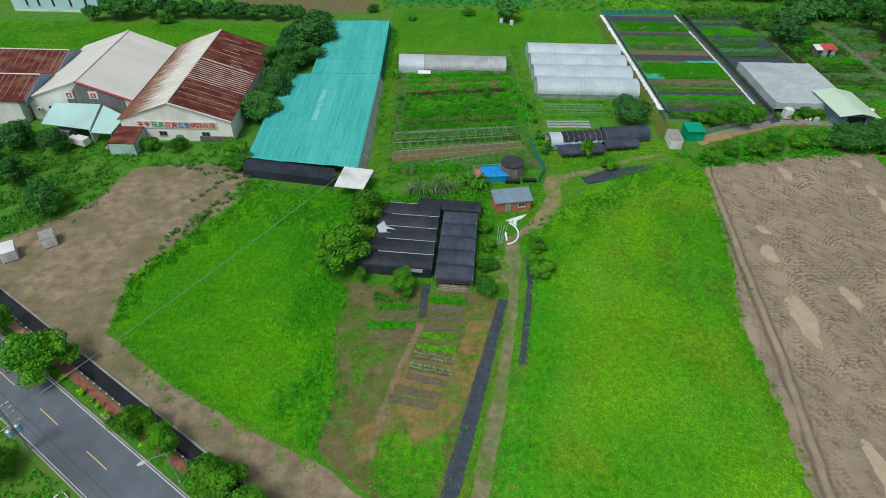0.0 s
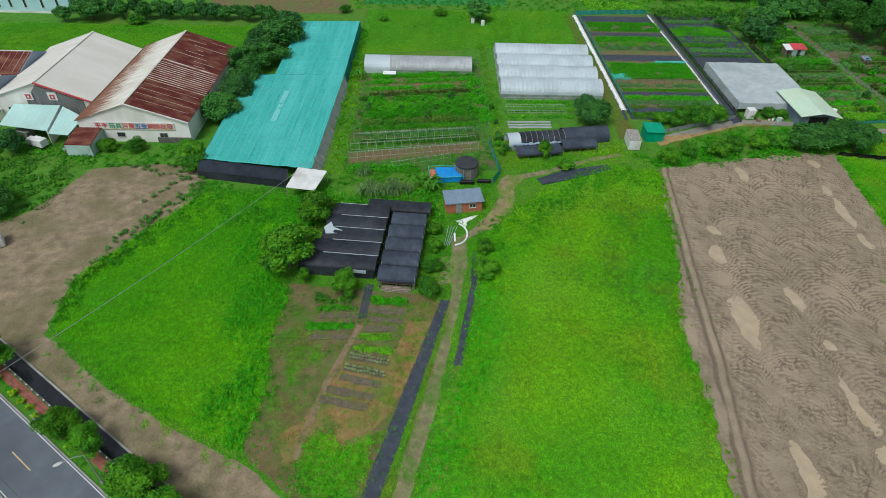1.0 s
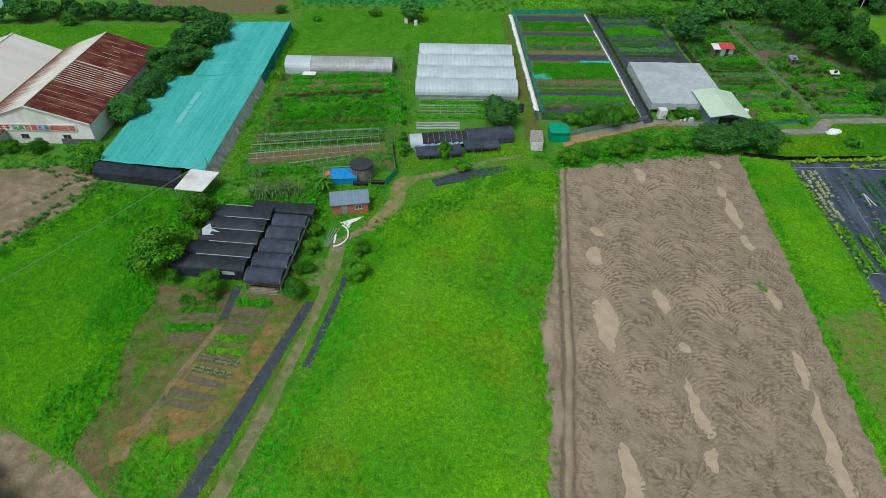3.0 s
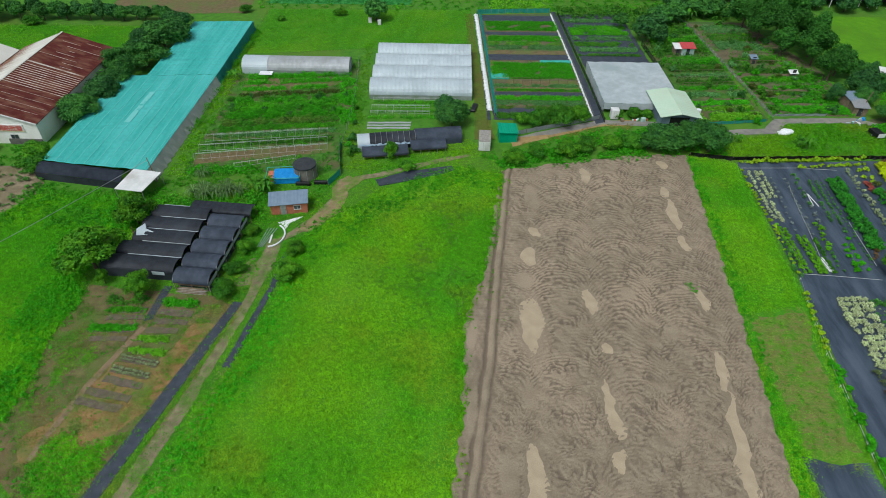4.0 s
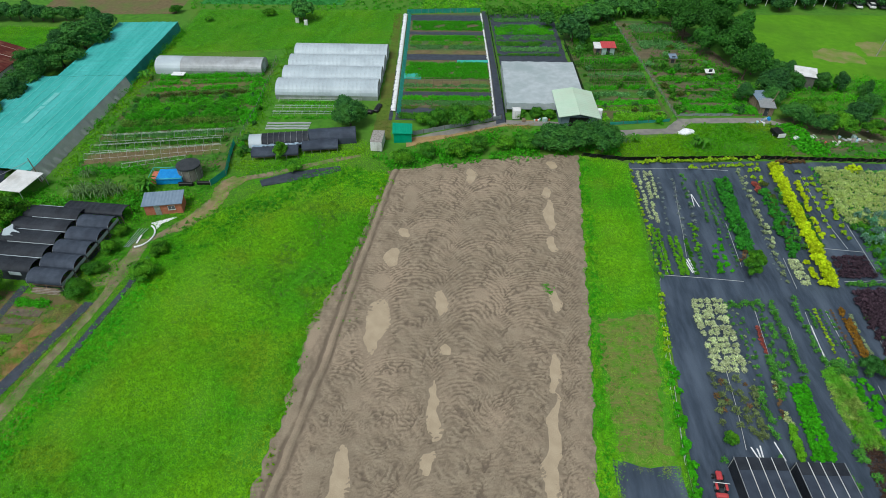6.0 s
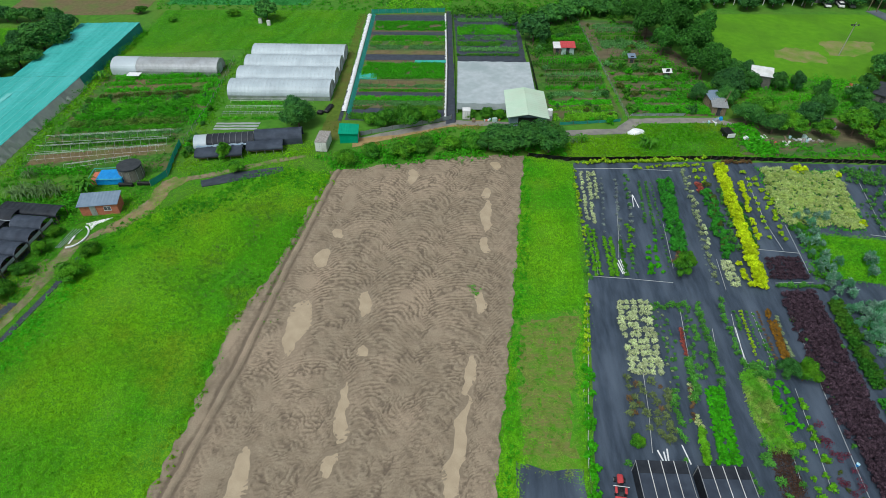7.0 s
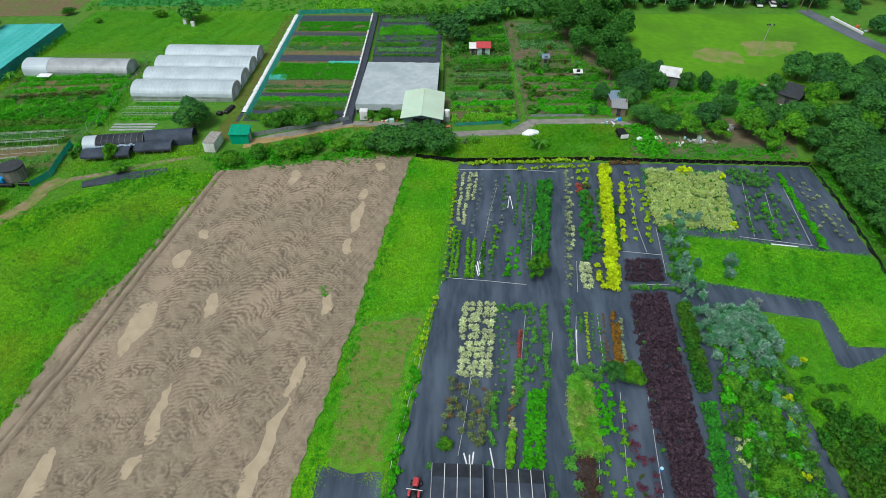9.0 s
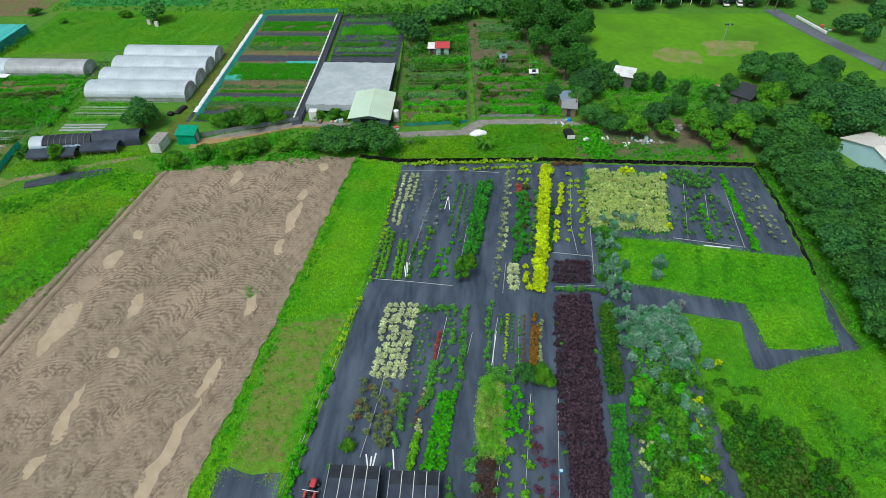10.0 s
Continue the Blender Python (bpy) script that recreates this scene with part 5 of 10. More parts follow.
def greenhouse(label, x0, x1, yc, half, zs, rise, skin, ribs, group="", doors=True):
    g = thing("greenhouse", label, "greenhouse", group)
    part("cover", arch(bmesh.new(), x0, x1, yc, half, zs, rise, wave=ribs, amp=-0.012), skin, g, smooth=False)
    part("end_wall", arch_end(bmesh.new(), x0 + 0.06, yc, half - 0.05, zs, rise - 0.05), M["grey_film"], g, "hazy plastic end wall")
    part("end_wall", arch_end(bmesh.new(), x1 - 0.12, yc, half - 0.05, zs, rise - 0.05), M["grey_film"], g, "hazy plastic end wall")
    for k in range(0, ribs + 1):
        part("rib", hoop(bmesh.new(), x0 + (x1 - x0) * k / ribs, yc, half + 0.01, zs, rise + 0.01, 0.022, 8), M["steel"], g)
    for x in (x0 + 0.0, x1 - 0.02):
        part("door_frame", box(bmesh.new(), x - 0.04, x + 0.06, yc - 1.0, yc + 1.0, 0, 2.1), M["white_film"], g)
    part("base_skirt", box(bmesh.new(), x0, x1, yc - half - 0.08, yc - half - 0.04, 0, 1.05), M["skirt"], g, "hazy net skirt")
    return g


for k, yc in enumerate((133.2, 140.3, 147.2, 154.2)):
    greenhouse("white plastic-covered arched greenhouse tunnel", 23.6 + 0.05 * k, 47.8 + 0.1 * k, yc, 3.3, 1.3, 2.1, M["white_film"], 24, "arched greenhouses")
g1 = greenhouse("grey plastic greenhouse tunnel with a white end bay", -3.2, 17.3, 145.2, 3.1, 1.2, 2.0, M["grey_film"], 20)
part("cover", arch(bmesh.new(), -9.6, -3.24, 145.2, 3.12, 1.2, 2.02, wave=3), M["white_film"], g1, "white plastic cover of the end bay")
part("tarp", box(bmesh.new(), -4.8, -1.6, 139.6, 141.6, 0.9, 1.0, 0.03), M["white_plastic"], g1, "white sheet over a bench")


def shade_nursery():
    """Two blocks of low barrel-roofed shade houses under black net, a back row, and timber-and-steel legs."""
    base = pose(0, 66.5, 0, 0, 0, -5.2)
    for k in range(5):
        y = 2.3 + 3.3 * k
        h = thing("shade_house", "low barrel-roofed shade house under black net", "shade house", "black shade houses", base)
        part("cover", arch_roof(-12.6 + 1.0 * min(k, 2), -0.55, y, 1.66, 1.7, 0.85), M["black_net"], h)
        for x in (-12.4, -7, -0.8):
            for s in (-1.55, 1.55):
                part("leg", rod(bmesh.new(), (x, y + s, 0), (x, y + s, 1.8), 0.05), M["rust_steel"], h)
        part("gutter", box(bmesh.new(), -9.5 + 0.8 * (k % 2), -0.6, y + 1.58, y + 1.7, 1.9, 2.0), M["white_film"] if k % 2 == 0 or k == 3 else M["pale_net"], h, "strip of white plastic in the valley")
        part("end_net", arch_end(bmesh.new(), -12.5 + 1.0 * min(k, 2), y, 1.6, 1.74, 0.55), M["black_net"], h)
        if k == 0:
            part("front_net", box(bmesh.new(), -12.6, -0.7, y - 1.72, y - 1.68, 0, 1.75), M["black_net"], h, "black net wall")
            part("patch", box(bmesh.new(), -4.0, -2.0, y - 1.78, y - 1.73, 1.15, 1.8), M["white_film"], h, "white plastic patch")
    for k in range(5):
        y = 0.4 + 3.42 * k
        h = thing("shade_house", "low barrel-roofed shade house under grey net", "shade house", "grey shade houses", base)
        part("cover", arch_roof(0.1, 5.9, y, 1.6, 1.7, 0.95), M["grey_net"], h)
        for x in (0.3, 3.0, 5.7):
            for s in (-1.5, 1.5):
                part("leg", rod(bmesh.new(), (x, y + s, 0), (x, y + s, 1.85), 0.05), M["rust_steel"], h)
        for x in (0.2, 5.8):
            part("end_bar", hoop(bmesh.new(), x, y, 1.58, 1.8, 0.73, 0.035), M["steel"], h)
        part("bench", box(bmesh.new(), 0.4, 5.6, y - 1.2, y + 1.2, 0.7, 0.78), M["wood"], h)
        part("side_net", box(bmesh.new(), 5.86, 5.9, y - 1.55, y + 1.55, 1.2, 1.8), M["pale_net"], h)
    bt = thing("shade_house", "long low shade house with ribbed black net roof", "shade house", at=base)
    part("cover", arch_roof(-4.6, 6.4, 17.6, 1.5, 1.9, 0.5, 11), M["black_net"], bt)
    for x in (-4.4, -1, 2.6, 6.2):
        for s in (-1.4, 1.4):
            part("leg", rod(bmesh.new(), (x, 17.6 + s, 0), (x, 17.6 + s, 1.92), 0.05), M["rust_steel"], bt)
    rub = thing("timber_pile", "pile of grey boards under the shade house edge", "timber", at=base)
    for k in range(12):
        q = random.Random(k)
        bm = box(bmesh.new(), 0.4 + q.uniform(0, 1), 4.0 + q.uniform(0, 1.6), -1.9 + 0.06 * k, -1.75 + 0.06 * k, 0.02 + 0.05 * k, 0.07 + 0.05 * k)
        part("board", bm, M["wood"] if k % 3 else M["rubble"], rub)
    floor_mat = part("weed_mat", slab(bmesh.new(), [(-10.8, 1.2), (0.2, 1.0), (0.3, -1.0), (5.8, -1.0), (5.8, 18.6), (-9.6, 18.6)], 0.02, 0.06), M["dark_mat"])
    floor_mat.matrix_world = base
    tagged(floor_mat, "dark weed mat under the shade houses", "weed mat", kind="structure")
    torn = bmesh.new()
    slab(torn, [(-10.6, 9.4), (-9.6, 10.6), (-9.0, 9.6), (-7.4, 9.0), (-8.2, 8.2), (-10.0, 8.0)], 2.36, [2.6, 2.9, 2.6, 2.5, 2.45, 2.5])
    ob = part("torn_film", torn, M["white_film"])
    ob.matrix_world = base
    tagged(ob, "torn sheet of white plastic film on the black net", "plastic film")


def arch_roof(x0, x1, yc, half, zs, rise, ribs=5, t=0.04, n=10):
    """Only the vaulted roof: no upright sides; it hangs over the edge a little."""
    bm = bmesh.new()
    prof = [(-half, zs - 0.25), (-half, zs)] + [(-half * math.cos(math.pi * k / n), zs + rise * math.sin(math.pi * k / n)) for k in range(1, n)] + [(half, zs), (half, zs - 0.12)]
    rings = []
    nx = ribs * 2
    for i in range(nx + 1):
        x = x0 + (x1 - x0) * i / nx
        sag = 0.05 if i % 2 else 0.0
        rings.append([bm.verts.new((x, yc + y, z - (sag if z > zs else 0))) for y, z in prof])
    for a, b in zip(rings, rings[1:]):
        for k in range(len(prof) - 1):
            bm.faces.new((a[k], a[k + 1], b[k + 1], b[k]))
    bmesh.ops.recalc_face_normals(bm, faces=bm.faces)
    bmesh.ops.solidify(bm, geom=bm.faces[:], thickness=t)
    return bm


shade_nursery()


def brick_shed():
    s = thing("shed", "small red brick shed with a blue-grey metal roof", "shed", at=pose(13.6, 86.4, 0, 0, 0, 10))
    part("wall", box(bmesh.new(), -3.2, 3.2, -1.5, 1.5, 0, 2.3), M["brick_wall"], s)
    for r in range(9):
        bm = box(bmesh.new(), -3.2, 3.2, -1.512, -1.5, 0.22 + r * 0.24, 0.235 + r * 0.24)
        part("joint", bm, M["mortar"], s)
    part("roof", roof_plane(bmesh.new(), (-3.5, -1.85, 2.32), (3.5, -1.85, 2.32), (3.5, 1.8, 2.8), (-3.5, 1.8, 2.8), 0.1, 12, 0.04), M["slate_roof"], s)
    d = part("door", box(bmesh.new(), -1.5, -0.5, -1.56, -1.5, 0.02, 2.0), M["steel"], s, "grey metal door")
    part("handle", box(bmesh.new(), -0.68, -0.6, -1.62, -1.56, 0.95, 1.1), M["dark_paint"], d)
    window(s, 0.9, 2.0, 1.0, 1.75, -1.52, M["white_paint"])
    f = new("plastic_sheet", bpy.data.meshes.new("plastic_sheet"))
    bm = slab(bmesh.new(), wobble([(12.2, 82.2), (14.6, 83.4), (16.2, 84.2), (15.6, 83.2), (14.4, 82.2), (14.0, 80.6), (13.2, 81.6)], 0.5, 0.25), 0.02, 0.12)
    bm.to_mesh(f.data)
    f.data.materials.append(M["white_plastic"])
    tagged(f, "crumpled white plastic sheet on the grass", "plastic sheet")


brick_shed()


def tank():
    t = thing("water_tank", "round dark water tank with a black lid", "water tank", at=pose(14.6, 97.0, 0))
    part("wall", rod(bmesh.new(), (0, 0, 0), (0, 0, 2.6), 2.15, 2.2, 32), mat("tank_wall", (0.1, 0.095, 0.08), (0.17, 0.16, 0.14), 1.5, 12, 0.7, 0.2, c3=(0.25, 0.24, 0.21), big=0.5), t)
    bm = rod(bmesh.new(), (0, 0, 2.602), (0, 0, 2.9), 2.26, 2.26, 32)
    rod(bm, (0, 0, 2.9), (0, 0, 3.08), 2.2, 0.3, 32)
    part("lid", bm, M["dark_paint"], t, "black plastic lid")
    for k in range(10):
        a = k * math.tau / 10
        part("strap", box(bmesh.new(), 2.2 * math.cos(a) - 0.03, 2.2 * math.cos(a) + 0.03, 2.2 * math.sin(a) - 0.03, 2.2 * math.sin(a) + 0.03, 0, 2.6), M["steel"], t)
    p = thing("pond_tank", "square tank under blue tarpaulin with a green frame", "tank", at=pose(10.6, 95.9, 0, 0, 0, 6))
    part("tarp", box(bmesh.new(), -1.9, 3.0, -1.8, 1.8, 0, 1.35, 0.12), M["blue_tarp"], p, "bright blue tarpaulin")
    part("brick_end", box(bmesh.new(), -3.0, -1.95, -1.4, 1.4, 0, 1.1), M["brick_wall"], p, "red brick end")
    for a, b in (((-3.2, -2.0), (3.1, -2.0)), ((-3.2, 2.0), (3.1, 2.0)), ((-3.2, -2.0), (-3.2, 2.0)), ((3.1, -2.0), (3.1, 2.0))):
        part("rail", rod(bmesh.new(), (*a, 1.5), (*b, 1.5), 0.06), M["teal_cloth"], p)
        part("post", rod(bmesh.new(), (*a, 0), (*a, 1.5), 0.05), M["teal_cloth"], p)
    for x0, x1, y in ((13.2, 16.0, 93.6), (16.6, 19.2, 94.1)):
        bm = box(bmesh.new(), x0, x1, y, y + 0.6, 0, 0.75, 0.1)
        ob = part("crate", bm, M["black_film"])
        tagged(ob, "dark covered trough beside the tank", "trough")


tank()


SKEW = pose(17.62, -5.4, 0, 0, 0, 9)  # the tunnels stand a little aslant


def black_tunnels():
    a = thing("tunnel", "long black net tunnel with one white end", "tunnel", at=SKEW)
    part("cover", arch(bmesh.new(), 26.0, 35.5, 111.6, 2.1, 1.0, 1.6, wave=8, amp=-0.02), M["black_net"], a)
    part("cover", arch(bmesh.new(), 35.54, 45.4, 112.2, 2.1, 1.0, 1.6, wave=4, amp=-0.01), M["grey_net"], a, "smooth dark grey net cover")
    part("end_bay", arch(bmesh.new(), 23.4, 25.96, 111.4, 2.1, 1.0, 1.6, wave=1), M["white_film"], a, "white plastic end bay")
    for k in range(9):
        part("rib", hoop(bmesh.new(), 26.0 + 9.5 * k / 8, 111.6, 2.12, 1.0, 1.62), M["steel"], a)
    for x0, x1, y in ((24.2, 33.6, 107.2), (34.2, 41.6, 108.6)):
        b = thing("tunnel", "low dark shade roof on thin posts", "tunnel", "low shade roofs", at=SKEW)
        part("cover", arch_roof(x0, x1, y, 1.7, 1.25, 0.6, 4), M["grey_net"], b)
        for k in range(5):
            for s in (-1.6, 1.6):
                x = x0 + 0.2 + (x1 - x0 - 0.4) * k / 4
                part("post", rod(bmesh.new(), (x, y + s, 0), (x, y + s, 1.3), 0.04), M["steel"], b)
        part("bench", box(bmesh.new(), x0 + 0.4, x1 - 0.4, y - 1.2, y + 1.1, 0.5, 0.58), M["wood"], b)

    fl = thing("film_strip", "crumpled bluish-white plastic film between dark tunnels", "plastic film", at=SKEW)
    bm = bmesh.new()
    top, low = [], []
    for k in range(28):
        x = 24.0 + 12.5 * k / 27
        top.append(bm.verts.new((x, 109.5 + 0.12 * math.sin(k * 2.3), 1.5 + 0.12 * math.sin(k * 1.7))))
        low.append(bm.verts.new((x, 108.8 + 0.15 * math.sin(k * 1.3), 1.45 + 0.1 * math.sin(k * 2.9))))
    for k in range(27):
        bm.faces.new((low[k], low[k + 1], top[k + 1], top[k]))
    bmesh.ops.solidify(bm, geom=bm.faces[:], thickness=0.03)
    part("film", bm, M["blue_film"], fl)


black_tunnels()


def container(x, y, turn, w, d, h, label, roof):
    c = thing("storage_box", label, "container", at=pose(x, y, 0, 0, 0, turn))
    part("body", box(bmesh.new(), -w / 2, w / 2, -d / 2, d / 2, 0.12, h, 0.03), M["white_paint"], c)
    part("roof", box(bmesh.new(), -w / 2 - 0.06, w / 2 + 0.06, -d / 2 - 0.06, d / 2 + 0.06, h + 0.003, h + 0.1, 0.03), roof, c)
    part("skid", box(bmesh.new(), -w / 2 + 0.1, w / 2 - 0.1, -d / 2 + 0.05, d / 2 - 0.05, 0, 0.118), M["dark_paint"], c)
    for k in (-1, 1):
        d1 = part("door", box(bmesh.new(), min(0.03 * k, k * (w / 2 - 0.08)), max(0.03 * k, k * (w / 2 - 0.08)), -d / 2 - 0.03, -d / 2 - 0.002, 0.2, h - 0.1), M["white_paint"], c)
        part("bar", box(bmesh.new(), 0.25 * k - 0.02, 0.25 * k + 0.02, -d / 2 - 0.06, -d / 2 - 0.03, 0.3, h - 0.2), M["steel"], d1)
    for k in range(5):
        part("rib", box(bmesh.new(), w / 2 + 0.001, w / 2 + 0.03, -d / 2 + d * (k + 0.5) / 5 - 0.05, -d / 2 + d * (k + 0.5) / 5 + 0.05, 0.2, h - 0.05), M["white_paint"], c)
    return c


container(49.9, 109.6, -3, 2.4, 4.6, 2.3, "worn white storage container with a stained grey roof", M["rubble"])
container(-62.6, 74.0, 35, 2.0, 2.6, 1.9, "white box body with a stained open roof", M["rubble"])
container(-67.2, 70.6, 35, 2.2, 3.0, 1.9, "white box body with a clean white roof", M["white_paint"])
container(79.9, 122.6, 0, 1.7, 1.6, 2.2, "small white cabin beside the lane", M["white_paint"])


def green_shed():
    s = thing("shed", "bright green metal shed", "shed", at=pose(54.9, 112.6, 0, 0, 0, 4))
    part("wall", box(bmesh.new(), -1.9, 1.9, -1.6, 1.6, 0, 2.4), M["green_paint"], s)
    part("roof", roof_plane(bmesh.new(), (-2.1, -1.9, 2.5), (2.1, -1.9, 2.3), (2.1, 1.9, 2.6), (-2.1, 1.9, 2.9), 0.08, 8, 0.03), M["green_paint"], s)
    part("door", box(bmesh.new(), 1.9, 1.94, -0.6, 0.6, 0.05, 2.0), M["pale_net"], s, "pale panel door")


green_shed()


def grey_shade():
    s = thing("shade_house", "flat-roofed shade house under pale grey net", "shade house")
    nu, nv = 24, 24
    u, v = np.meshgrid(np.linspace(0, 1, nu), np.linspace(0, 1, nv))
    X, Y = 77.8 + (u * 18.2), 125.0 + v * 22.6
    P = np.stack([X.ravel(), Y.ravel()], 1)
    Z = 2.55 - 0.08 * np.abs(np.sin(u * math.pi * 5)) + 0.08 * (lumps(P, 0.15, 6).reshape(X.shape) - 0.5)
    i = np.arange(nu * nv).reshape(nv, nu)
    F = np.stack([i[:-1, :-1], i[:-1, 1:], i[1:, 1:], i[1:, :-1]], -1).reshape(-1, 4)
    ob = new("roof_net", array_mesh("roof_net", np.stack([X, Y, Z], -1).reshape(-1, 3), F, M["pale_net"], True))
    ob.parent = s
    part("side_net", box(bmesh.new(), 77.7, 77.75, 125, 147.6, 0, 2.5), M["pale_net"], s)
    part("side_net", box(bmesh.new(), 96.02, 96.07, 125, 147.6, 0, 2.5), M["black_net"], s)
    part("side_net", box(bmesh.new(), 77.8, 96, 147.62, 147.67, 0, 2.5), M["black_net"], s)
    part("side_net", box(bmesh.new(), 77.8, 96, 124.9, 124.95, 1.0, 2.5), M["pale_net"], s)
    for k in range(6):
        for y in (125, 132.5, 140, 147.5):
            part("post", rod(bmesh.new(), (77.9 + 3.6 * k, y, 0), (77.9 + 3.6 * k, y, 2.45), 0.05), M["steel"], s)
    h = thing("barn", "small barn with a pale green metal roof", "barn")
    part("wall", box(bmesh.new(), 89.4, 97.2, 118.6, 130.2, 0, 2.9), M["slate_roof"], h)
    part("roof", roof_plane(bmesh.new(), (88.6, 130.6, 3.1), (88.6, 117.6, 3.1), (93.2, 117.6, 3.9), (93.2, 130.6, 3.9), 0.1, 14, 0.03), M["lime_roof"], h)
    part("roof", roof_plane(bmesh.new(), (97.9, 117.6, 2.9), (97.9, 130.6, 2.9), (93.24, 130.6, 3.9), (93.24, 117.6, 3.9), 0.1, 14, 0.03), M["lime_roof"], h)
    # no opening in the wall: a black plate paints the shade inside one
    part("doorway", box(bmesh.new(), 91.2, 95.4, 118.5, 118.6, 0, 2.6), M["black_film"], h, "flat black panel painting the shade inside a doorway")
    t = thing("water_tank", "white plastic water tank on a stand", "water tank", at=pose(98.6, 122.5, 0))
    part("tank", rod(bmesh.new(), (0, 0, 1.2), (0, 0, 2.6), 0.6, 0.6, 16), M["white_plastic"], t)
    part("stand", box(bmesh.new(), -0.6, 0.6, -0.6, 0.6, 0, 1.19), M["steel"], t)


grey_shade()

# ---- grass and weeds ----
turf("tall_grass", LEFT_FIELD, 85, 0.42, 0.13, L["left"], "dense bright green grass of the field", lean=1.1, cscale=0.05, fine=True)
clumps("weeds", [(-14.0, 37.3), (-13.0, 47), (-14.4, 55), (-13.4, 63), (-16, 68), (-11, 88), (-22, 89), (-23, 72), (-21, 55), (-19.5, 40)], 5.0, 0.34, 0.6, 15, 0.18, L["lush"], "broad-leaved lush weeds along the field's edge", clump=0.25, cscale=0.1, ragged=0.8)
clumps("weeds", [(-37, 90), (-22, 89), (-22, 78), (-31, 80)], 1.6, 0.45, 0.7, 13, 0.24, L["weeds"], "patch of tall dark weeds in the field", clump=0.6, cscale=0.12, ragged=1.2)
clumps("weeds", [(-33, 89), (-47, 67.5), (-45.8, 56), (-43, 57), (-44, 66), (-31, 86)], 3.0, 0.4, 0.7, 12, 0.22, L["weeds"], "dark green weeds along the field's edge", clump=0.3, cscale=0.2, ragged=0.4)
turf("meadow", MID_FIELD, 80, 0.3, 0.13, L["field"], "bright green meadow of low weeds", lean=1.2, cscale=0.06, fine=True)
clumps("weeds", MID_FIELD, 0.9, 0.26, 0.34, 11, 0.15, L["field"], "broad-leaved weeds scattered in the meadow", clump=0.9, cscale=0.05)
clumps("weeds", [(7, 30), (11, 46), (14.2, 56), (16.8, 68), (19, 68), (17.5, 55), (14, 44), (11, 30), (7, 18), (4, 18)], 5.0, 0.28, 0.38, 14, 0.16, L["lush"], "lush weeds along the track", clump=0.2, cscale=0.15, ragged=0.7)
clumps("weeds", [(15, 72), (17, 80), (24, 87), (31, 93), (43, 101), (53, 98.6), (52, 93), (40, 93), (30, 84), (22, 74)], 4.0, 0.32, 0.4, 13, 0.18, L["weeds"], "thick green weeds at the meadow's far side", clump=0.35, cscale=0.1, ragged=1.0)
turf("flattened_grass", [(15, 47.4), (23, 47.2), (30, 45.6), (43, 43), (43, 41.4), (30, 43.4), (22, 44.8), (15, 45.4)], 40, 0.2, 0.14, leaf_mat("flat_grass", (0.13, 0.3, 0.03), (0.2, 0.36, 0.06)), "flattened paler grass across the meadow", clump=0.8, cscale=0.3, ragged=0.8, fine=True)
turf("weeds", [(27, 63), (35, 57), (45, 56), (47.5, 66), (50, 80), (47, 95), (36, 90), (30, 76)], 16, 0.42, 0.18, leaf_mat("grey_weed", (0.10, 0.24, 0.03), (0.2, 0.36, 0.06), (0.1, 0.3, 0.015), 0.2), "pale dull weeds in the meadow", "weeds", clump=0.8, cscale=0.1, ragged=3.0)
turf("grass_strip", STRIP, 85, 0.32, 0.13, L["field"], "bright green grass beside the mud", fine=True, holes=[[(86.5, 62), (97, 64), (93, 36), (86.5, 38)], [(85.8, 38.2), (90, 37.2), (93.3, 37.6), (93.3, 24), (84.8, 24)]])
turf("thin_grass", [(86.8, 61), (96.4, 63), (92.4, 38.5), (87, 39)], 15, 0.2, 0.16, L["weeds"], "green tufts in the thin grass", ragged=0.2, clump=0.9, cscale=0.4)
turf("rough_grass", [(-37, 88.4), (-11, 87), (-9, 93), (-10.5, 95), (-13, 94), (-12.4, 90.6), (-18.7, 90.8), (-36.4, 93.8)], 26, 0.4, 0.24, L["weeds"], "rough green weeds before the net house", "weeds", clump=0.3, ragged=0.3)
turf("thin_grass", [(86.5, 62), (97, 64), (93, 36), (86.5, 38)], 95, 0.2, 0.11, leaf_mat("thin_grass_leaf", (0.08, 0.26, 0.008), (0.17, 0.4, 0.02), (0.2, 0.27, 0.05), 0.3), "thin mown grass with bare soil showing", fine=True, clump=0.7, cscale=0.3)
sheet("thin_soil", [(87.5, 61), (96.6, 63), (92.4, 39.2), (86.6, 39.4)], 0.056, mat("thin_soil", (0.12, 0.19, 0.03), (0.21, 0.18, 0.065), 2.2, 8, 0.95, 0.6, c3=(0.1, 0.25, 0.015), big=0.5, stretch=(0.5, 1.6, 1)), "dull soil under thin grass", amp=1.3, step=0.8)
clumps("weeds", [(42.4, 18), (43.6, 32), (44.6, 41), (45.2, 50), (45.0, 57), (46.6, 63), (49.6, 74), (52.8, 92), (53.8, 98.6), (51.6, 98), (48, 74), (45, 63), (43.2, 57), (43, 41), (41, 18)], 4.5, 0.3, 0.34, 11, 0.2, L["field"], "weeds creeping over the mud's edge", clump=0.5, cscale=0.22, ragged=0.6)
clumps("weeds", [(92.0, 106.6), (88.6, 78), (86.8, 61), (85.2, 48.6), (83.2, 34), (81.0, 18), (82.6, 18), (84.6, 34), (88.2, 61), (93.4, 106)], 4.0, 0.3, 0.36, 11, 0.2, L["lush"], "weeds along the mud's edge", clump=0.3, cscale=0.2, ragged=0.35)
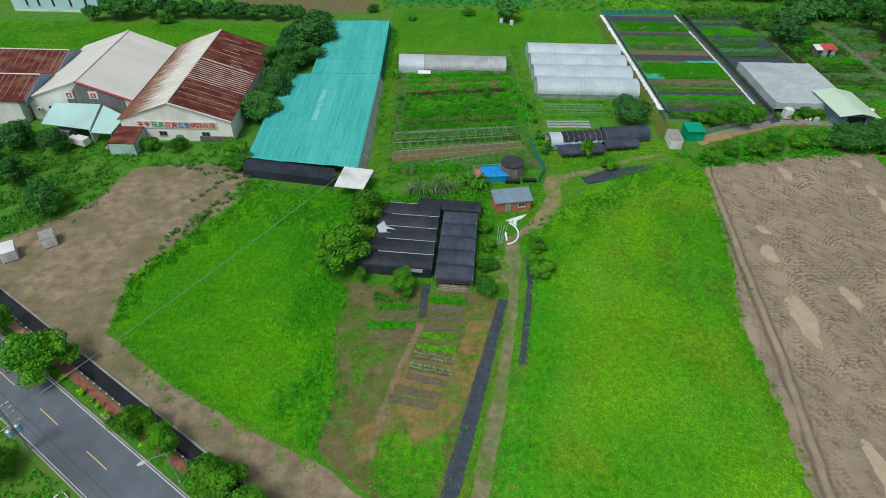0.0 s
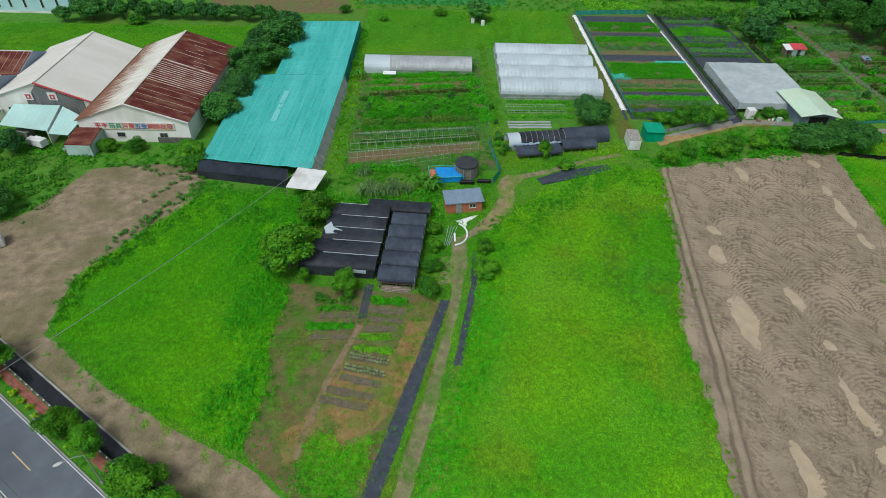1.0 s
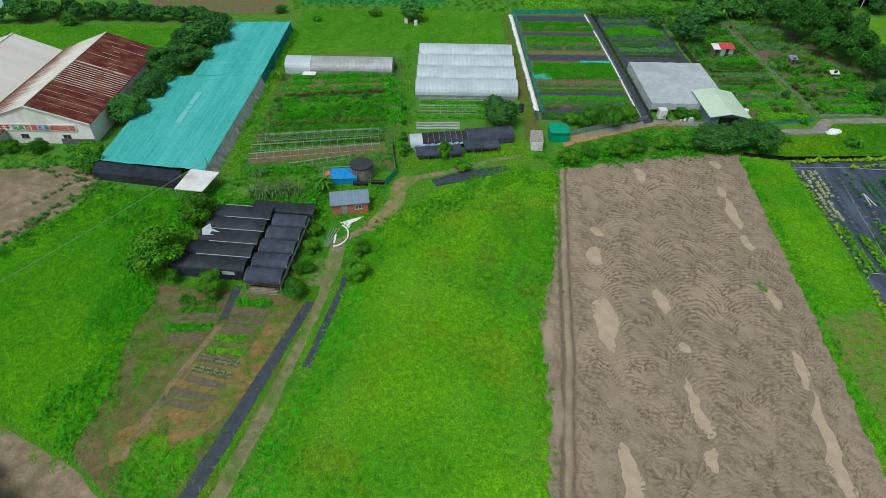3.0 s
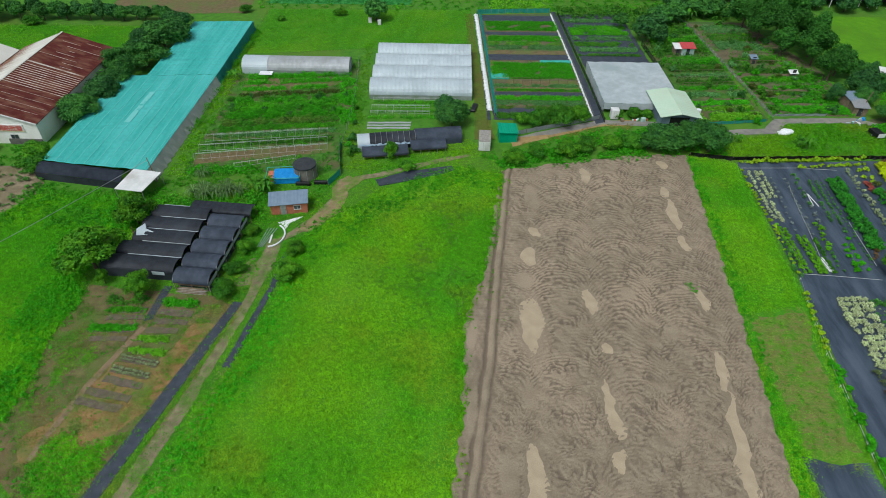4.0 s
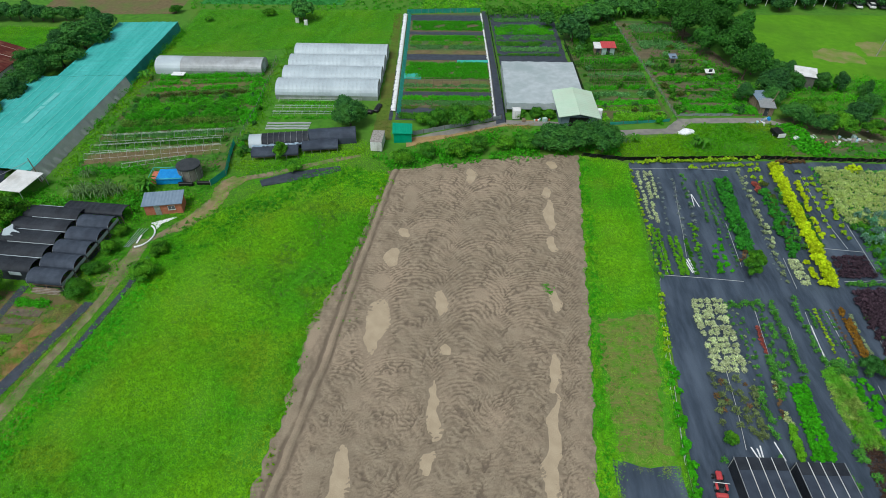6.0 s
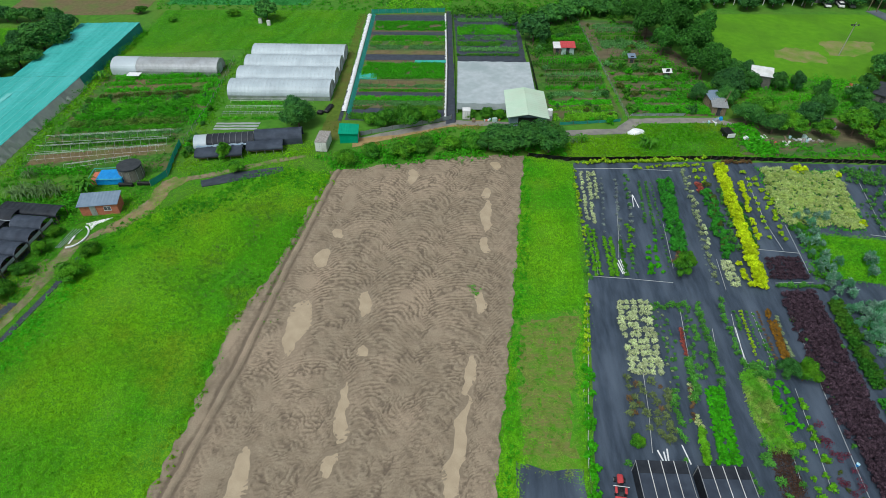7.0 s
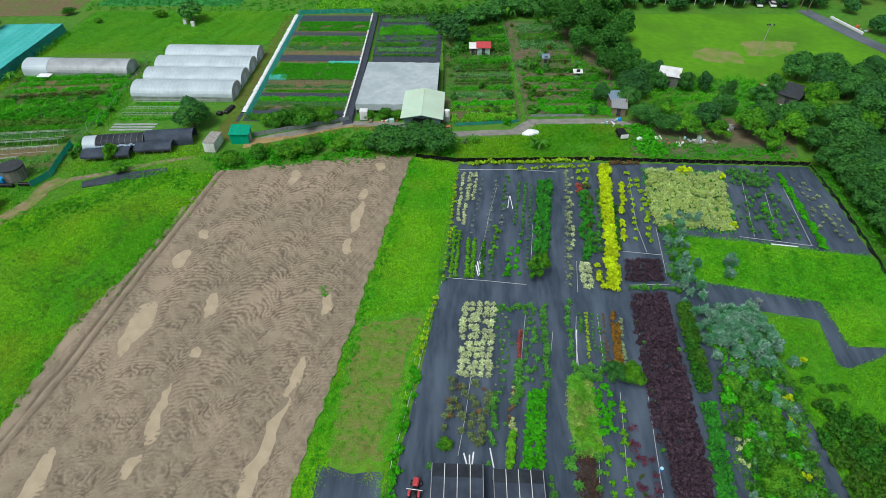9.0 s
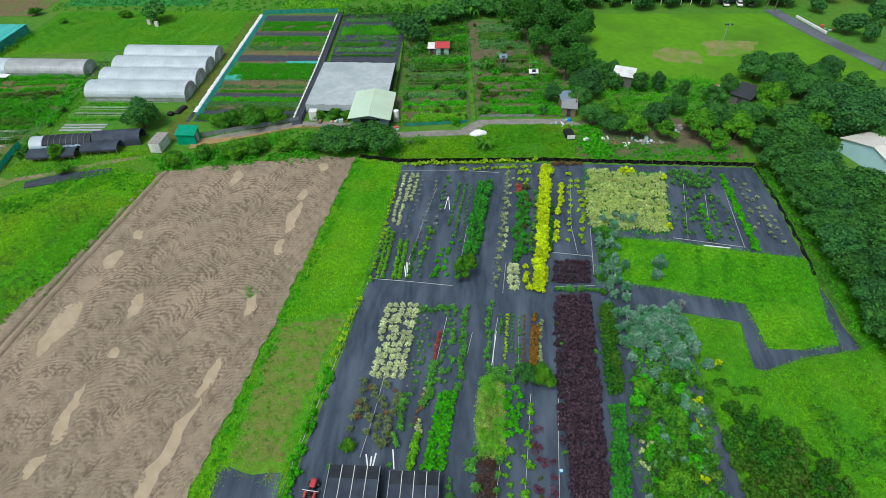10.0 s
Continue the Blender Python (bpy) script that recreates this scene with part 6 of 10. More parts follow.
turf("meadow", GRASS_A, 80, 0.36, 0.14, L["damp"], "bright green grass", cscale=0.08, fine=True)
turf("weeds", GRASS_A, 5, 0.5, 0.3, L["weeds"], "low green weeds in the grass", "weeds", clump=1.0, cscale=0.15)
turf("meadow", GRASS_B, 46, 0.42, 0.15, L["damp"], "bright green weedy grass", cscale=0.08, fine=True)
turf("weeds", [(160, 20), (160, 50), (172, 54), (188, 50), (190, 20)], 10, 0.7, 0.4, L["bush"], "taller dark weeds", "weeds", clump=0.9, cscale=0.1)
turf("meadow", GRASS_C, 22, 0.5, 0.25, L["weeds"], "grass at the trees' foot")
turf("garden_weeds", GARDEN, 40, 0.16, 0.12, L["dry"], "dry yellow-green weeds in the garden", "weeds", holes=[[(9.7, 62.9), (11.1, 62.7), (6.4, 44.5), (2.7, 31), (0.7, 31.5), (4.8, 46)]], clump=0.6, cscale=0.1, fine=True)
turf("garden_weeds", GARDEN, 70, 0.14, 0.12, L["garden"], "green weeds in the garden", "weeds", holes=[[(9.7, 62.9), (11.1, 62.7), (6.4, 44.5), (2.7, 31), (0.7, 31.5), (4.8, 46)]], clump=1.8, cscale=0.16, fine=True)
turf("garden_weeds", [(-12, 56), (-6, 57), (-8, 50), (-11, 42), (-14, 40), (-13.2, 47)], 50, 0.18, 0.13, L["field"], "bright green weeds in the garden", "weeds", clump=1.8, cscale=0.15, ragged=0.8, fine=True)
turf("garden_weeds", [(-7.0, 35.4), (-5.6, 39.6), (-3.2, 39.8), (-2.4, 37.4), (1.2, 39.4), (0.8, 34), (0, 28.6), (-4, 29.6), (-6.4, 33)], 110, 0.3, 0.14, L["damp"], "bright green weeds at the garden's foot", "weeds", ragged=0.5, fine=True)
clumps("garden_weeds", [(-7.0, 35.4), (-5.6, 39.6), (-3.2, 39.8), (-2.4, 37.4), (1.2, 39.4), (0.8, 34), (0, 28.6), (-4, 29.6), (-6.4, 33)], 4.0, 0.3, 0.4, 14, 0.15, L["weeds"], "bright green weeds", clump=0.3, cscale=0.25, ragged=0.7)
turf("garden_weeds", [(-11, 57), (-6, 57.4), (-6.4, 50), (-8.5, 41), (-11.6, 38), (-13, 40), (-12, 48)], 120, 0.14, 0.1, L["damp"], "bright green low weeds in the garden", "weeds", ragged=0.6, clump=1.7, cscale=0.22, fine=True)
turf("garden_weeds", [(4.6, 62), (8.5, 62), (5, 46), (1.6, 33), (0.6, 38), (3.4, 50)], 90, 0.18, 0.11, L["damp"], "low weeds beside the mat", "weeds", clump=1.7, cscale=0.25, ragged=0.4, fine=True)
turf("straw", [(11.4, 49), (13.6, 52), (12.0, 42), (9.0, 30), (6.5, 18), (5.2, 18), (7.6, 31), (10, 42)], 90, 0.22, 0.09, leaf_mat("straw_leaf", (0.28, 0.2, 0.08), (0.46, 0.36, 0.17)), "dry straw beside the track", clump=0.9, cscale=0.2, ragged=0.4, fine=True)
turf("straw", [(9.4, 64.6), (7.2, 64), (4.6, 56), (3.4, 50), (1.4, 44.6), (-5.2, 42.6), (-5.0, 40.4), (-1.4, 39.6), (2.6, 42.0), (5.6, 49), (8.2, 57)], 110, 0.16, 0.1, leaf_mat("garden_straw_leaf", (0.3, 0.17, 0.06), (0.46, 0.31, 0.12), (0.2, 0.3, 0.05), 0.3), "dry orange-brown straw round the garden beds", clump=0.7, cscale=0.16, ragged=0.5, fine=True)
clumps("garden_weeds", GARDEN, 1.1, 0.2, 0.2, 10, 0.11, L["lush"], "low green weeds in the garden soil", clump=0.8, cscale=0.12)
turf("garden_weeds", [(-15.4, 62), (-12.2, 62), (-7.0, 52), (-4.6, 41.0), (-6.6, 40.6), (-10.6, 45), (-13.6, 53)], 60, 0.14, 0.1, L["weeds"], "thin green weeds on bare garden soil", "weeds", clump=0.9, cscale=0.14, ragged=0.6, fine=True)
turf("track_weeds", [(9, 62), (11.5, 62), (9, 50), (4, 31), (2.5, 31), (5.5, 46)], 50, 0.22, 0.13, L["dry"], "dry grass beside the mat", "weeds", holes=[[(9.7, 62.9), (11.1, 62.7), (6.4, 44.5), (2.7, 31), (0.7, 31.5), (4.8, 46)], [(14.9, 74.5), (15.9, 74.5), (15.4, 67), (12.6, 50.4), (11.5, 50.6), (14.3, 66)]], ragged=0.1, clump=0.6, cscale=0.2, fine=True)
turf("track_weeds", [(12.4, 70), (13.4, 70), (11.5, 58), (9.4, 48), (6.0, 31), (4.6, 31), (8.0, 48), (10.6, 58)], 60, 0.14, 0.12, L["weeds"], "grass between the ruts", "weeds", clump=0.7, cscale=0.2, fine=True)
turf("track_weeds", [(11, 79), (14.6, 79), (14.4, 69), (12.4, 58), (10.4, 46), (7.2, 31), (2.4, 31), (6.6, 46), (9.8, 58), (11.2, 69)], 26, 0.16, 0.12, L["field"], "grass creeping into the track", "weeds", holes=[[(9.7, 62.9), (11.1, 62.7), (6.4, 44.5), (2.7, 31), (0.7, 31.5), (4.8, 46)], [(14.9, 74.5), (15.9, 74.5), (15.4, 67), (12.6, 50.4), (11.5, 50.6), (14.3, 66)]], ragged=0.1, clump=0.9, cscale=0.15, fine=True)
turf("track_weeds", [(12, 77), (19, 81), (23, 87), (23, 94), (42, 102.4), (48, 105), (46, 106.6), (27, 98.8), (20, 96.5), (20, 90), (17, 84)], 26, 0.18, 0.13, L["field"], "grass creeping into the footpath", "weeds", clump=0.8, cscale=0.15, fine=True)
turf("rough_grass", [(6.5, 88), (8, 64), (10.5, 63), (11.6, 70), (10.8, 78), (16, 82), (20, 88), (19.5, 96), (8, 92)], 24, 0.35, 0.2, L["weeds"], "rough green grass round the shed", holes=[[(10, 84), (17.4, 85.2), (17, 88.6), (9.8, 87.4)], [(12, 80), (16, 82), (16, 84.5), (12, 83)]])
turf("rough_grass", [(-36, 88.5), (-12, 87.6), (9, 93), (9, 84), (-2, 86), (-10, 84), (-12, 80), (-20, 76)], 22, 0.55, 0.28, L["weeds"], "rough green weeds behind the shade houses", "weeds", clump=0.3)
turf("rough_grass", [(-12.4, 96), (-9.2, 96), (-9.6, 130), (-11.5, 170), (-13, 170), (-12.6, 130)], 20, 0.4, 0.24, L["field"], "green grass lane beside the net house")
turf("tall_weeds", [(-13.3, 112), (-12.3, 112), (-12.0, 136), (-11.6, 170), (-13.0, 170), (-13.0, 136)], 14, 1.3, 0.34, L["weeds"], "tall weeds along the net house", "weeds", ragged=0.3)
turf("plot_weeds", PLOT, 10, 0.4, 0.24, L["weeds"], "weeds between the plot's rows", "weeds", clump=0.4, holes=[[(-8.7, 100.5), (18.5, 106), (18, 109.5), (-9, 104)]])
turf("rough_grass", [(-10.4, 92.6), (8, 95), (8.6, 98.4), (-9, 97.2)], 22, 0.5, 0.26, L["weeds"], "rough weeds before the plot", "weeds", clump=0.4)
turf("rough_grass", [(20.6, 100), (23.5, 100), (23.3, 128), (21, 162), (19.4, 162), (20.3, 125)], 18, 0.35, 0.22, L["field"], "green grass lane by the greenhouses")
turf("rough_grass", [(24, 96.5), (44, 104.6), (48, 107), (48, 110), (24, 103)], 14, 0.3, 0.22, L["field"], "grass before the tunnels")
turf("mown_grass", [(48, 112), (52, 112), (50.2, 187), (47.2, 187)], 14, 0.12, 0.14, leaf_mat("mown_leaf", (0.07, 0.15, 0.012), (0.12, 0.2, 0.02)), "mown olive grass lane")
turf("bank_weeds", [(52, 100.5), (70, 103.4), (92, 108.6), (101, 106.5), (101, 114.8), (90, 117.2), (77, 116.6), (68, 112.6), (60, 108.4), (57, 106), (50, 105)], 20, 0.75, 0.4, L["lush"], "lush weeds and vines on the bank", "weeds", clump=0.3, cscale=0.12, ragged=0.8)
turf("dry_grass", [(56.4, 106.6), (60, 109), (68, 113.2), (77, 117.2), (84, 118.4), (84, 119.6), (77, 118.9), (66, 114.4), (58.5, 110.6)], 40, 0.35, 0.16, leaf_mat("ochre_grass", (0.3, 0.19, 0.05), (0.42, 0.3, 0.09), (0.2, 0.3, 0.03), 0.25), "dry ochre grass along the lane", "grass", ragged=0.5, clump=0.5, cscale=0.2)
turf("bank_weeds", [(101, 107), (130, 109), (137, 108.5), (139, 118), (137, 121.6), (119, 121), (115, 116.2), (101, 114)], 20, 0.45, 0.26, L["field"], "bright green grass beside the lane", "weeds", clump=0.0, ragged=0.6, holes=[[(125.5, 109.5), (131, 110), (131, 114), (125, 114)]])
turf("bank_grass", [(101, 107), (130, 109), (137, 108.5), (139, 118), (137, 121.6), (119, 121), (115, 116.2), (101, 114)], 34, 0.3, 0.18, L["field"], "bright green grass beside the lane", fine=True, ragged=0.4)
turf("bank_weeds", [(141, 108.2), (171, 108), (170, 113), (141, 114)], 16, 0.55, 0.35, L["lush"], "creeping green vines behind the nursery", "weeds", clump=0.4)
turf("bank_weeds", [(139.4, 109), (145, 109), (143, 121), (138, 121)], 22, 0.9, 0.5, L["lush"], "heap of green vines", "weeds")
turf("rough_grass", FAR_A, 24, 0.4, 0.24, L["damp"], "green grass behind the warehouses", ragged=1, fine=True)
turf("rough_grass", FAR_B, 26, 0.3, 0.24, leaf_mat("far_grass", (0.085, 0.35, 0.006), (0.14, 0.46, 0.01), (0.16, 0.46, 0.008), 0.03), "light green grass behind the greenhouses", ragged=1, fine=True)
turf("far_grass", [(-17, 189), (150, 191), (150, 235), (-17, 235)], 1.6, 0.5, 0.6, L["weeds"], "green grass far off", ragged=1, holes=[FAR_C])
turf("crop", FAR_C, 7, 0.35, 0.4, leaf_mat("crop_leaf", (0.04, 0.24, 0.045), (0.06, 0.3, 0.06)), "low blue-green crop far off", "crop")
turf("rough_grass", [(-86, 107), (-58, 97), (-58, 101), (-66, 104), (-86, 111)], 30, 0.5, 0.26, L["weeds"], "rough grass before the warehouses", ragged=0.8)
turf("rough_grass", [(-120, 108), (-86, 108), (-62, 96.5), (-60, 90), (-63, 82.5), (-72, 75), (-90, 84), (-120, 100)], 24, 0.7, 0.32, L["bush"], "rough dark green weeds by the dirt field", "weeds", clump=0.3, ragged=1.2)
turf("rough_grass", [(-57, 97), (-37, 99.5), (-35, 96), (-36, 102), (-42, 106), (-57, 106)], 12, 0.5, 0.3, L["weeds"], "weeds at the warehouse wall", "weeds", clump=0.3, ragged=0.6)
turf("verge", [rd(-110, 16.0), rd(40, 16.0), rd(40, 17.6), rd(-110, 18.2)], 30, 0.14, 0.11, leaf_mat("ditch_grass", (0.16, 0.23, 0.05), (0.22, 0.3, 0.07)), "sparse grass along the ditch", clump=1.8, cscale=0.16, ragged=0.25, fine=True)
turf("verge", [rd(-110, 11.1), rd(40, 11.1), rd(40, 11.9), rd(-110, 11.9)], 24, 0.25, 0.18, L["lush"], "grass verge beside the road", ragged=0.1)
turf("verge", [rd(-110, 3.2), rd(40, 3.2), rd(40, -9), rd(-110, -9)], 9, 0.5, 0.3, L["lush"], "lush green plants beyond the road", "weeds", ragged=0.1)
turf("dirt_weeds", DIRT, 30, 0.07, 0.12, leaf_mat("dust_weed", (0.18, 0.24, 0.07), (0.26, 0.32, 0.11)), "sparse weeds in the dirt", "weeds", clump=1.6, cscale=0.13, ragged=0.0, fine=True)
turf("dirt_weeds", [(-44, 55.5), (-29, 44.6), (-14.5, 37.2), (-14, 34.8), (-24, 39), (-40, 50)], 60, 0.2, 0.13, L["field"], "weeds along the dirt track", "weeds", clump=1.7, cscale=0.22, ragged=0.7, fine=True)
clumps("dirt_weeds", [(-46.4, 62), (-45.6, 55.6), (-37.4, 48.6), (-29.6, 43.6), (-18, 37.6), (-11, 34.8), (-10.8, 36.4), (-17.4, 39.4), (-28.8, 45.4), (-36, 50.4), (-43.6, 57.4), (-45, 62)], 3.4, 0.3, 0.3, 11, 0.15, L["weeds"], "green weeds creeping from the field onto the dirt", clump=0.75, cscale=0.25, ragged=1.1)
turf("lawn_grass", SPORT, 14, 0.1, 0.2, leaf_mat("lawn_leaf", (0.085, 0.26, 0.003), (0.12, 0.32, 0.006)), "mown lawn grass", clump=0.25, cscale=0.08, fine=True)
turf("mud_weeds", [(80.3, 66.5), (81.8, 66.5), (81.8, 68.2), (80.3, 68.2)], 30, 0.4, 0.2, L["lush"], "tuft of green weeds in the mud", "weeds", ragged=0.2, z=0.15)


MATS = [[(9.7, 62.9), (11.1, 62.7), (6.4, 44.5), (2.7, 31), (-0.2, 20), (-2.2, 20), (0.7, 31.5), (4.8, 46)], [(14.9, 74.5), (15.9, 74.5), (15.4, 67), (12.6, 50.4), (11.5, 50.6), (14.3, 66)], [(28.4, 96.0), (29.2, 94.1), (36.5, 96.6), (43.7, 99.8), (42.8, 101.4), (34, 99.1)]]
DITCH = [rd(-120, 3), rd(60, 3), rd(60, 15.6), rd(-120, 15.6)]
FOOTPATH = [(12.6, 77), (13.9, 77), (18.6, 81), (21.9, 87), (22.2, 93.9), (28, 96.9), (42, 103.2), (47, 105.2), (46.6, 106.0), (41, 104.3), (27, 98.0), (20.9, 95.9), (20.6, 90), (17.6, 83.3)]
TRACK = [(11.4, 78), (14.2, 78), (13.8, 69), (11.7, 58), (9.6, 46), (6.2, 31), (3, 18), (1.2, 18), (4.0, 31), (7.6, 46), (10.5, 59), (12.0, 69)]
turf("rough_grass", [(-50, 70), (-40, 92), (-10, 90), (8, 96), (22, 98), (24, 112), (47, 112), (54, 100), (30, 92), (17, 80), (16, 60), (6, 16), (-4, 18), (-30, 38), (-48, 52)], 34, 0.26, 0.14, L["field"], "rough grass between the fields and paths", holes=[LEFT_FIELD, MID_FIELD, DIRT, GARDEN, TRACK, FOOTPATH, DITCH, *MATS], ragged=0.25, clump=0.3, cscale=0.15, fine=True)
turf("rough_grass", [(92.4, 107.6), (93, 109.4), (175, 109), (176, 106.8), (173.4, 106.6), (130, 107.4), (102, 106.2)], 30, 0.26, 0.14, L["field"], "rough grass round the nursery", holes=[STRIP, NURS], ragged=0.2, fine=True)
turf("rough_grass", [(171.4, 106.4), (175.5, 106), (176.5, 60), (170.8, 60), (171.0, 75), (171.8, 83), (172.5, 95)], 60, 0.4, 0.17, L["bush"], "rough grass below the trees", ragged=0.15, fine=True)
clumps("rough_weeds", [(-12, 88), (9, 92), (9.5, 84), (8, 80), (-2, 86), (-10, 86)], 2.2, 0.5, 0.8, 13, 0.26, L["weeds"], "thick weeds behind the shade houses", clump=0.3, ragged=0.7)


# ---- crop rows ----
def crop(name, p, q, width, h, w, material, label, density=26, category="crop"):
    """A bed of low crop along a line."""
    d = Vector((q[0] - p[0], q[1] - p[1])).normalized()
    n = Vector((-d.y, d.x)) * width / 2
    poly = [(p[0] + n.x, p[1] + n.y), (q[0] + n.x, q[1] + n.y), (q[0] - n.x, q[1] - n.y), (p[0] - n.x, p[1] - n.y)]
    return clumps(name, poly, density * 0.45, min(width * 0.35, w * 1.1), h, 12, w * 0.56, material, label, category, ragged=0.1, clump=0.05, cscale=0.12)


def bed(p, q, width, h=0.09, material=None, label="raised bed of bare grey-brown soil"):
    d = Vector((q[0] - p[0], q[1] - p[1])).normalized()
    n = Vector((-d.y, d.x)) * width / 2
    pts = wobble([(p[0] + n.x, p[1] + n.y), (p[0] - n.x, p[1] - n.y), (q[0] - n.x, q[1] - n.y), (q[0] + n.x, q[1] + n.y)], 0.4, 0.26)
    bm = slab(bmesh.new(), pts, 0.0, h)
    bmesh.ops.triangulate(bm, faces=[f for f in bm.faces if len(f.verts) > 4])
    return tagged(part("soil_bed", bm, material or M["bed_soil"]), label, "garden bed", "garden beds", "structure")


GB = [((-8.3, 60.7), (-2.6, 60.8), 1.1, "weeds"), ((-8.0, 59.2), (-2.6, 59.4), 1.0, ""), ((-9.6, 57.1), (-2.9, 57.3), 1.5, "lush"), ((-1.8, 55.3), (2.5, 55.1), 1.1, "lime"),
      ((-2.2, 53.3), (3.0, 52.6), 1.1, "lime"), ((-2.8, 51.9), (2.7, 50.8), 1.1, "grey"), ((-3.2, 50.0), (2.3, 48.8), 1.1, "grey"), ((-3.5, 48.3), (1.8, 47.2), 1.1, ""),
      ((-5.0, 46.4), (1.2, 45.2), 1.1, ""), ((-5.7, 44.9), (0.5, 43.6), 1.1, ""), ((-0.8, 60.6), (4.4, 60.2), 1.2, ""), ((-1.0, 58.8), (4.2, 58.4), 1.1, ""), ((-1.4, 57.0), (3.4, 56.8), 1.0, ""), ((-8.6, 55.2), (-3.4, 55.2), 0.9, "")]
GREY_SPOTS = []
for p, q, w, k in GB:
    bed(p, q, w)
    if k == "grey":
        for off in (-0.3, 0.3):
            GREY_SPOTS += along((p[0], p[1] + off), (q[0], q[1] + off), 13, 0.05)
    elif k:
        crop("crop_bed", p, q, w * 0.85, 0.35, 0.24, L[k], "bed of leafy green vegetables", 60)
        clumps("vegetables", [(p[0], p[1] - w * 0.35), (q[0], q[1] - w * 0.35), (q[0], q[1] + w * 0.35), (p[0], p[1] + w * 0.35)], 14, 0.2, 0.36, 13, 0.14, L[k], "leafy green vegetables in a bed", "vegetables", ragged=0.08, z=0.12)
crop("crop_bed", (-9, 62.8), (-3, 62.6), 1.6, 0.6, 0.3, L["bush"], "bed of tall green vegetables", 40)
crop("crop_bed", (-0.6, 62.4), (4.6, 62.2), 1.6, 0.55, 0.3, L["lush"], "bed of tall green vegetables", 40)
for k in range(4):
    crop("weed_row", (147.6 + 4.2 * k, 71.6 - 1.0 * k), (149.6 + 4.2 * k, 81 - 0.7 * k), 1.0, 0.45, 0.26, L["weeds"], "row of darker weeds in the grass", 16, "weeds")
# the plot before the grey greenhouse
for y, h, k, w in ((109.6, 0.5, "bush", 2.0), (113.0, 0.35, "paleleaf", 1.6), (115.6, 0.4, "weeds", 1.6), (117.8, 1.0, "olive", 1.8), (121, 1.1, "lush", 3.4), (125, 1.0, "weeds", 3.4), (128.4, 0.8, "lush", 2.2), (131.5, 0.7, "brown", 1.2), (134.6, 0.5, "lush", 1.4), (138.0, 0.7, "lush", 1.6), (141.0, 0.9, "lush", 1.8)):
    crop("crop_row", (-7.2, y - 1.6), (17.6, y + 1.8), w, h, 0.34, L[k], "row of mixed vegetables in the plot", 26)
crop("crop_row", (20, 118), (17.5, 139), 3.5, 0.8, 0.4, L["lush"], "green creepers beside the plot", 14)
crop("crop_row", (-8.5, 98.3), (6, 98.6), 2.4, 0.7, 0.4, L["lush"], "green weeds before the plot", 16)
for y in (120.6, 123.4, 126.2, 127.8):
    crop("crop_row", (24, y), (40, y + 0.6), 1.1, 0.4, 0.3, L["weeds"], "row of low crop before the greenhouses", 20)
# the market garden inside the fence
for y, w, h, k in ((177.4, 7.0, 0.4, "lush"), (167.8, 3.6, 0.4, "lush"), (164.2, 2.4, 0.35, "olive"), (161.6, 2.6, 0.35, "paleleaf"), (146.6, 9.2, 0.6, "lush"), (142.4, 1.0, 0.4, "weeds"), (138.0, 1.4, 0.35, "paleleaf"), (135.6, 1.2, 0.3, "weeds"), (131.4, 2.2, 0.4, "lush"), (128.8, 2.0, 0.4, "paleleaf"), (126.6, 1.4, 0.35, "garden"), (122.5, 2.4, 0.6, "bush")):
    crop("crop_row", (53.4, y), (74.3, y + 0.3), w, h * 0.9, 0.27, L[k], "bed of green vegetables in the fenced garden", 44)
for y, w, k in ((175, 7.2, "weeds"), (168.8, 2.4, "paleleaf"), (164.6, 2.6, "bush"), (160.8, 2.4, "paleleaf"), (157.2, 1.0, "bush"), (182.5, 2.5, "paleleaf")):
    crop("crop_row", (77.6, y), (94.4, y + 0.3), w, 0.5, 0.28, L[k], "bed of green vegetables on dark mat", 34)
# the allotments
for y, w, h, k in ((123.4, 3.0, 0.7, "lime"), (127.6, 1.5, 0.5, "lime"), (130.4, 2.0, 0.4, "lush"), (134.6, 1.6, 0.5, "paleleaf"), (138, 1.4, 0.6, "lush"), (141.4, 1.6, 0.8, "bush"), (145, 1.6, 0.6, "paleleaf"), (149, 2.4, 1.0, "bush"), (153.6, 3.0, 1.0, "lush"), (162, 3, 0.9, "bush"), (168, 4, 0.9, "weeds"), (175, 4, 0.9, "bush")):
    crop("crop_row", (99.6, y), (114, y + 1.0), w, h, 0.42, L[k], "row of allotment vegetables", 24)
for y, w, h, k in ((127.4, 3.4, 0.7, "lush"), (132.4, 2.0, 0.4, "lush"), (136.4, 1.2, 0.3, "bush"), (139.6, 1.4, 0.4, "lush"), (144, 2.4, 0.6, "weeds"), (149, 2.4, 0.9, "bush"), (155, 2.0, 0.9, "bush"), (165, 4.5, 0.7, "paleleaf"), (171, 4.5, 0.7, "bush"), (177, 4.5, 0.8, "paleleaf")):
    crop("crop_row", (117.6, y), (136 if y < 150 else 130, y + 0.6), w, h, 0.42, L[k], "row of allotment vegetables", 24)
sheet("dark_soil", [(137, 108.8), (171, 108.6), (176, 124), (150, 127), (139, 124)], 0.03, M["garden_mix"], "dark littered ground under the trees", seed=31)
turf("bramble", [(143, 128), (172, 128), (178, 145), (150, 146)], 16, 1.0, 0.36, L["weeds"], "tangled green creepers between the huts", "weeds", clump=0.3, ragged=1.5)
